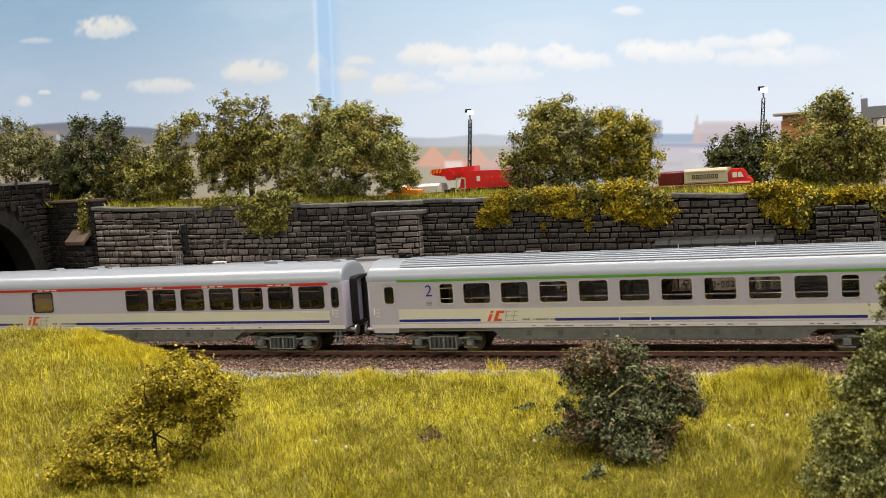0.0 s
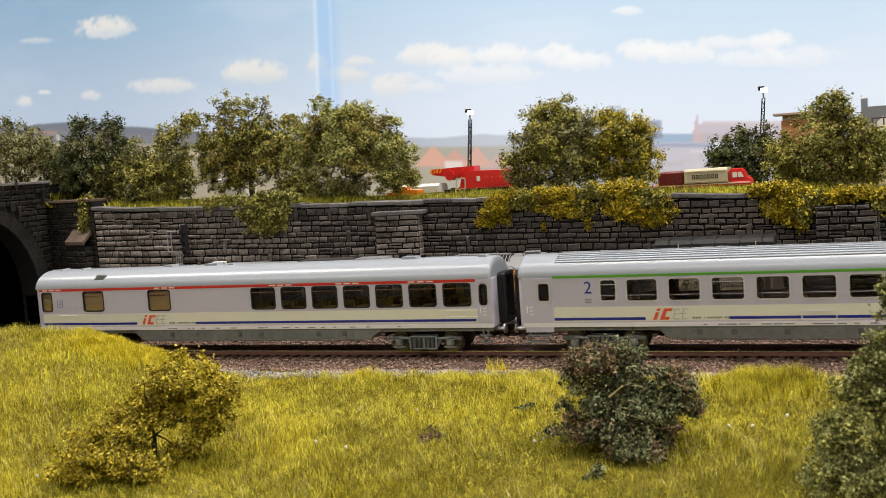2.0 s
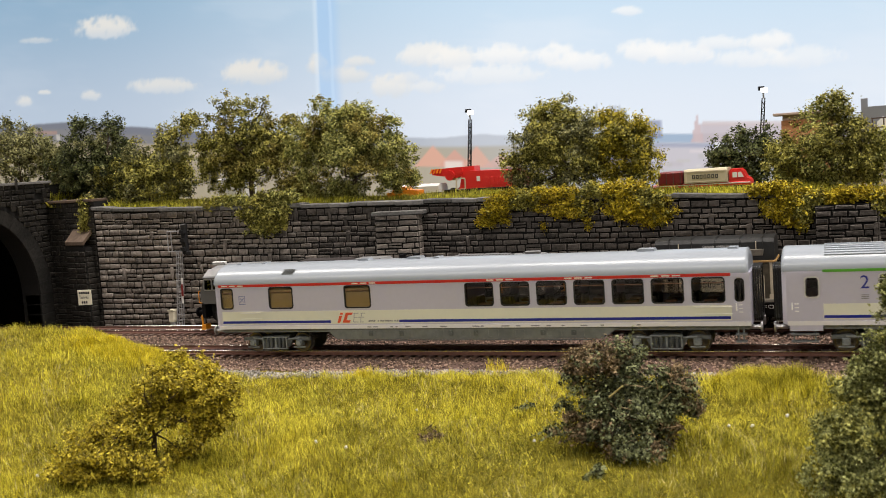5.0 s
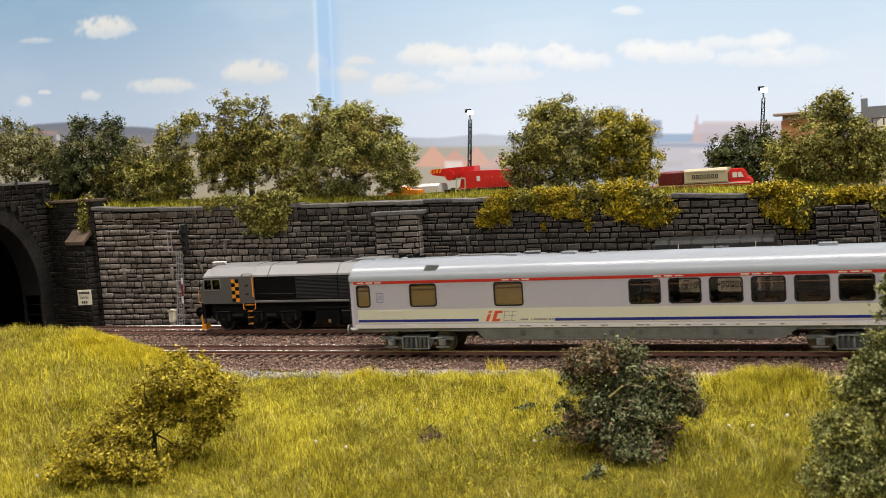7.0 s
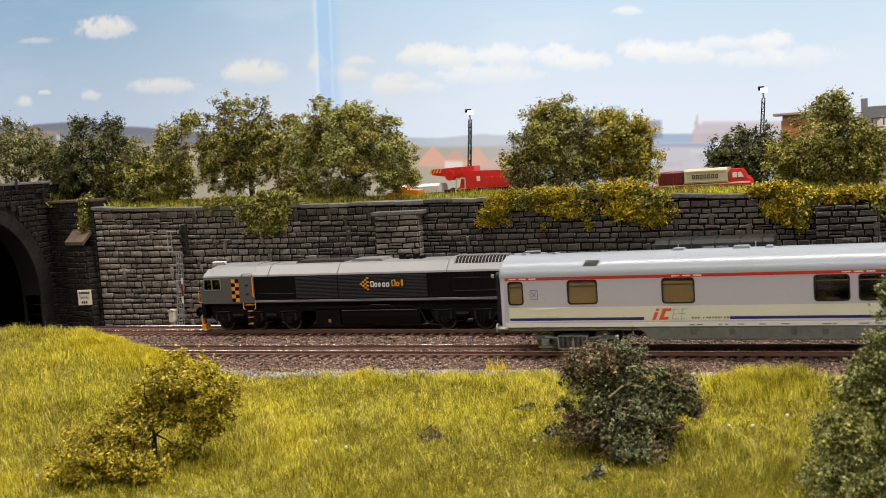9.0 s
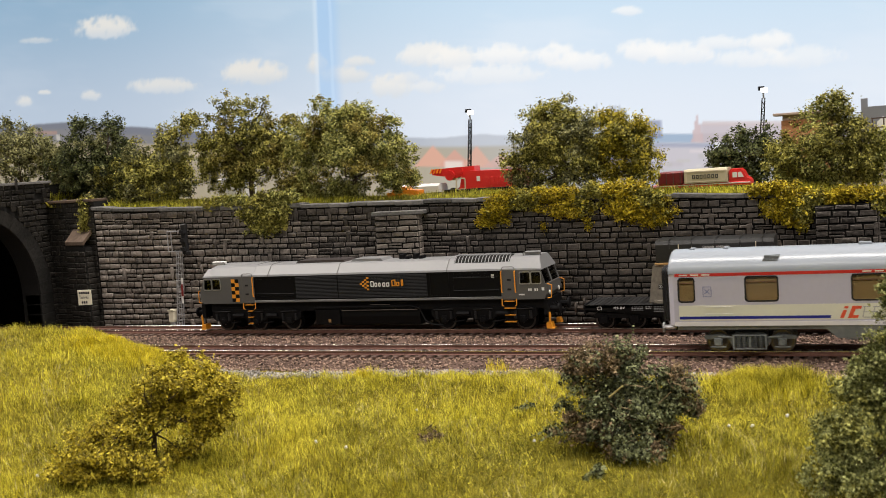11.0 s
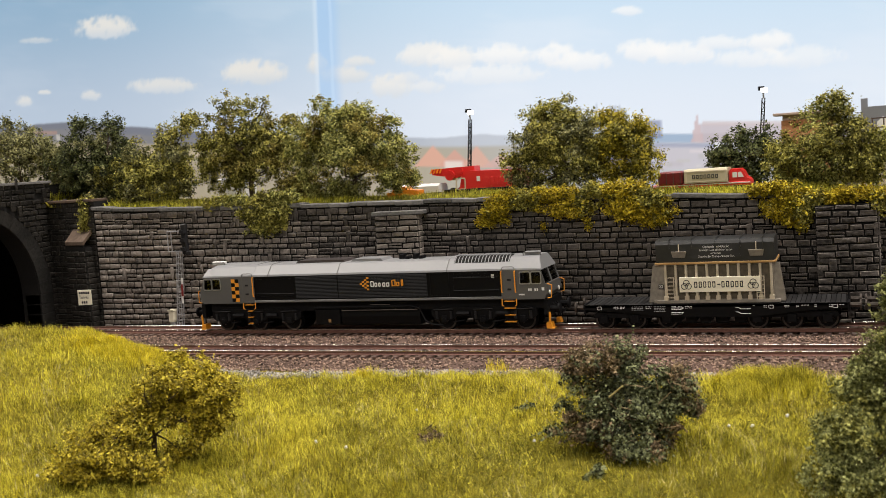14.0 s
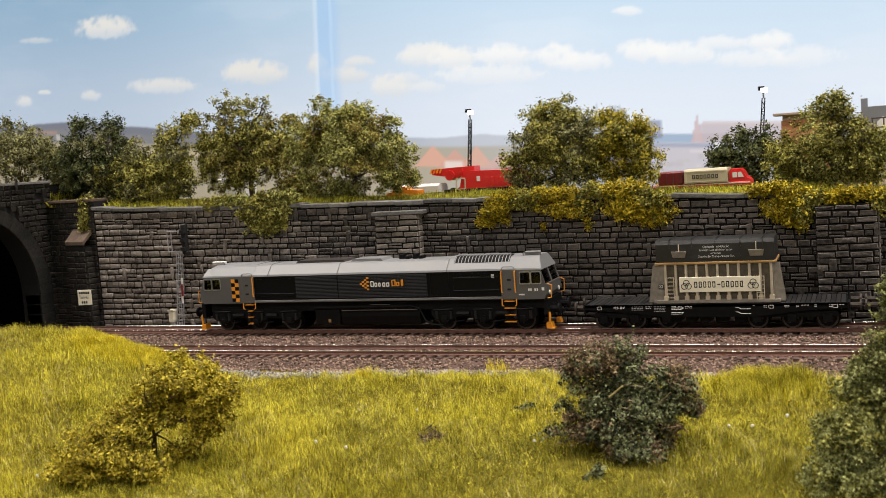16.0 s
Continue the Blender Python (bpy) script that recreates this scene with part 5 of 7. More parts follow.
# ---- flat wagon ----
def flat_wagon():
    t = thing("flat_wagon", "black six-axle flat wagon with white lettering", "freight wagon", at=(208.4, 0, 0))
    b = bmesh.new()
    box(b, -69.0, 69.0, -14.8, 14.8, 12.6, 14.0)
    deck = part("deck", b, M["frame_black"], t, "black planked wagon deck")
    for k in range(55):
        b = bmesh.new()
        x = -68.4 + k * 2.49
        if not -33 < x < 36:
            box(b, x, x + 2.05, -14.6, 14.6, 14.0, 14.4, 0.1)
            part("deck_plank", b, M["deck_black"], deck)
    for s in (-1, 1):
        b = bmesh.new()
        y0, y1 = sorted((s * 14.8, s * 13.2))
        prism(b, [(-69.2, 14.1), (69.2, 14.1), (69.2, 11.4), (45, 9.8), (24, 7.0), (-24, 7.0), (-45, 9.8), (-69.2, 11.4)], y0, y1, "y")
        part("side_sill", b, M["loco_black"], t, "black fish-bellied side sill")
    rng = random.Random(4)
    marks = [(-53, 2.6, 2), (-49.4, 2.6, 2), (-43, 6.4, 3), (-35, 3.2, 2), (-30.5, 6.2, 4), (-21, 2.6, 2), (-17.4, 2.4, 2), (-13.5, 3.6, 2), (22, 1.4, 1), (27.5, 1.6, 2), (31.0, 1.4, 1), (38, 2.4, 2), (44, 1.2, 2), (46.4, 4.4, 1), (53, 1.2, 2), (60, 2.0, 2), (65, 2.6, 1)]
    for x, w, n in marks:
        for q in range(n):
            u = x
            while u < x + w - 0.3:
                ln = min(rng.uniform(0.5, 1.3), x + w - u)
                slab("inscription_bar", u, u + ln, 12.8 - q * 0.85, 13.1 - q * 0.85, -14.85, t, M["signal_print"] if n > 2 else M["white"], 0.08, "small pale bar of unreadable print")
                u += ln + 0.35
    for x in (-62.5, 61.8, 30.0):
        b = bmesh.new()
        hoop(b, rounded(x, x + 2.6, 11.4, 13.3, 0.2), rounded(x + 0.25, x + 2.35, 11.65, 13.05, 0.15), -14.95, -14.85)
        part("marking", b, M["white"], t, "white framed marking")
    for k in range(2):
        for q in (-1, 1):
            z = 12.2 - k * 2.5
            pts = [(q * 17 - 4, -15.0, z), (q * 17 - 2.6 * q, -15.0, z), (q * 17 - 1.2 * q, -15.0, z - 0.9), (q * 17 + 4.0 * q, -15.0, z - 0.9)]
            part("marking", bent_rail(pts, 0.15), M["white"], t, "white hook-shaped marking")
    for s in (-1, 1):
        b = bmesh.new()
        box(b, *sorted((s * 69.2, s * 70.4)), -14.6, 14.6, 9.2, 14.5, 0.2)
        part("buffer_beam", b, M["frame_black"], t)
        for q in (-1, 1):
            b = bmesh.new()
            rod(b, (s * 70.4, q * 10.2, 12.2), (s * 75, q * 10.2, 12.2), 1.3)
            rod(b, (s * 75, q * 10.2, 12.2), (s * 76, q * 10.2, 12.2), 3.0, 2.8, 16)
            part("buffer", b, M["dark_wheel"], t, "round dark steel buffer")
        b = bmesh.new()
        box(b, *sorted((s * 66, s * 77)), -1.5, 1.5, 8.2, 10.4, 0.2)
        part("coupler", b, M["frame_black"], t)
        part("hand_wheel", bent_rail([(s * 69.8, -6 * s, 14.4), (s * 69.8, -6 * s, 24), (s * 69.8, -7.6 * s, 25), (s * 69.8, -4.4 * s, 25), (s * 69.8, -6 * s, 24)], 0.35), M["frame_black"], t)
        b = bmesh.new()
        g = s * 41.6
        for q in (-1, 1):
            y0, y1 = sorted((q * 11.4, q * 13.0))
            prism(b, [(g - 24, 6.5), (g + 24, 6.5), (g + 22, 9.6), (g - 22, 9.6)], y0, y1, "y")
            for ax in (-17.6, 0, 17.6):
                box(b, g + ax - 2.4, g + ax + 2.4, *sorted((q * 12.8, q * 14.4)), 3.8, 8.2, 0.3)
        bg = part("bogie", b, M["frame_black"], t, "black three-axle bogie")
        for ax in (-17.6, 0, 17.6):
            wheelset(g + ax, 5.4, bg, "frame_black", "dark_wheel")
            ROLLING.pop()
    for x in (-22, -14, -6, 3, 12, 20):
        b = bmesh.new()
        box(b, x, x + 5.5, -11.5, 11.5, 3.6, 8.0, 0.3)
        part("brake_gear", b, M["frame_black"], t)
    return t


flat_wagon()


def transport_hood():
    t = thing("transport_hood", "grey ribbed steel transport hood with dark lid on the flat wagon", "heat hood", at=(211.0, 0, 14.4))
    b = bmesh.new()
    prism(b, [(-33.4, 0.0), (32.0, 0.0), (32.0, 1.6), (31.0, 2.0), (30.4, 21.8), (-31.0, 21.8), (-31.6, 2.0), (-33.4, 1.6)], -12.2, 10.5, "y")
    part("body", b, M["hood"], t, "weathered grey sheet-steel body")
    b = bmesh.new()
    box(b, -31.5, 33.5, -13.8, 13.8, 0, 1.8, 0.2)
    part("base_flange", b, M["hood"], t)
    b = bmesh.new()
    box(b, -31.8, 32.0, -14.0, 14.0, 21.4, 22.6, 0.2)
    part("upper_flange", b, M["rust"], t, "ochre rusty flange")
    for k in range(11):
        b = bmesh.new()
        x = -26.2 + k * 5.55
        box(b, x - 0.65, x + 0.65, -13.5, -12.0, 1.6, 21.6, 0.15)
        box(b, x - 1.2, x + 1.2, -13.7, -12.0, 1.6, 4.2, 0.2)
        part("rib", b, M["rib"], t, "pale upright rib")
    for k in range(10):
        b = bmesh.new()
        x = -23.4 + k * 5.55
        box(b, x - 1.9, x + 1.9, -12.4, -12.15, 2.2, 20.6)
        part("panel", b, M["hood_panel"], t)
    for s in (-1, 1):
        b = bmesh.new()
        prism(b, [(s * 29.4, 20.5), (s * 29.4, 0.8), (s * 35.4, 0.8), (s * 32.8, 20.5)], -11.0, -4.0, "y")
        part("end_stiffener", b, M["hood"], t)
        for y_ in (-10.7, -7.0):
            b = bmesh.new()
            prism(b, [(s * 29.4, 20.8), (s * 29.4, 0.6), (s * 36.2, 0.6), (s * 33.4, 20.8)], y_ - 0.5, y_ + 0.5, "y")
            part("end_rib", b, M["hood"], t)
        lx = s * 23.7
        lad = bmesh.new()
        for q in (-1, 1):
            rod(lad, (lx + q * 1.9, -14.0, 1.8), (lx + q * 1.9, -14.0, 14.5), 0.22)
        for k in range(6):
            rod(lad, (lx - 1.9, -14.0, 3.2 + k * 2.2), (lx + 1.9, -14.0, 3.2 + k * 2.2), 0.2)
        part("ladder", lad, M["rib"], t, "thin grey ladder")
    b = bmesh.new()
    ring = [(-13.4, 22.6), (-13.6, 32.4), (-12.8, 34.2), (-11.0, 34.7), (9.0, 34.7), (10.8, 34.2), (11.6, 32.4), (11.4, 22.6)]
    loft(b, [[(x, y, z) for y, z in ring] for x in (-31.0, 31.4)])
    lid = part("lid", b, M["lid"], t, "glossy anthracite lid with rounded edge")
    for x in (-23.5, -11.6, 1.3, 14.0, 25.5):
        part("lid_strap", bent_rail([(x, -13.8, 30.0), (x, -13.9, 32.6), (x, -12.9, 34.5), (x, -11, 35.0), (x, 9, 35.0)], 0.35), M["lid"], lid)
    for x in (-18.4, 22.2):
        b = bmesh.new()
        prism(b, [(-4.0, 28.6), (4.0, 28.6), (3.2, 25.2), (-3.2, 25.2)], -15.2, -13.4, "y")
        for v in b.verts:
            v.co.x += x
            if v.co.z < 27 and v.co.y < -14:
                v.co.y += 1.0
        part("lifting_pocket", b, M["hood"], lid, "grey trapezoid lifting pocket")
        part("pocket_pin", bent_rail([(x, -14.2, 28.4), (x, -14.2, 32.8)], 0.25), M["rib"], lid)
    b = bmesh.new()
    box(b, -11.2, 13.8, -13.75, -13.4, 24.0, 32.0)
    board = part("notice_board", b, M["lid"], lid, "dark notice board with small white lettering")
    for k, (txt, sz) in enumerate((("Glühende Stahlblöcke", 1.75), ("Abstellen und abkühlen lassen", 1.6), ("verboten!", 1.6), ("Gewicht der Transporthaube 15 t", 1.55))):
        lettering(txt, sz, "notice_line", M["white"], board, (1.3, -13.8, 30.7 - k * 1.75), (90, 0, 0), 0.9)
    b = bmesh.new()
    box(b, -18.8, 23.8, -14.3, -13.5, 6.2, 14.4, 0.15)
    plate = part("name_plate", b, M["sign"], t, "cream name plate with black print")
    for cx in (-15.0, 20.0):
        for dx, dz in ((-1.1, -0.8), (1.1, -0.8), (0, 1.0)):
            rr = bmesh.new()
            o = [(cx + dx + 1.75 * math.cos(a * math.tau / 20), 10.3 + dz + 1.75 * math.sin(a * math.tau / 20)) for a in range(20)]
            i = [(cx + dx + 1.4 * math.cos(a * math.tau / 20), 10.3 + dz + 1.4 * math.sin(a * math.tau / 20)) for a in range(20)]
            hoop(rr, o, i, -14.5, -14.3)
            part("emblem_ring", rr, M["ink"], plate, "black ring of an emblem")
    for k in range(11):
        if k == 5:
            slab("name_bar", -10.6 + k * 2.4, -9.0 + k * 2.4, 10.0, 10.6, -14.3, plate, M["ink"], 0.1, "black bar of a printed name")
        else:
            b = bmesh.new()
            x = -10.8 + k * 2.4
            hoop(b, rounded(x, x + 1.6, 8.6, 12.0, 0.3), rounded(x + 0.45, x + 1.15, 9.1, 11.5, 0.15), -14.4, -14.3)
            part("name_bar", b, M["ink"], plate, "black bar of a printed name")
    b = bmesh.new()
    box(b, -30.4, -27.6, -13.0, -12.2, 8.0, 10.6)
    np_ = part("number_plate", b, M["ink"], t, "black plate with a white number")
    lettering("22", 2.3, "number", M["white"], np_, (-29.0, -13.05, 9.3))
    return t


transport_hood()


def brake_wagon():
    """The next wagon, mostly hidden by leaves at the edge of the view."""
    t = thing("freight_wagon", "black flat wagon coupled behind, partly hidden by plants", "freight wagon", at=(362.0, 0, 0))
    b = bmesh.new()
    box(b, -70, 70, -14.8, 14.8, 11.5, 16, 0.3)
    part("deck", b, M["frame_black"], t)
    for q in (-1, 1):
        b = bmesh.new()
        rod(b, (-70, q * 10.2, 12.2), (-75, q * 10.2, 12.2), 1.3)
        rod(b, (-75, q * 10.2, 12.2), (-76, q * 10.2, 12.2), 3.0, 2.8, 16)
        part("buffer", b, M["dark_wheel"], t, "round dark steel buffer")
    for x in (-52, -36, 36, 52):
        wheelset(x, 5.3, t, "frame_black", "dark_wheel")
        ROLLING.pop()
    return t


brake_wagon()


# ---- signal, cabinet and tunnel sign ----
M["signal_grey"] = paint("signal_grey", (0.28, 0.28, 0.29), 0.5)
M["model_dim_red"] = paint("faded_red_plate", (0.2, 0.02, 0.02), 0.5)
M["cabinet"] = paint("cream_cabinet", (0.62, 0.58, 0.45), 0.6)


def light_signal():
    t = thing("light_signal", "grey lattice mast signal with black head beside the wall", "railway signal", at=(-161.2, 20.0, -4.0), turn=0)
    lean = 0.085
    b = bmesh.new()
    for q in (-1, 1):
        for w in (-1, 1):
            rod(b, (q * 2.0, w * 1.2, 0), (q * 1.7 + 54 * lean, w * 1.0, 54), 0.35, 0.3, 6)
    for k in range(13):
        z = 2 + k * 4
        rod(b, (-1.9 + z * lean, -1.1, z), (1.9 + z * lean, -1.1, z), 0.25, 0.25, 5)
        rod(b, (-1.9 + z * lean, 1.1, z), (1.9 + z * lean, 1.1, z), 0.25, 0.25, 5)
        q = 1 if k % 2 else -1
        rod(b, (-q * 1.9 + z * lean, -1.1, z), (q * 1.9 + (z + 4) * lean, -1.1, z + 4), 0.2, 0.2, 5)
    part("mast", b, M["signal_grey"], t, "grey lattice mast")
    b = bmesh.new()
    box(b, -3.5, 3.5, -3, 3, -3, 1.0, 0.3)
    part("base", b, M["signal_grey"], t)
    x = 54 * lean + 5.4
    b = bmesh.new()
    box(b, x - 1.9, x + 2.3, -2.2, 1.2, 52.5, 73.5, 0.6)
    head = part("signal_head", b, M["rubber"], t, "black signal head")
    for k in range(3):
        b = bmesh.new()
        prism(b, [(x - 1.6, 55 + k * 6), (x + 1.9, 55 + k * 6), (x + 1.6, 57.4 + k * 6), (x - 1.3, 57.4 + k * 6)], -4.2, -2.2, "y")
        part("lamp_hood", b, M["rubber"], head)
    b = bmesh.new()
    box(b, x + 2, x + 6, -3.4, -1.6, 51.5, 54.5, 0.4)
    part("extra_lamp", b, M["rubber"], head)
    part("work_cage", bent_rail([(x - 2.6, 0, 68.5), (x - 14.5, 0, 68.5), (x - 14.5, 0, 54.5), (x - 1.9, 0, 54.5)], 0.4), M["signal_grey"], t, "grey work platform cage")
    part("work_cage", bent_rail([(x - 11.5, 0, 68.5), (x - 11.5, 0, 54.5)], 0.4), M["signal_grey"], t)
    b = bmesh.new()
    for k in range(4):
        box(b, 2.6 + 18 * lean + k * 0.3, 3.8 + 18 * lean + k * 0.3, -1.7, -1.3, 18 + k * 4.5, 22.3 + k * 4.5)
    part("mast_plate", b, M["white"], t, "white and red mast plate")
    b = bmesh.new()
    box(b, 2.9 + 18 * lean, 4.5 + 18 * lean, -1.85, -1.65, 23, 31.5)
    part("mast_plate", b, M["model_dim_red"], t, "red field of the mast plate")
    return t


def cabinet():
    t = thing("signal_cabinet", "small cream relay cabinet at the foot of the mast", "cabinet", at=(-165.8, 18.0, -4.5))
    b = bmesh.new()
    box(b, -2.0, 2.4, -2.2, 2.2, 5.5, 13.4, 0.5)
    body = part("body", b, M["cabinet"], t)
    b = bmesh.new()
    prism(b, [(-2.3, 13.4), (2.7, 13.4), (2.4, 14.3), (-2.0, 14.3)], -2.5, 2.5, "y")
    part("lid", b, M["cabinet"], t)
    b = bmesh.new()
    box(b, -1.2, 1.4, -1.4, 1.4, 0, 5.6)
    part("foot", b, M["signal_grey"], t)
    return t


def tunnel_sign():
    t = thing("tunnel_sign", "small white tunnel name board on the portal wall", "sign", at=(PX + 46.6 * math.cos(radians(WING)) - 9.2 * math.sin(radians(-WING)), 38.0 + 46.6 * math.sin(radians(WING)) - 9.2 * math.cos(radians(WING)), 19.4), turn=WING + 20)
    b = bmesh.new()
    box(b, -5.6, 5.6, -0.7, 0.0, -5.6, 5.6, 0.2)
    board = part("board", b, M["sign"], t, "cream board")
    b = bmesh.new()
    for k in range(5):
        box(b, -4.4 + k * 1.8, -3.0 + k * 1.8, -0.85, -0.7, 2.6, 4.2)
    part("print_bar", b, M["ink"], board, "dark bars of an unreadable name")
    lettering("Tunnel", 3.3, "word", M["ink"], board, (-0.6, -0.75, 0.2), (90, 0, 0), 0.85)
    b = bmesh.new()
    for k in range(3):
        box(b, -2.6 + k * 1.7, -1.4 + k * 1.7, -0.85, -0.7, -4.4, -2.6)
    part("print_bar", b, M["ink"], board, "dark bars of an unreadable number")
    b = bmesh.new()
    box(b, -1.5, 1.5, 0.0, 2.2, -3, 3)
    part("bracket", b, M["signal_grey"], t)
    return t


light_signal()
cabinet()
tunnel_sign()


# ---- vegetation ----
def leafage(name, tones, vary=0.85):
    return surface(name, tones[0], tones[1], 500, 0.65, 0.0, patch=30, vary=vary, island=True, sheen=0.25, through_light=0.14)


M["leaf_olive"] = leafage("olive_leaves", ((0.07, 0.07, 0.012), (0.47, 0.435, 0.10)))
M["leaf_dark"] = leafage("dark_green_leaves", ((0.014, 0.02, 0.007), (0.15, 0.17, 0.06)))
M["leaf_grey"] = leafage("grey_green_leaves", ((0.055, 0.058, 0.02), (0.34, 0.33, 0.14)))
M["leaf_brown"] = leafage("brownish_green_leaves", ((0.075, 0.066, 0.012), (0.40, 0.34, 0.08)))
M["leaf_yellow"] = leafage("yellow_green_leaves", ((0.12, 0.105, 0.008), (0.62, 0.52, 0.045)))
M["leaf_gold"] = leafage("mustard_leaves", ((0.14, 0.105, 0.004), (0.66, 0.53, 0.035)))
M["leaf_black"] = leafage("blackish_green_leaves", ((0.018, 0.022, 0.010), (0.27, 0.30, 0.145)))
M["leaf_dry"] = leafage("dry_brown_leaves", ((0.07, 0.05, 0.026), (0.34, 0.25, 0.14)))
M["leaf_fresh"] = leafage("fresh_green_leaves", ((0.08, 0.09, 0.02), (0.50, 0.49, 0.145)))
M["leaf_bush"] = leafage("olive_mustard_leaves", ((0.12, 0.095, 0.007), (0.64, 0.53, 0.05)), 0.75)
M["leaf_soft"] = leafage("soft_light_green_leaves", ((0.075, 0.085, 0.022), (0.44, 0.46, 0.175)))
M["twig"] = surface("pale_dry_twig", (0.20, 0.13, 0.07), (0.5, 0.36, 0.2), 500, 0.8, 0.3)
M["bark"] = surface("brown_bark", (0.03, 0.022, 0.014), (0.11, 0.08, 0.05), 500, 0.9, 0.6)
M["grass"] = surface("grass_fibres", (0.13, 0.122, 0.010), (0.92, 0.82, 0.085), 250, 0.6, 0.0, patch=24, vary=0.62, island=True, sheen=0.2, through_light=0.14)
M["grass_gold"] = surface("golden_grass_fibres", (0.44, 0.37, 0.014), (0.94, 0.79, 0.055), 250, 0.6, 0.0, patch=16, vary=0.5, island=True, sheen=0.2, through_light=0.14)
M["grass_deep"] = surface("deep_green_grass_fibres", (0.06, 0.06, 0.008), (0.36, 0.33, 0.045), 250, 0.6, 0.0, patch=16, vary=0.5, island=True, sheen=0.2, through_light=0.14)
M["straw"] = surface("pale_straw_fibres", (0.34, 0.29, 0.11), (0.72, 0.64, 0.32), 250, 0.6, 0.0, patch=16, vary=0.5, island=True, sheen=0.2, through_light=0.14)
M["grass_green"] = surface("green_grass_fibres", (0.15, 0.155, 0.012), (0.66, 0.62, 0.06), 250, 0.6, 0.0, patch=16, vary=0.5, island=True, sheen=0.2, through_light=0.14)


def leaf_cloud(r, p, outward, size):
    """Small four-cornered leaves at the places given, turned upwards and away from the heart of the crown."""
    count = len(p)
    n = r.normal(0, 0.62, (count, 3)) + outward * 0.45 + np.array((0, -0.1, 0.6))
    n /= np.linalg.norm(n, axis=1)[:, None]
    a = np.cross(n, r.normal(0, 1, (count, 3)))
    a /= np.linalg.norm(a, axis=1)[:, None] + 1e-9
    b = np.cross(n, a)
    s = (size * r.uniform(0.55, 1.3, count))[:, None]
    v = np.stack([p - a * s, p + b * s * 0.6 + n * s * 0.25, p + a * s, p - b * s * 0.6 + n * s * 0.25], 1).reshape(-1, 3)
    return v, np.arange(count * 4).reshape(-1, 4)


def clump_centres(r, blobs, count, hollow=0.3):
    """Clump centres towards the outside of a set of ellipsoids (x, y, z, rx, ry, rz)."""
    out = []
    w = np.array([b[3] * b[5] for b in blobs], float)
    for i in r.choice(len(blobs), count, p=w / w.sum()):
        x, y, z, rx, ry, rz = blobs[i]
        d = r.normal(0, 1, 3)
        d /= np.linalg.norm(d)
        q = r.uniform(hollow, 1.04) * (1 + 0.10 * math.sin(5 * d[0] + 3 * d[2] + i) + (0.16 if r.rand() < 0.06 else 0))
        out.append((x + d[0] * rx * q, y + d[1] * ry * q, z + d[2] * rz * q))
    return np.array(out)


def plant(name, label, category, at, blobs, mats, clumps, leaves, size, seed, spread=2.3, trunk=True, group="", floor=None):
    """A shrub or tree: trunk, limbs reaching to clumps, a loose crown of single leaves."""
    r = np.random.RandomState(seed)
    t = thing(name, label, category, group, at=at)
    clumps = int(clumps * 2.6)
    cs = clump_centres(r, blobs, clumps)
    if floor is not None:
        cs[:, 2] = np.maximum(cs[:, 2], floor + r.uniform(0, 2, len(cs)))
    heart = np.array([b[:3] for b in blobs]).mean(0)
    total = int(leaves * 3.3)
    k = r.randint(0, clumps, total)
    p = cs[k] + r.normal(0, 1, (total, 3)) * spread * r.uniform(0.45, 1.0, (total, 1))
    # single sprigs that stand out of the crown
    stems = cs[r.choice(clumps, clumps // 4)]
    out = stems - heart + np.array((0, 0, 4.0))
    out = out / np.linalg.norm(out, axis=1)[:, None] + r.normal(0, 0.35, stems.shape)
    along = r.uniform(0, 1, (len(stems), 16, 1)) * r.uniform(3.0, 6.5, (len(stems), 1, 1)) * (spread / 2.3)
    tips = (stems[:, None, :] + out[:, None, :] * along + r.normal(0, 0.3, (len(stems), 16, 3))).reshape(-1, 3)
    p = np.concatenate([p, tips])
    owner = np.concatenate([k, np.repeat(r.randint(0, clumps, len(stems)), 16)])
    if floor is not None:
        p[:, 2] = np.maximum(p[:, 2], floor - 3.0)
    away = p - heart
    away /= np.linalg.norm(away, axis=1)[:, None] + 1e-6
    kind_of = (np.sin(cs[:, 0] * 0.16 + seed) + np.sin(cs[:, 2] * 0.21 + 2 * seed) + r.normal(0, 0.7, clumps)) > 0.85
    for second, m in zip((False, True), mats):
        sel = np.ones(len(p), bool) if len(mats) == 1 else kind_of[owner] == second
        v, f = leaf_cloud(r, p[sel], away[sel], size * 0.9)
        ob = soup("crown", v, f, M[m])
        ob.parent = t
    if trunk:
        top = cs[:, 2].max()
        mid = np.array([b[:3] for b in blobs]).mean(0)
        b = bmesh.new()
        rr = max(0.9, top * 0.022)
        fork = Vector((mid[0] * 0.25, mid[1] * 0.2, max(2.5, top * 0.22)))
        rod(b, (0, 0, -2.0), tuple(fork), rr * 1.4, rr, 8)
        part("trunk", b, M["bark"], t, "thin brown tapered trunk")
        b = bmesh.new()
        forks = [fork]
        for c in cs[r.choice(len(cs), min(26, len(cs)), replace=False)]:
            c = Vector(c)
            start = min(forks, key=lambda q: (q - c).length + 0.5 * (q - fork).length)
            elbow = start.lerp(c, 0.5) + Vector(r.normal(0, 1, 3)) * 1.6
            rod(b, tuple(start), tuple(elbow), rr * 0.45, rr * 0.28, 5)
            rod(b, tuple(elbow), tuple(c), rr * 0.28, 0.12, 5)
            forks.append(elbow)
        part("branchwork", b, M["bark"], t, "thin brown branching limbs")
    return t


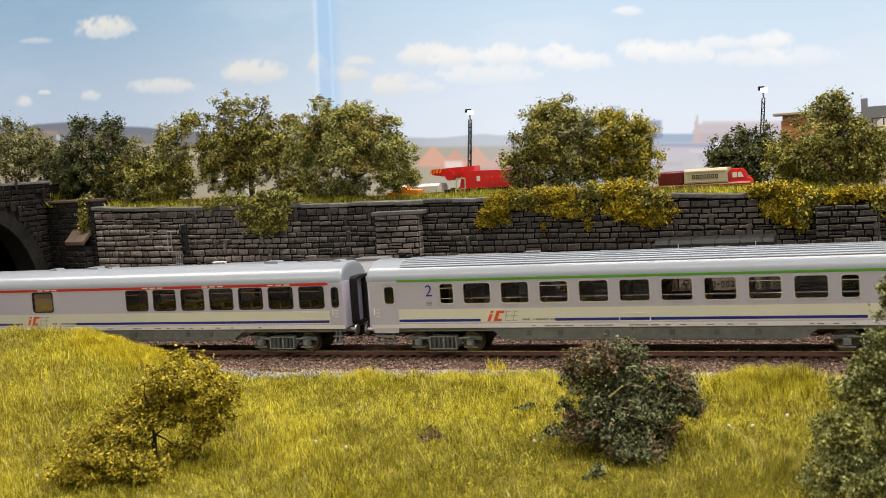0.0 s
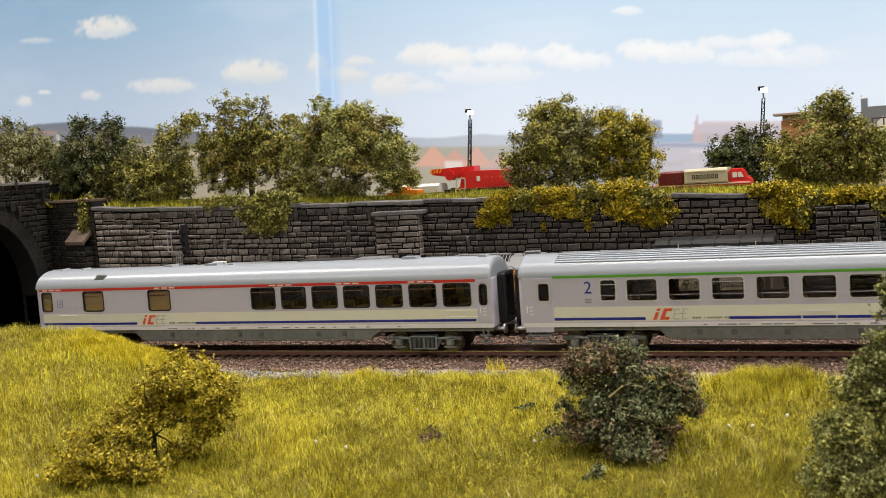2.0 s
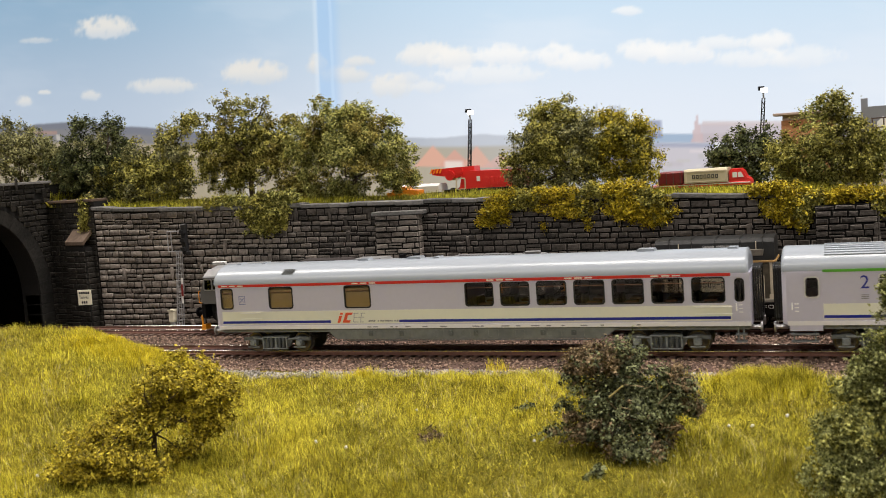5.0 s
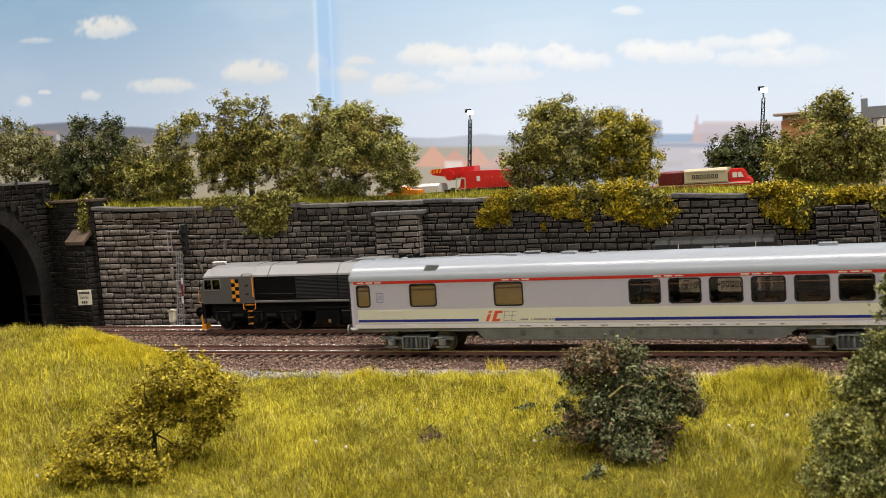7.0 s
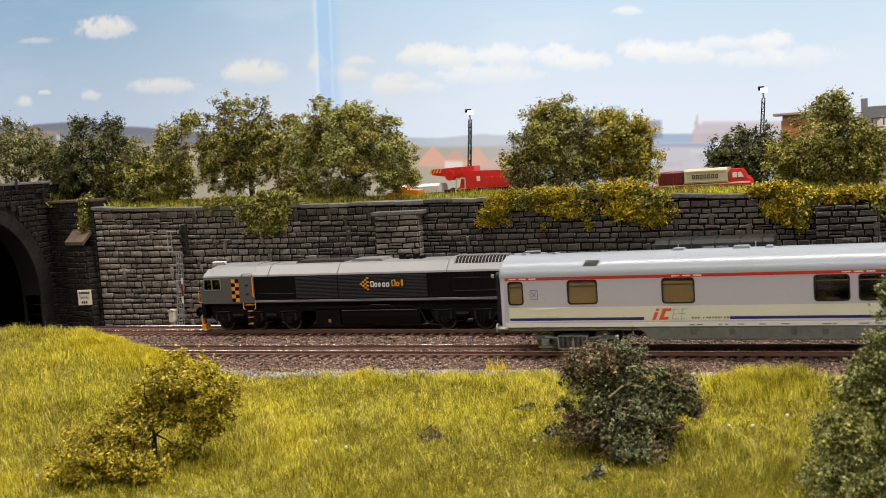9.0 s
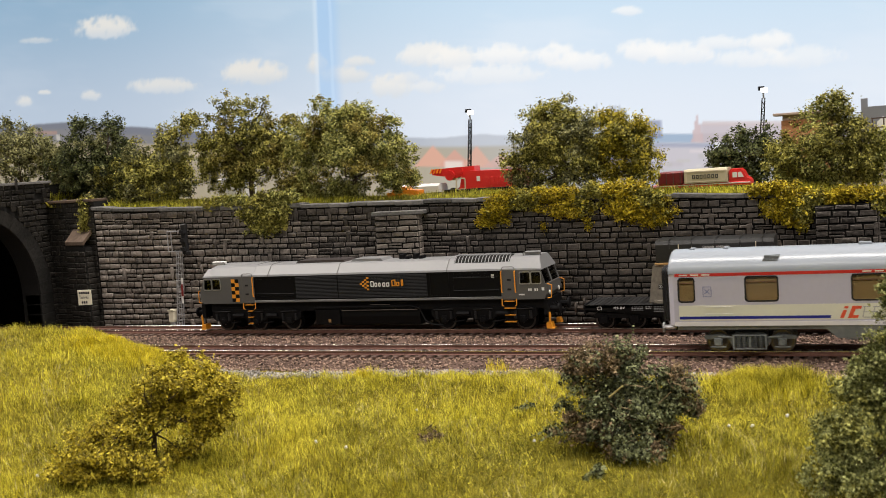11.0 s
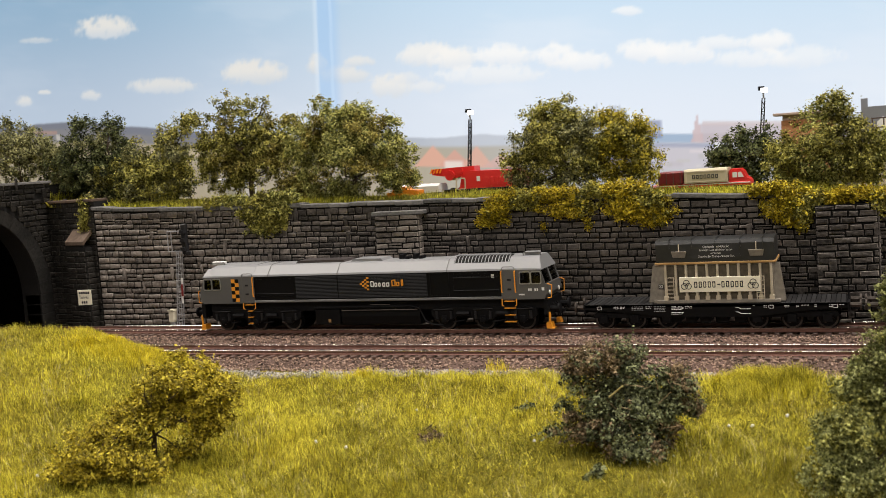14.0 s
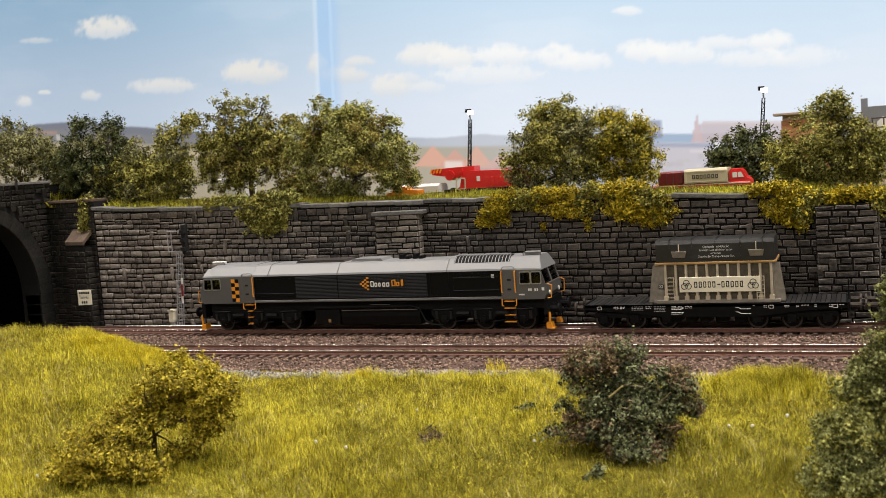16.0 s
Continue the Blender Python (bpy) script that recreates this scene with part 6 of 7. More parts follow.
ROW = "trees on the wall"
plant("tree", "grey-green small-leaved tree above the tunnel", "tree", (-338, 70, 99), [(1, 0, 32, 27.5, 23.4, 25.4), (24, 0, 28, 14.7, 12.5, 19.9), (-31, 0, 36, 21.4, 18.2, 24.1), (-10, 0, 54, 4.2, 3.6, 7.4)], ["leaf_grey"], 150, 6500, 1.05, 1, group=ROW)
plant("tree", "dark green leafy tree on the wall top", "tree", (-246, 62, 84), [(-12, 0, 39, 30.3, 25.8, 27.8), (11, 0, 58, 11.0, 9.3, 10.0), (-23, 0, 63, 7.1, 6.0, 7.1), (-36, 0, 25, 17.9, 15.2, 19.5), (-2, 0, 15, 25.2, 17.8, 13.1), (19, 0, 31, 12.5, 10.6, 20.0)], ["leaf_dark", "leaf_grey"], 190, 9000, 1.05, 2, group=ROW)
plant("tree", "yellowish olive bushy tree on the wall top", "tree", (-206, 58, 83), [(-37, 0, 19, 13.0, 11.1, 14.0), (7, 0, 24, 30.4, 25.8, 22.6), (23, 0, 46, 12.6, 10.7, 13.6), (-13, 0, 31, 14.8, 12.6, 14.8), (34, 0, 18, 8.7, 7.4, 14.5), (38, 0, 56, 6.7, 5.7, 8.7), (25, 0, 31, 14.6, 12.4, 19.4), (-5, 0, 12, 34.6, 16.1, 11.9)], ["leaf_olive", "leaf_grey"], 150, 8000, 1.05, 3, group=ROW)
plant("tree", "brownish green loose tree on the wall top", "tree", (-132, 82, 80), [(-21, 0, 38, 22.7, 19.3, 29.6), (-14, 0, 69, 16.6, 14.2, 13.7), (-48, 0, 63, 10.0, 8.1, 6.0), (12, 0, 72, 11.6, 5.9, 4.4), (22, 0, 40, 22.2, 18.9, 22.2), (33, 0, 57, 13.4, 8.5, 6.2), (-13, 0, 18, 20.7, 14.7, 10.8), (3, 0, 49, 21.4, 18.2, 19.5), (-4, 0, 28, 22.5, 19.1, 19.6), (15, 0, 36, 19.4, 16.5, 18.4), (-38, 0, 35, 9.9, 8.5, 19.9)], ["leaf_olive", "leaf_brown"], 240, 12000, 1.05, 4, group=ROW)
plant("tree", "broad olive green tree leaning over the wall", "tree", (-36, 58, 78), [(-5, 0, 36, 40.8, 34.7, 30.8), (31, 0, 25, 19.6, 16.6, 21.4), (-37, 0, 37, 16.6, 14.1, 20.3), (-15, 0, 6, 25.1, 14.9, 11.0), (-3, 0, 59, 22.6, 12.3, 9.0), (30, 0, 52, 8.0, 4.8, 3.6), (36, 0, 12, 11.6, 9.7, 7.1), (-5, 0, 45, 31.7, 26.9, 22.6)], ["leaf_fresh", "leaf_brown"], 330, 18000, 1.0, 5, group=ROW)
plant("tree", "dense olive green tree on the wall top", "tree", (113, 54, 74), [(-4, 0, 33, 24.9, 21.2, 23.3), (-6, 0, 51, 15.8, 12.4, 9.1), (8, 0, 61, 3.3, 2.8, 2.9), (4, 0, 57, 4.1, 3.5, 3.3), (-29, 0, 20, 13.5, 11.5, 15.2), (-8, 0, 12, 28.4, 13.6, 10.0), (13, 0, 26, 11.5, 9.8, 19.0), (-15, 0, 35, 18.4, 15.6, 18.4), (6, 0, 42, 16.5, 14.0, 14.0)], ["leaf_olive", "leaf_grey"], 220, 12500, 0.95, 6, group=ROW)
plant("tree", "yellow-green tree standing behind another tree", "tree", (151, 68, 74), [(-5, 0, 30, 19.9, 17.0, 19.1), (8, 0, 20, 13.2, 11.2, 19.0), (-10, 0, 46, 10.8, 7.9, 5.8), (11, 0, 39, 8.2, 7.0, 6.6), (2, 0, 9, 18.7, 10.2, 7.5), (-15, 0, 23, 16.7, 14.2, 18.8), (0, 0, 38, 18.2, 15.5, 11.6)], ["leaf_yellow", "leaf_olive"], 150, 7500, 0.95, 7, group=ROW)
plant("tree", "small blue-green tree far behind the wall", "tree", (211, 160, 66), [(-1, 0, 24, 22.7, 19.3, 20.0), (-13, 0, 23, 11.9, 10.1, 15.6), (14, 0, 29, 11.7, 10.0, 14.4), (-1, 0, 11, 22.8, 12.4, 9.1)], ["leaf_dark"], 120, 5000, 1.1, 8, group=ROW)
plant("tree", "tall light green loose tree on the wall top", "tree", (270, 66, 68), [(-5, 0, 25, 25.5, 21.7, 19.3), (2, 0, 49, 11.5, 9.8, 10.0), (18, 0, 19, 16.0, 13.6, 16.8), (-26, 0, 18, 12.5, 10.7, 14.9), (-3, 0, 8, 34.9, 8.4, 6.2), (11, 0, 37, 11.5, 9.8, 9.2), (28, 0, 23, 9.5, 8.1, 13.3)], ["leaf_olive", "leaf_fresh"], 220, 12000, 0.95, 9, group=ROW)
plant("shrub", "dark green hedge-like shrub behind the trees", "shrub", (-268, 76, 85), [(0, 0, 18, 34, 14, 20), (44, 0, 18, 34, 12, 20), (-34, 0, 26, 20, 12, 20), (70, 4, 14, 20, 10, 14)], ["leaf_dark", "leaf_olive"], 190, 8000, 1.15, 20)
plant("shrub", "low brown twiggy shrub between the trees", "shrub", (-88, 72, 78), [(0, 0, 12, 16, 10, 12)], ["leaf_brown"], 50, 1800, 1.1, 10)

IVY = "plants hanging over the wall"
plant("ivy", "olive green creeper hanging over the wall", "creeper", (-90, 24, 64), [(3, 0, 9, 21.4, 4.5, 13.4), (-28, 1, 19, 20.4, 4.5, 3.6), (12, 1, 20, 17.7, 4.5, 5.3), (1, 0, 2, 13.4, 4.5, 7.2), (-41, 1, 16, 9.1, 2.5, 1.8)], ["leaf_olive", "leaf_fresh"], 140, 5200, 0.95, 11, 1.7, False, IVY)
plant("ivy", "mustard yellow creeper hanging over the wall", "creeper", (122, 23, 60), [(-44, 0, 8, 11.4, 4.5, 9.8), (-52, 1, 1, 6.5, 4.5, 3.7), (-12, 1, 16, 36.7, 4.5, 4.8), (-27, 1, 13, 19.3, 4.5, 5.6), (1, 1, 7, 20.6, 4.5, 5.5), (43, 0, 7, 22.4, 4.5, 10.1), (52, 1, 0, 10.0, 4.5, 5.0), (12, 1, -2, 1.6, 1.5, 3.5), (-15, 1, -3, 1.5, 1.5, 3.6), (29, 1, 17, 21.4, 4.5, 5.5)], ["leaf_gold", "leaf_olive"], 300, 11500, 0.9, 12, 1.6, False, IVY)
plant("ivy", "yellow creeper hanging beside the pier", "creeper", (254, 22, 56), [(-15, 1, 17, 14.0, 4.5, 3.7), (-3, 0, 8, 14.6, 4.5, 9.5), (-8, 1, 1, 6.6, 4.5, 5.1), (1, 1, -2, 4.4, 3.7, 5.8), (26, 1, 12, 25.1, 4.4, 3.2), (17, 1, 9, 11.6, 3.4, 2.5), (41, 0, 6, 5.0, 4.2, 6.4), (-18, 1, 6, 1.8, 1.6, 4.4)], ["leaf_gold", "leaf_olive"], 190, 6800, 0.9, 13, 1.5, False, IVY)
plant("ivy", "dry tuft growing in the corner of the wall", "creeper", (-236, 30, 74), [(-7, 0, 2, 5.3, 4.5, 15.6), (-3, 0, 13, 4.4, 3.7, 4.8)], ["leaf_olive"], 40, 1600, 1.0, 14, 1.5, False, IVY)

plant("bush", "mustard yellow-green bush on the embankment", "bush", (0, -226, -17), [(19, 0, 34, 16.1, 13.6, 10.0), (34, 0, 27, 12.7, 10.8, 12.1), (6, 0, 24, 14.1, 12.0, 10.1), (28, 0, 15, 12.7, 9.0, 6.7), (-1, -36, 12, 17.4, 14.8, 11.6), (-6, -42, 6, 11.0, 9.3, 7.8), (-2, -14, 16, 10.5, 8.9, 9.9), (16, -32, 4, 14.7, 9.3, 6.8), (21, -6, 6, 9.4, 6.0, 4.4), (11, 0, 27, 16.8, 14.3, 12.3), (-1, -8, 20, 11.2, 9.5, 9.5), (0, -26, 12, 16.1, 13.7, 11.8), (25, 0, 27, 16.6, 14.1, 12.2)], ["leaf_bush"], 260, 12500, 0.8, 15, 1.7, True, "bushes on the embankment", 0)
scrub = plant("bush", "blackish green scrubby bush with dry twigs", "bush", (196, -190, -15), [(-7, 0, 31, 15.0, 12.8, 11.4), (4, 0, 33, 10.3, 8.7, 9.2), (-17, 0, 30, 5.8, 4.9, 8.4), (4, -4, 12, 17.9, 15.2, 12.8), (8, -16, 4, 11.4, 8.8, 6.4), (-17, -8, 7, 10.8, 4.6, 3.4), (-20, -4, 14, 5.2, 4.4, 4.2), (24, 0, 21, 9.6, 8.2, 10.6), (12, 0, 20, 10.7, 9.1, 11.2), (-3, 0, 20, 15.5, 13.2, 10.4), (15, 0, 10, 9.2, 7.8, 10.2), (-10, -4, 11, 11.9, 10.1, 8.8), (20, 0, 28, 6.1, 5.2, 4.6), (28, 0, 15, 3.0, 2.6, 6.6)], ["leaf_black", "leaf_dry"], 240, 12500, 0.8, 16, 1.7, True, "bushes on the embankment", 0)
plant("bush", "tall soft light green bush at the layout's edge", "bush", (294, -214, -18), [(0, 0, 65, 4.8, 4.1, 8.8), (-5, 0, 58, 2.6, 2.3, 2.6), (-2, 0, 46, 8.4, 7.1, 8.4), (-11, 0, 33, 11.2, 9.5, 9.4), (-2, 0, 23, 15.5, 13.2, 17.7), (-15, -6, 18, 12.0, 10.2, 11.1), (-17, -12, 5, 12.3, 10.4, 9.9), (-2, -8, 4, 17.4, 14.8, 13.1), (-14, 0, 40, 4.0, 2.7, 2.0)], ["leaf_soft", "leaf_fresh"], 260, 15000, 0.7, 17, 1.6, True, "bushes on the embankment", 0)
TWIGS = random.Random(61)
for k in range(26):
    bm_ = bmesh.new()
    a_ = Vector((TWIGS.uniform(-14, 26), TWIGS.uniform(-12, -4), TWIGS.uniform(8, 34)))
    rod(bm_, tuple(a_), tuple(a_ + Vector((TWIGS.gauss(0, 4), TWIGS.gauss(-2, 1.5), TWIGS.gauss(1.5, 2.6)))), 0.16, 0.08, 5)
    part("twig", bm_, M["twig"], scrub, "pale dry twig")
bm_ = bmesh.new()
rod(bm_, (-1.0, -15.0, 23.0), (4.6, -15.5, 27.7), 0.45, 0.3, 6)
part("straw_stalk", bm_, M["straw"], scrub, "pale straw stalk caught in the leaves")
plant("weed", "tiny dark weed lying in the grass", "weed", (145, -152, -13.0), [(0, 0, 1.5, 4, 2.5, 2)], ["leaf_black"], 12, 120, 0.9, 18, 0.8, False)
plant("weed", "small heap of brown leaf litter in the grass", "leaf litter", (114, -190, -15.5), [(-3, 5, 1.6, 4, 2.5, 1.6), (3, -2, 1.4, 4.5, 3, 1.6), (1, -7, 1.2, 3, 2, 1.4)], ["leaf_dry"], 30, 420, 0.9, 19, 1.0, False)
plant("weed", "tiny dark sprig standing in the front of the grass", "weed", (194, -224, -18), [(0, 0, 2.5, 2.5, 2, 3), (-3, 0, 0.5, 2, 2, 1)], ["leaf_black"], 12, 130, 0.8, 22, 0.8, False)


def blades(name, label, n, x0, x1, y0, y1, height, keep, length, width, material, seed, lean=1.05):
    """Grass fibres: tapering upright slips, bent a little."""
    r = np.random.RandomState(seed)
    x, y = r.uniform(x0, x1, n), r.uniform(y0, y1, n)
    ok = keep(x, y, r)
    x, y = x[ok], y[ok]
    n = len(x)
    p = np.stack([x, y, height(x, y) - 0.3], -1)
    flow = 1.6 * np.sin(x * 0.05 + 1.3 * np.sin(y * 0.06)) + 0.8 * np.sin(y * 0.09)
    tuft = 2.6 * np.sin(x * 0.31 + 1.7 * np.sin(y * 0.23)) + 2.2 * np.sin(y * 0.37 + 1.4 * np.sin(x * 0.19 + 2))
    a = flow + tuft + r.normal(0, 1.0, n)
    tilt = np.abs(r.normal(0, lean, n)) * (0.75 + 0.4 * np.sin(x * 0.033 + y * 0.045) + 0.3 * np.sin(x * 0.21 + 2 * np.sin(y * 0.17)))
    d = np.stack([np.cos(a) * np.sin(tilt), np.sin(a) * np.sin(tilt), np.cos(tilt)], -1)
    ln = (length * r.uniform(0.55, 1.2, n) * (1 + 0.25 * np.sin(x * 0.06 + 2) * np.sin(y * 0.07) + 0.22 * np.sin(x * 0.27 + 1) * np.sin(y * 0.24 + 2)))[:, None]
    side = np.stack([np.cos(a + 1.57 + r.normal(0, .6, n)), np.sin(a + 1.57), np.zeros(n)], -1) * (width * r.uniform(0.7, 1.2, n))[:, None]
    bow = np.stack([np.cos(a + r.normal(0, .8, n)), np.sin(a + r.normal(0, .8, n)), -0.35 * np.ones(n)], -1) * ln
    m = p + d * ln * 0.55 + bow * 0.05
    tip = p + d * ln + bow * r.uniform(0.05, 0.5, n)[:, None]
    v = np.stack([p - side, p + side, m + side * 0.85, m - side * 0.85, tip], 1).reshape(-1, 3)
    i = np.arange(n)[:, None] * 5
    f = np.concatenate([i + np.array([[0, 1, 2]]), i + np.array([[0, 2, 3]]), i + np.array([[3, 2, 4]])])
    return tagged(soup(name, v, f, M[material]), label, "grass", kind="stuff")


def patchy(x, y):
    return np.sin(x * 0.043 + 1.1) * np.sin(y * 0.051 + 0.4) + 0.6 * np.sin(x * 0.09 + y * 0.07)


def lawn_edge(x):
    """Where the grass ends and the gravel begins."""
    return np.interp(x, [-300, -75, -20, 82, 130, 228, 290, 400], [-101, -105, -113, -101, -97, -101, -105, -105]) + 1.6 * np.sin(x * 0.16) + 1.2 * np.sin(x * 0.37)


def in_view(x, y):
    """The stretch of lawn that lies before the tracks, out to the front edge."""
    return (y < lawn_edge(x)) & (x > -215 + (y + 95) * -0.95 - 25) & (x < 318) & (y > -300 + 0.19 * (x + 48))


def worn(x, y):
    """How thin the bright fibres stand on the shaded mossy ground round the dark bush."""
    return smooth_step(-165, -205, y) * smooth_step(105, 185, x)


def tall(x, y):
    """Strips along the gravel and on the mound where the fibres stand longer and more upright."""
    strip = np.exp(-((x - 246) / 17) ** 2) * smooth_step(-132, -108, y)
    return np.maximum(strip, 0.7 * np.exp(-((x + 95) / 36) ** 2) * smooth_step(-140, -112, y))


blades("grass", "short yellow-green static grass of the embankment", 330000, -260, 320, -312, -88, lawn_height, lambda x, y, r: in_view(x, y) & (patchy(x, y) + r.normal(0, 0.5, len(x)) > -1.45) & (r.rand(len(x)) > 0.8 * worn(x, y)), 4.4, 0.075, "grass", 41, 1.15)
blades("grass_green_patch", "greener patches of the short grass", 150000, -260, 320, -312, -88, lawn_height, lambda x, y, r: in_view(x, y) & (patchy(x + 40, y - 30) + r.normal(0, 0.4, len(x)) > 0.2) & (r.rand(len(x)) > 0.6 * worn(x, y)), 4.2, 0.075, "grass_green", 42, 1.1)
blades("grass_golden_patch", "golden longer grass on the mound and edges", 200000, -260, 320, -180, -88, lawn_height, lambda x, y, r: in_view(x, y) & ((np.hypot(x + 95, (y + 118) * 1.3) < 34 + r.normal(0, 5, len(x))) | ((y > lawn_edge(x) - 14) & (patchy(x * 0.7, y) > 1.1))), 4.6, 0.085, "grass_gold", 43, 0.4)
blades("grass_deep_green", "deeper green grass towards the front of the embankment", 130000, -60, 320, -312, -125, lawn_height, lambda x, y, r: in_view(x, y) & (patchy(x * 0.8 - 25, y + 60) + 0.012 * (-150 - y) + 0.006 * (x - 120) + 0.6 * worn(x, y) + r.normal(0, 0.45, len(x)) > 0.3), 4.0, 0.08, "grass_deep", 47, 1.0)
blades("grass_tall", "taller upright grass in strips beside the gravel", 60000, 205, 290, -134, -96, lambda x, y: lawn_height(x, y) + 0.8 * tall(x, y), lambda x, y, r: in_view(x, y) & (tall(x, y) > r.rand(len(x))), 6.2, 0.085, "grass", 50, 0.4)
blades("straw", "pale dry fibres lying in the grass", 26000, -220, 320, -312, -98, lawn_height, lambda x, y, r: in_view(x, y) & (patchy(x * 1.3, y * 1.2 + 20) > 0.0) & (r.rand(len(x)) > 0.5 * worn(x, y)), 5.6, 0.08, "straw", 48, 1.25)
blades("grass_tuft", "golden tuft of longer grass beside the gravel", 700, 100, 124, -98, -88, lambda x, y: np.maximum(lawn_height(x, y), -8.0), lambda x, y, r: np.hypot((x - 112) / 8, (y + 93) / 4) < r.rand(len(x)), 8.0, 0.12, "grass_gold", 49, 0.35)
blades("grass_wall_top", "olive grass along the top of the wall", 30000, -300, 330, 33, 150, upper_height, lambda x, y, r: r.rand(len(x)) > (y - 33) / 170, 5.2, 0.2, "grass_deep", 44, 0.4)
blades("grass_wall_edge", "yellowish grass along the top of the wall", 16000, -232, 330, 33, 62, upper_height, lambda x, y, r: patchy(x, y * 2) > -0.3, 6.0, 0.2, "grass_green", 45, 0.5)
blades("grass_portal_top", "olive grass tuft on the portal's shoulder", 1500, -300, -283, 40, 92, lambda x, y: 89.5 + 0 * x, lambda x, y, r: r.rand(len(x)) > 0.1, 9.0, 0.2, "grass_green", 46, 0.4)


def pebbles(name, label, n, area, height, size, material, seed, keep):
    r = np.random.RandomState(seed)
    x, y = r.uniform(area[0], area[1], n), r.uniform(area[2], area[3], n)
    ok = keep(x, y, r)
    x, y = x[ok], y[ok]
    n = len(x)
    base = np.array([(1, 0, 0), (0, 1, 0), (-1, 0, 0), (0, -1, 0), (0, 0, 1), (0, 0, -1)], float)
    s = (size * r.uniform(0.55, 1.35, n))[:, None, None] * r.uniform(0.6, 1.25, (n, 6, 1))
    ang = r.uniform(0, math.tau, n)
    c, q = np.cos(ang), np.sin(ang)
    tilt = r.uniform(-0.7, 0.7, n)
    ct, st = np.cos(tilt), np.sin(tilt)
    b = np.tile(base, (n, 1, 1)) * s * np.array([1.15, 0.95, 0.75])
    yx = b[..., 1] * ct[:, None] - b[..., 2] * st[:, None]
    zx = b[..., 1] * st[:, None] + b[..., 2] * ct[:, None]
    v = np.stack([b[..., 0] * c[:, None] - yx * q[:, None] + x[:, None], b[..., 0] * q[:, None] + yx * c[:, None] + y[:, None], zx + (height(x, y) + r.uniform(-0.1, 0.5, n))[:, None]], -1).reshape(-1, 3)
    t = np.array([(0, 1, 4), (1, 2, 4), (2, 3, 4), (3, 0, 4), (1, 0, 5), (2, 1, 5), (3, 2, 5), (0, 3, 5)])
    f = (np.arange(n)[:, None, None] * 6 + t[None]).reshape(-1, 3)
    return tagged(soup(name, v, f, M[material]), label, "gravel", kind="stuff")


def off_rails(x, y):
    ny = NEAR + x * math.tan(radians(TURN))
    d = np.minimum(np.abs(y), np.abs(y - ny))
    return (np.abs(d - 8.6) > 1.5)


pebbles("ballast", "reddish brown track ballast stones", 66000, (-250, 330, -99, 24), lambda x, y: np.where(y < -92, np.maximum(bed_height(x, y), lawn_height(x, y)), bed_height(x, y)), 0.76, "ballast", 51, lambda x, y, r: off_rails(x, y) & (x > -250 + (y - 20) * -0.6) )
pebbles("gravel_strip", "pale grey gravel along the foot of the ballast", 16000, (-120, 330, -118, -88), lambda x, y: np.where(y < -92, np.maximum(bed_height(x, y), lawn_height(x, y)), bed_height(x, y)) + 0.2, 0.62, "gravel", 52, lambda x, y, r: (y > lawn_edge(x) - 3) & (y < lawn_edge(x) + 10.0 + r.normal(0, 1.2, len(x))))


# ---- things on the upper level ----
M["model_red"] = paint("model_red", (0.60, 0.022, 0.02), 0.35)
M["model_dark_red"] = paint("dark_red_tarpaulin", (0.16, 0.01, 0.012), 0.5)
M["model_white"] = paint("model_white", (0.68, 0.68, 0.66), 0.4)
M["model_tan"] = paint("canvas_tan", (0.50, 0.45, 0.31), 0.6)
M["model_roof"] = paint("slate_grey_roof", (0.17, 0.18, 0.2), 0.6)
M["model_house"] = paint("cream_house_wall", (0.55, 0.50, 0.42), 0.7)
M["model_brown"] = paint("brown_timber", (0.06, 0.035, 0.025), 0.7)
M["model_orange"] = paint("orange_plastic", (0.85, 0.28, 0.02), 0.4)
M["lamp_glow"] = glow("lit_lamp_glass", (1.0, 0.98, 0.92), 1.6)


def floor_z(x, y):
    return float(upper_height(x, y))


def wheel_pair(t, xs, r, y):
    for x in xs:
        for s in (-1, 1):
            b = bmesh.new()
            rod(b, (x, s * y, r), (x, s * (y - 2.2), r), r, r, 14)
            part("wheel", b, M["rubber"], t, "black wheel")


def crumbs():
    """Pale crumbs that lie loose between the fibres."""
    rng = random.Random(71)
    for x, y in ((-24, -269), (234, -169), (255, -150), (161, -194), (95, -159), (70, -209), (87, -215), (243, -168)):
        b = bmesh.new()
        bmesh.ops.create_icosphere(b, subdivisions=1, radius=0.8)
        for v in b.verts:
            v.co = Vector((v.co.x * rng.uniform(0.6, 1.3), v.co.y * rng.uniform(0.6, 1.2), v.co.z * rng.uniform(0.7, 1.2)))
        ob = shell("crumb", b, M["model_white"], "tiny pale crumb lying in the grass", "crumb", group="pale crumbs in the grass")
        ob.location = (x * MM, y * MM, (float(lawn_height(x, y)) + 2.2) * MM)


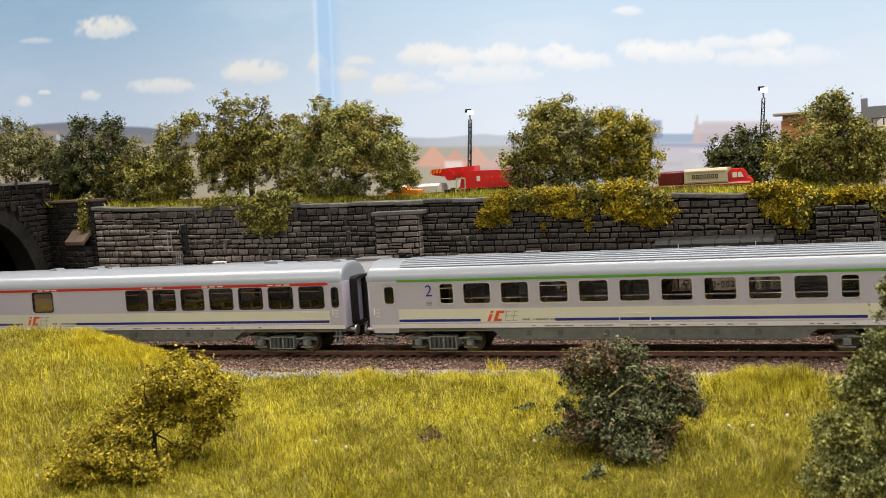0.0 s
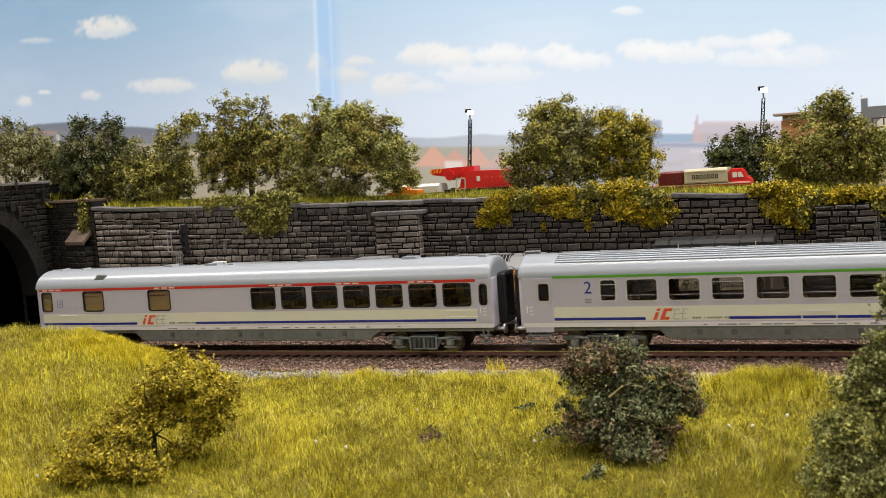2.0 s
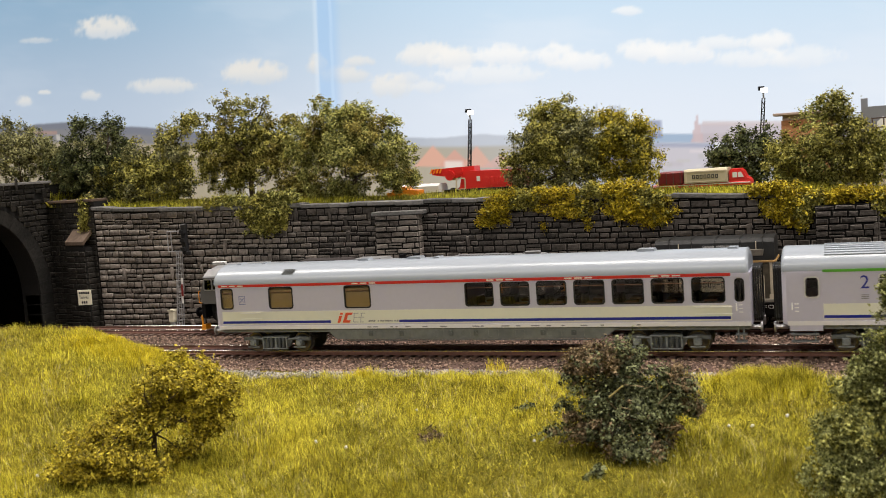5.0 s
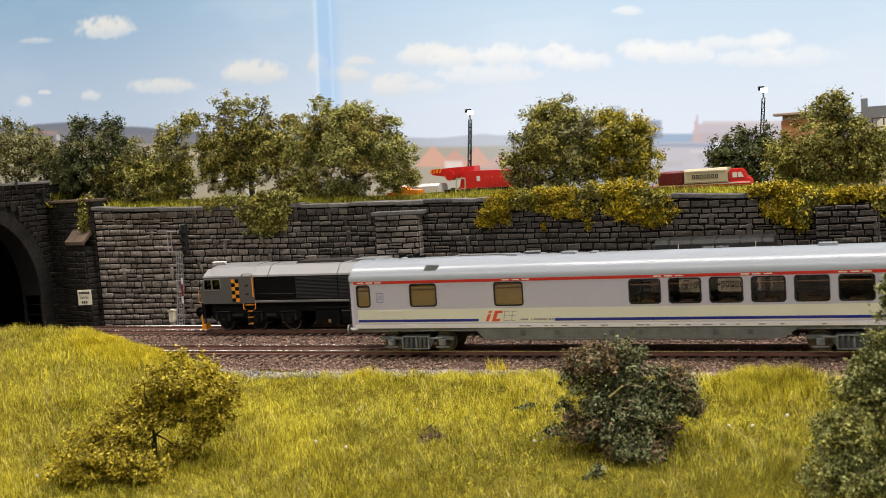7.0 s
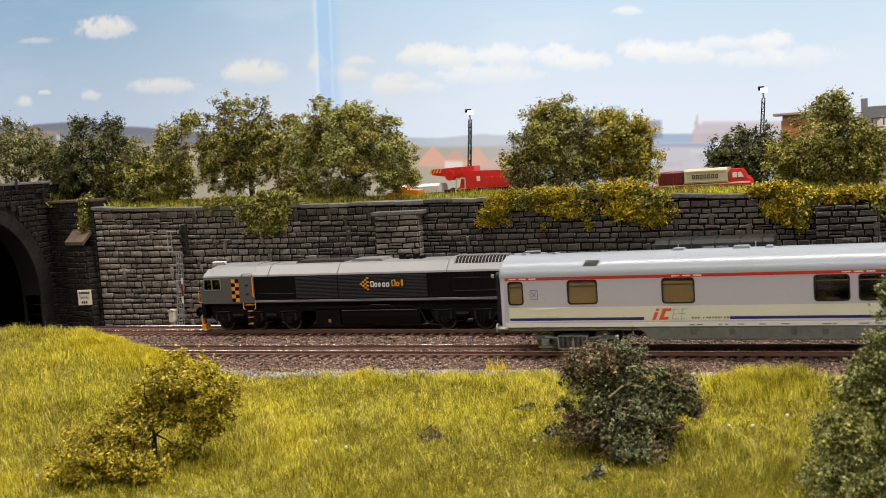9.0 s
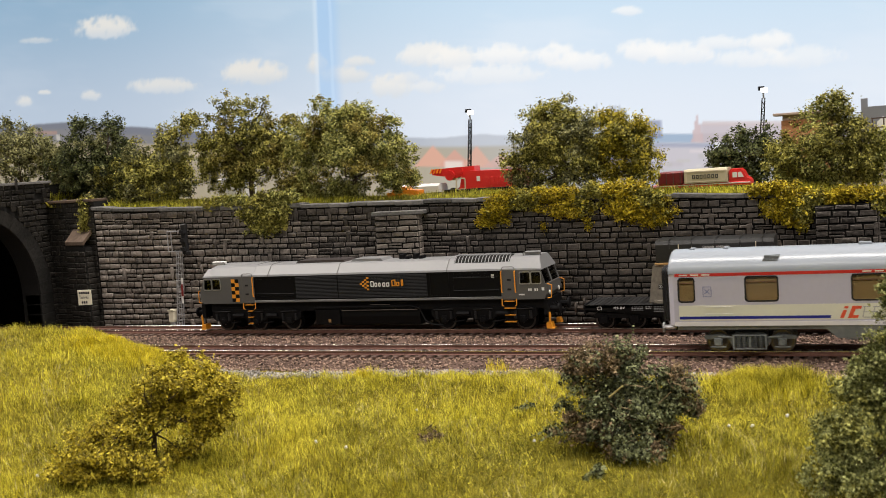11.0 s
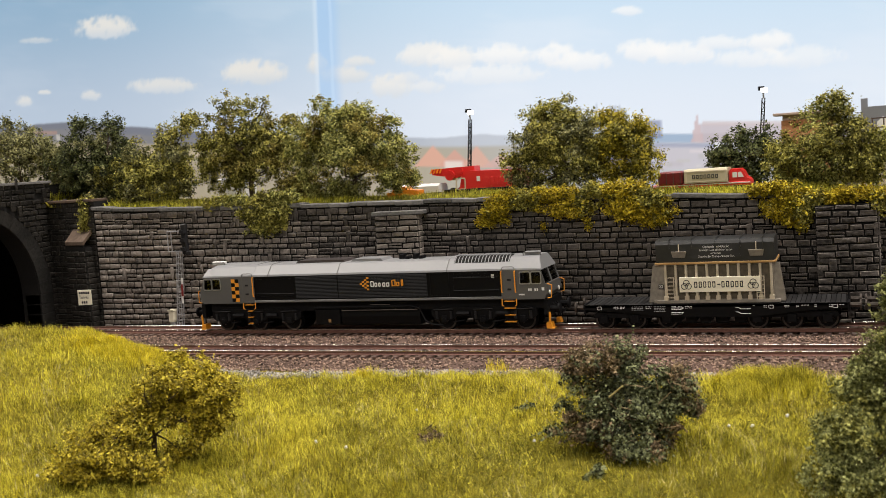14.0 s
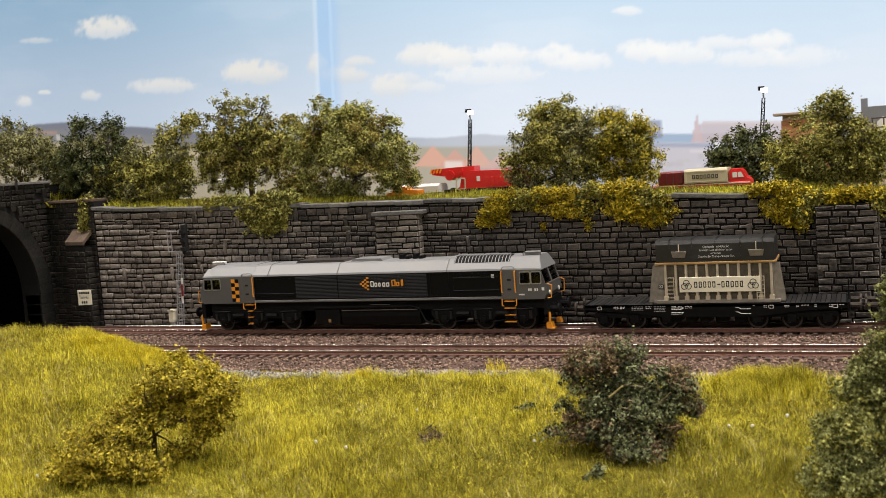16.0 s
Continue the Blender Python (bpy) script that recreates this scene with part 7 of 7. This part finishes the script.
def crane_wagon():
    x, y = 22.0, 130.0
    t = thing("crane_wagon", "bright red railway crane with striped counterweight", "crane", at=(x, y, floor_z(x, y)))
    b = bmesh.new()
    box(b, -16, 50, -13, 13, 3.5, 6.0, 0.3)
    part("underframe", b, M["frame_black"], t)
    b = bmesh.new()
    prism(b, [(-4, 6), (42, 6), (42, 14), (40, 17.6), (4, 18.6), (-2, 14.5)], -12.5, 12.5, "y")
    body = part("machine_house", b, M["model_red"], t, "bright red machine house")
    for k in range(5):
        b = bmesh.new()
        box(b, 17 + k * 3.2, 19 + k * 3.2, -12.9, -12.5, 8, 13.5, 0.1)
        part("louvre", b, M["model_red"], body)
    b = bmesh.new()
    box(b, 9.6, 12.2, -12.8, -12.5, 11, 14.5)
    part("plate", b, M["model_white"], body)
    b = bmesh.new()
    prism(b, [(-27, 17.0), (-8, 14.0), (6, 17.5), (6, 22.0), (-12, 21.6), (-28, 21.0)], -6, 6, "y")
    jib = part("jib", b, M["model_red"], t, "red jib foot")
    b = bmesh.new()
    for k in range(4):
        prism(b, [(-29 + k * 2.4, 18), (-27.8 + k * 2.4, 18), (-26.2 + k * 2.4, 21.4), (-27.4 + k * 2.4, 21.4)], -6.4, -6.05, "y")
    part("warning_stripe", b, M["model_orange"], jib, "yellow warning stripes")
    b = bmesh.new()
    rod(b, (-13, -7.5, 16), (-13, 7.5, 16), 3.6, 3.6, 18)
    rod(b, (-5, -7.0, 19), (-5, 7.0, 19), 2.4, 2.4, 14)
    part("winch_drum", b, M["model_red"], t, "red winch drum")
    b = bmesh.new()
    hoop(b, rounded(-6.5, 1.0, 5.5, 14, 1.0), rounded(-5.7, 0.2, 6.3, 13.2, 0.8), -13.0, -12.4)
    part("door_frame", b, M["model_tan"], t)
    wheel_pair(t, (-10, 2, 32, 44), 3.6, 10)
    return t


def white_van():
    x, y = -20.0, 126.0
    t = thing("white_wagon", "low white wagon roof beside the crane", "wagon", at=(x, y, floor_z(x, y)))
    b = bmesh.new()
    loft(b, [[(a, yy, zz) for yy, zz in ((-9, 2.5), (-9, 7.2), (-6, 8.8), (6, 8.8), (9, 7.2), (9, 2.5))] for a in (-14, 22)])
    part("body", b, M["model_white"], t)
    wheel_pair(t, (-8, 14), 2.6, 8)
    return t


def lorry():
    x, y = 190.0, 128.0
    z = floor_z(x, y)
    t = thing("lorry", "red lorry with tan canvas box and dark red trailer", "lorry", at=(x, y, z))
    b = bmesh.new()
    box(b, -34, 30, -10, 10, 3.0, 5.4, 0.3)
    part("chassis", b, M["model_red"], t, "bright red chassis")
    b = bmesh.new()
    loft(b, [[(a, yy, zz) for yy, zz in ((-11, 5.6), (-11, 13.6), (-10, 14.8), (10, 14.8), (11, 13.6), (11, 5.6))] for a in (-12.5, 15.5)])
    cv = part("canvas_box", b, M["model_tan"], t, "tan canvas load box")
    b = bmesh.new()
    hoop(b, rounded(-11.5, 14.5, 6.4, 13.6, 0.6), rounded(-10.9, 13.9, 7.0, 13.0, 0.5), -11.25, -10.95)
    part("panel_frame", b, M["rib"], cv)
    for k in range(7):
        b = bmesh.new()
        hoop(b, rounded(-7.4 + k * 2.5, -5.6 + k * 2.5, 8.6, 11.2, 0.2), rounded(-6.9 + k * 2.5, -6.1 + k * 2.5, 9.1, 10.7, 0.15), -11.3, -10.9)
        part("name_bar", b, M["ink"], cv, "black bar of a printed name")
    b = bmesh.new()
    box(b, -30, -13.5, -10.5, 10.5, 5.4, 14.0, 0.8)
    part("tarpaulin", b, M["model_dark_red"], t, "dark red tarpaulin load")
    b = bmesh.new()
    prism(b, [(16, 3), (29.5, 3), (29.5, 6.5), (27.0, 8.0), (24.8, 12.4), (16.5, 12.8)], -9.6, 9.6, "y")
    cab = part("cab", b, M["model_red"], t, "bright red rounded cab")
    b = bmesh.new()
    prism(b, [(18.4, 8.2), (25.6, 8.2), (23.8, 11.6), (18.4, 11.6)], -9.9, -9.5, "y")
    part("side_window", b, M["model_white"], cab, "pale side window")
    b = bmesh.new()
    prism(b, [(16.4, 12.4), (24.6, 12.4), (23.4, 13.6), (17.2, 13.7)], -9.0, 9.0, "y")
    part("cab_roof", b, M["model_red"], cab, "bright red cab roof")
    b = bmesh.new()
    box(b, 21.4, 21.9, -10.0, -9.6, 8.2, 11.6)
    part("window_post", b, M["model_red"], cab)
    b = bmesh.new()
    box(b, -34, 29.6, -10.2, -9.9, 4.4, 5.0)
    part("side_rail", b, M["model_white"], t, "thin pale line along the chassis")
    for k in range(4):
        b = bmesh.new()
        rod(b, (-29 + k * 4.6, -10.7, 5.6), (-29 + k * 4.6, -10.7, 13.6), 0.25, 0.25, 5)
        part("lashing_strap", b, M["model_brown"], t)
    wheel_pair(t, (-26, -4, 6, 23), 3.0, 9.5)
    return t


def yard_lamp(x, y, top, height):
    z = floor_z(x, y)
    t = thing("yard_lamp", "dark lattice yard lamp mast with lit white lamps", "lamp", "yard lamp masts", at=(x, y, z))
    h = top - z
    sway = 0.085
    b = bmesh.new()
    for q in (-1, 1):
        for w in (-1, 1):
            rod(b, (q * 1.3, w * 1.3, -2), (q * 1.0 + h * sway, w * 1.0, h), 0.4, 0.35, 5)
    n = int(h / 4)
    for k in range(n):
        s0 = -1 if k % 2 else 1
        zz = k * 4
        rod(b, (-s0 * 1.2 + zz * sway, -1.2, zz), (s0 * 1.2 + (zz + 4) * sway, -1.2, zz + 4), 0.28, 0.28, 5)
        rod(b, (-1.2 + zz * sway, -1.2, zz), (1.2 + zz * sway, -1.2, zz), 0.28, 0.28, 5)
    part("mast", b, M["frame_black"], t, "dark lattice mast")
    hx = h * sway
    b = bmesh.new()
    rod(b, (hx, 0, h - 0.5), (hx, 0, h + 5.0), 0.7, 0.6, 6)
    part("lamp_pole", b, M["signal_grey"], t, "thin grey pole")
    b = bmesh.new()
    box(b, hx - 3.6, hx + 1.0, -1.6, 1.6, h + 7.6, h + 8.6, 0.2)
    box(b, hx - 3.6, hx - 2.0, -1.4, 1.4, h + 5.6, h + 7.6, 0.2)
    part("lamp_bracket", b, M["frame_black"], t, "dark lamp bracket")
    b = bmesh.new()
    box(b, hx - 1.8, hx + 3.2, -1.6, 1.6, h + 3.8, h + 7.4, 0.5)
    part("lamp_glass", b, M["lamp_glow"], t, "glowing white lamp")
    return t


def house():
    x, y = 312.0, 300.0
    z = floor_z(x, y)
    t = thing("station_house", "cream house with grey mansard roof and dormer", "house", at=(x, y, z))
    b = bmesh.new()
    box(b, -26, 30, -16, 16, -3, 62)
    wall = part("wall", b, M["model_house"], t, "cream plaster wall")
    b = bmesh.new()
    prism(b, [(-28, 62), (32, 62), (28, 82), (-23, 82)], -18, 18, "y")
    roof = part("roof", b, M["model_roof"], t, "slate grey mansard roof")
    b = bmesh.new()
    box(b, -24, -19, -4, 4, 80, 89, 0.4)
    part("chimney", b, M["model_roof"], roof, "grey chimney")
    b = bmesh.new()
    box(b, 9, 13, -4, 4, 80, 88, 0.4)
    part("chimney", b, M["model_roof"], roof, "grey chimney")
    b = bmesh.new()
    prism(b, [(-13, 62), (-4, 62), (-4, 70), (-8.5, 74), (-13, 70)], -20, -10, "y")
    part("dormer", b, M["model_white"], roof, "white gabled dormer")
    for k in range(3):
        for q in range(2):
            b = bmesh.new()
            hoop(b, rounded(-20 + k * 14, -12 + k * 14, 22 + q * 20, 36 + q * 20, 0.5), rounded(-19 + k * 14, -13 + k * 14, 23 + q * 20, 35 + q * 20, 0.4), -16.6, -16.0)
            w = part("window", b, M["model_white"], t)
            b = bmesh.new()
            box(b, -19 + k * 14, -13 + k * 14, -16.15, -16.0, 23 + q * 20, 35 + q * 20)
            part("pane", b, M["dark_grey"], w)
    return t


def footbridge():
    x, y = 318.0, 230.0
    z = floor_z(x, y)
    t = thing("timber_footbridge", "dark brown timber gangway with railing", "footbridge", at=(x, y, z))
    b = bmesh.new()
    box(b, -24, 40, -10, 10, 50, 53, 0.3)
    part("deck", b, M["model_brown"], t, "dark brown deck")
    for k in range(9):
        b = bmesh.new()
        box(b, -23.5 + k * 7.5, -22.6 + k * 7.5, -10, -9.1, 53, 67)
        part("railing_post", b, M["model_brown"], t)
    for zz in (59.5, 66):
        b = bmesh.new()
        box(b, -24, 40, -10.2, -9.3, zz, zz + 0.9)
        part("railing", b, M["model_brown"], t)
    for k in range(3):
        b = bmesh.new()
        rod(b, (-6 + k * 18, 0, -4), (-6 + k * 18, 0, 50), 1.6)
        rod(b, (-6 + k * 18, 0, 34), (-20 + k * 18, 0, 50), 1.1)
        part("post", b, M["model_brown"], t)
    return t


def brick_shed():
    x, y = 247.0, 300.0
    t = thing("brick_shed", "orange-brown shed with flat overhanging roof", "shed", at=(x, y, floor_z(x, y)))
    b = bmesh.new()
    box(b, -18, 22, -12, 12, -3, 74)
    part("wall", b, paint("orange_brick_wall", (0.42, 0.19, 0.09), 0.8), t, "orange-brown wall")
    b = bmesh.new()
    box(b, -24, 28, -15, 15, 78, 80, 0.4)
    box(b, -17, 21, -11, 11, 74, 78)
    part("roof", b, paint("pale_brown_roof", (0.36, 0.28, 0.24), 0.8), t, "pale flat roof")
    return t


def orange_loader(x, y):
    t = thing("loader", "small bright orange machine behind the trees", "machine", "orange machines", at=(x, y, floor_z(x, y)))
    b = bmesh.new()
    prism(b, [(-12, 2), (12, 2), (12, 6.5), (4, 7.5), (2, 9.5), (-6, 9.5), (-8, 6), (-12, 5.5)], -6, 6, "y")
    part("body", b, M["model_orange"], t, "bright orange body")
    b = bmesh.new()
    prism(b, [(-5, 7.0), (1, 7.0), (0, 9.0), (-4.5, 9.0)], -6.3, -6, "y")
    part("window", b, M["dark_grey"], t)
    wheel_pair(t, (-7, 7), 2.4, 5.5)
    return t


def car():
    x, y = -172.0, 128.0
    t = thing("pale_wagon", "pale beige wagon with a dark frame behind trees", "wagon", at=(x, y, floor_z(x, y)))
    b = bmesh.new()
    box(b, -16, 10, -9, 9, 5, 20, 0.8)
    part("body", b, M["model_white"], t)
    b = bmesh.new()
    box(b, -18, 14, -9, 9, 2, 5, 0.3)
    part("frame", b, M["frame_black"], t)
    wheel_pair(t, (-10, 8), 3.0, 8.5)
    return t


crumbs()
crane_wagon()
white_van()
lorry()
yard_lamp(-18.0, 230.0, 133.0, 0)
yard_lamp(214.0, 230.0, 131.0, 0)
yard_lamp(-291.0, 200.0, 133.0, 0)
house()
footbridge()
brick_shed()
orange_loader(-113.0, 90.0)
orange_loader(-16.0, 98.0)
car()


# ---- what moves: the passenger train rolls out of the tunnel and away ----
def motions():
    stops = [(0.0, -122.8), (3.5, 26.3), (7.0, 175.6), (9.0, 261.2), (12.0, 389.6), (12.5, 410.9), (16.0, 560.3)]
    bent = radians(TURN)
    for ob, shift in ((dining_coach, 0.0), (seating_coach, 307.9)):
        rows = []
        for t, x in stops:
            s = (x + shift)
            rows.append((t, pose(s * MM, (NEAR + s * math.tan(bent)) * MM, 0, 0, 0, TURN)))
        walk(ob, rows)
    for ob, x, r in ROLLING:
        rows = []
        for k in range(121):
            t = k * 16.0 / 120
            rows.append((t, pose(x * MM, 0, r * MM, 0, math.degrees(42.7 * t / r) % 360.0, 0)))
        walk(ob, rows)


motions()
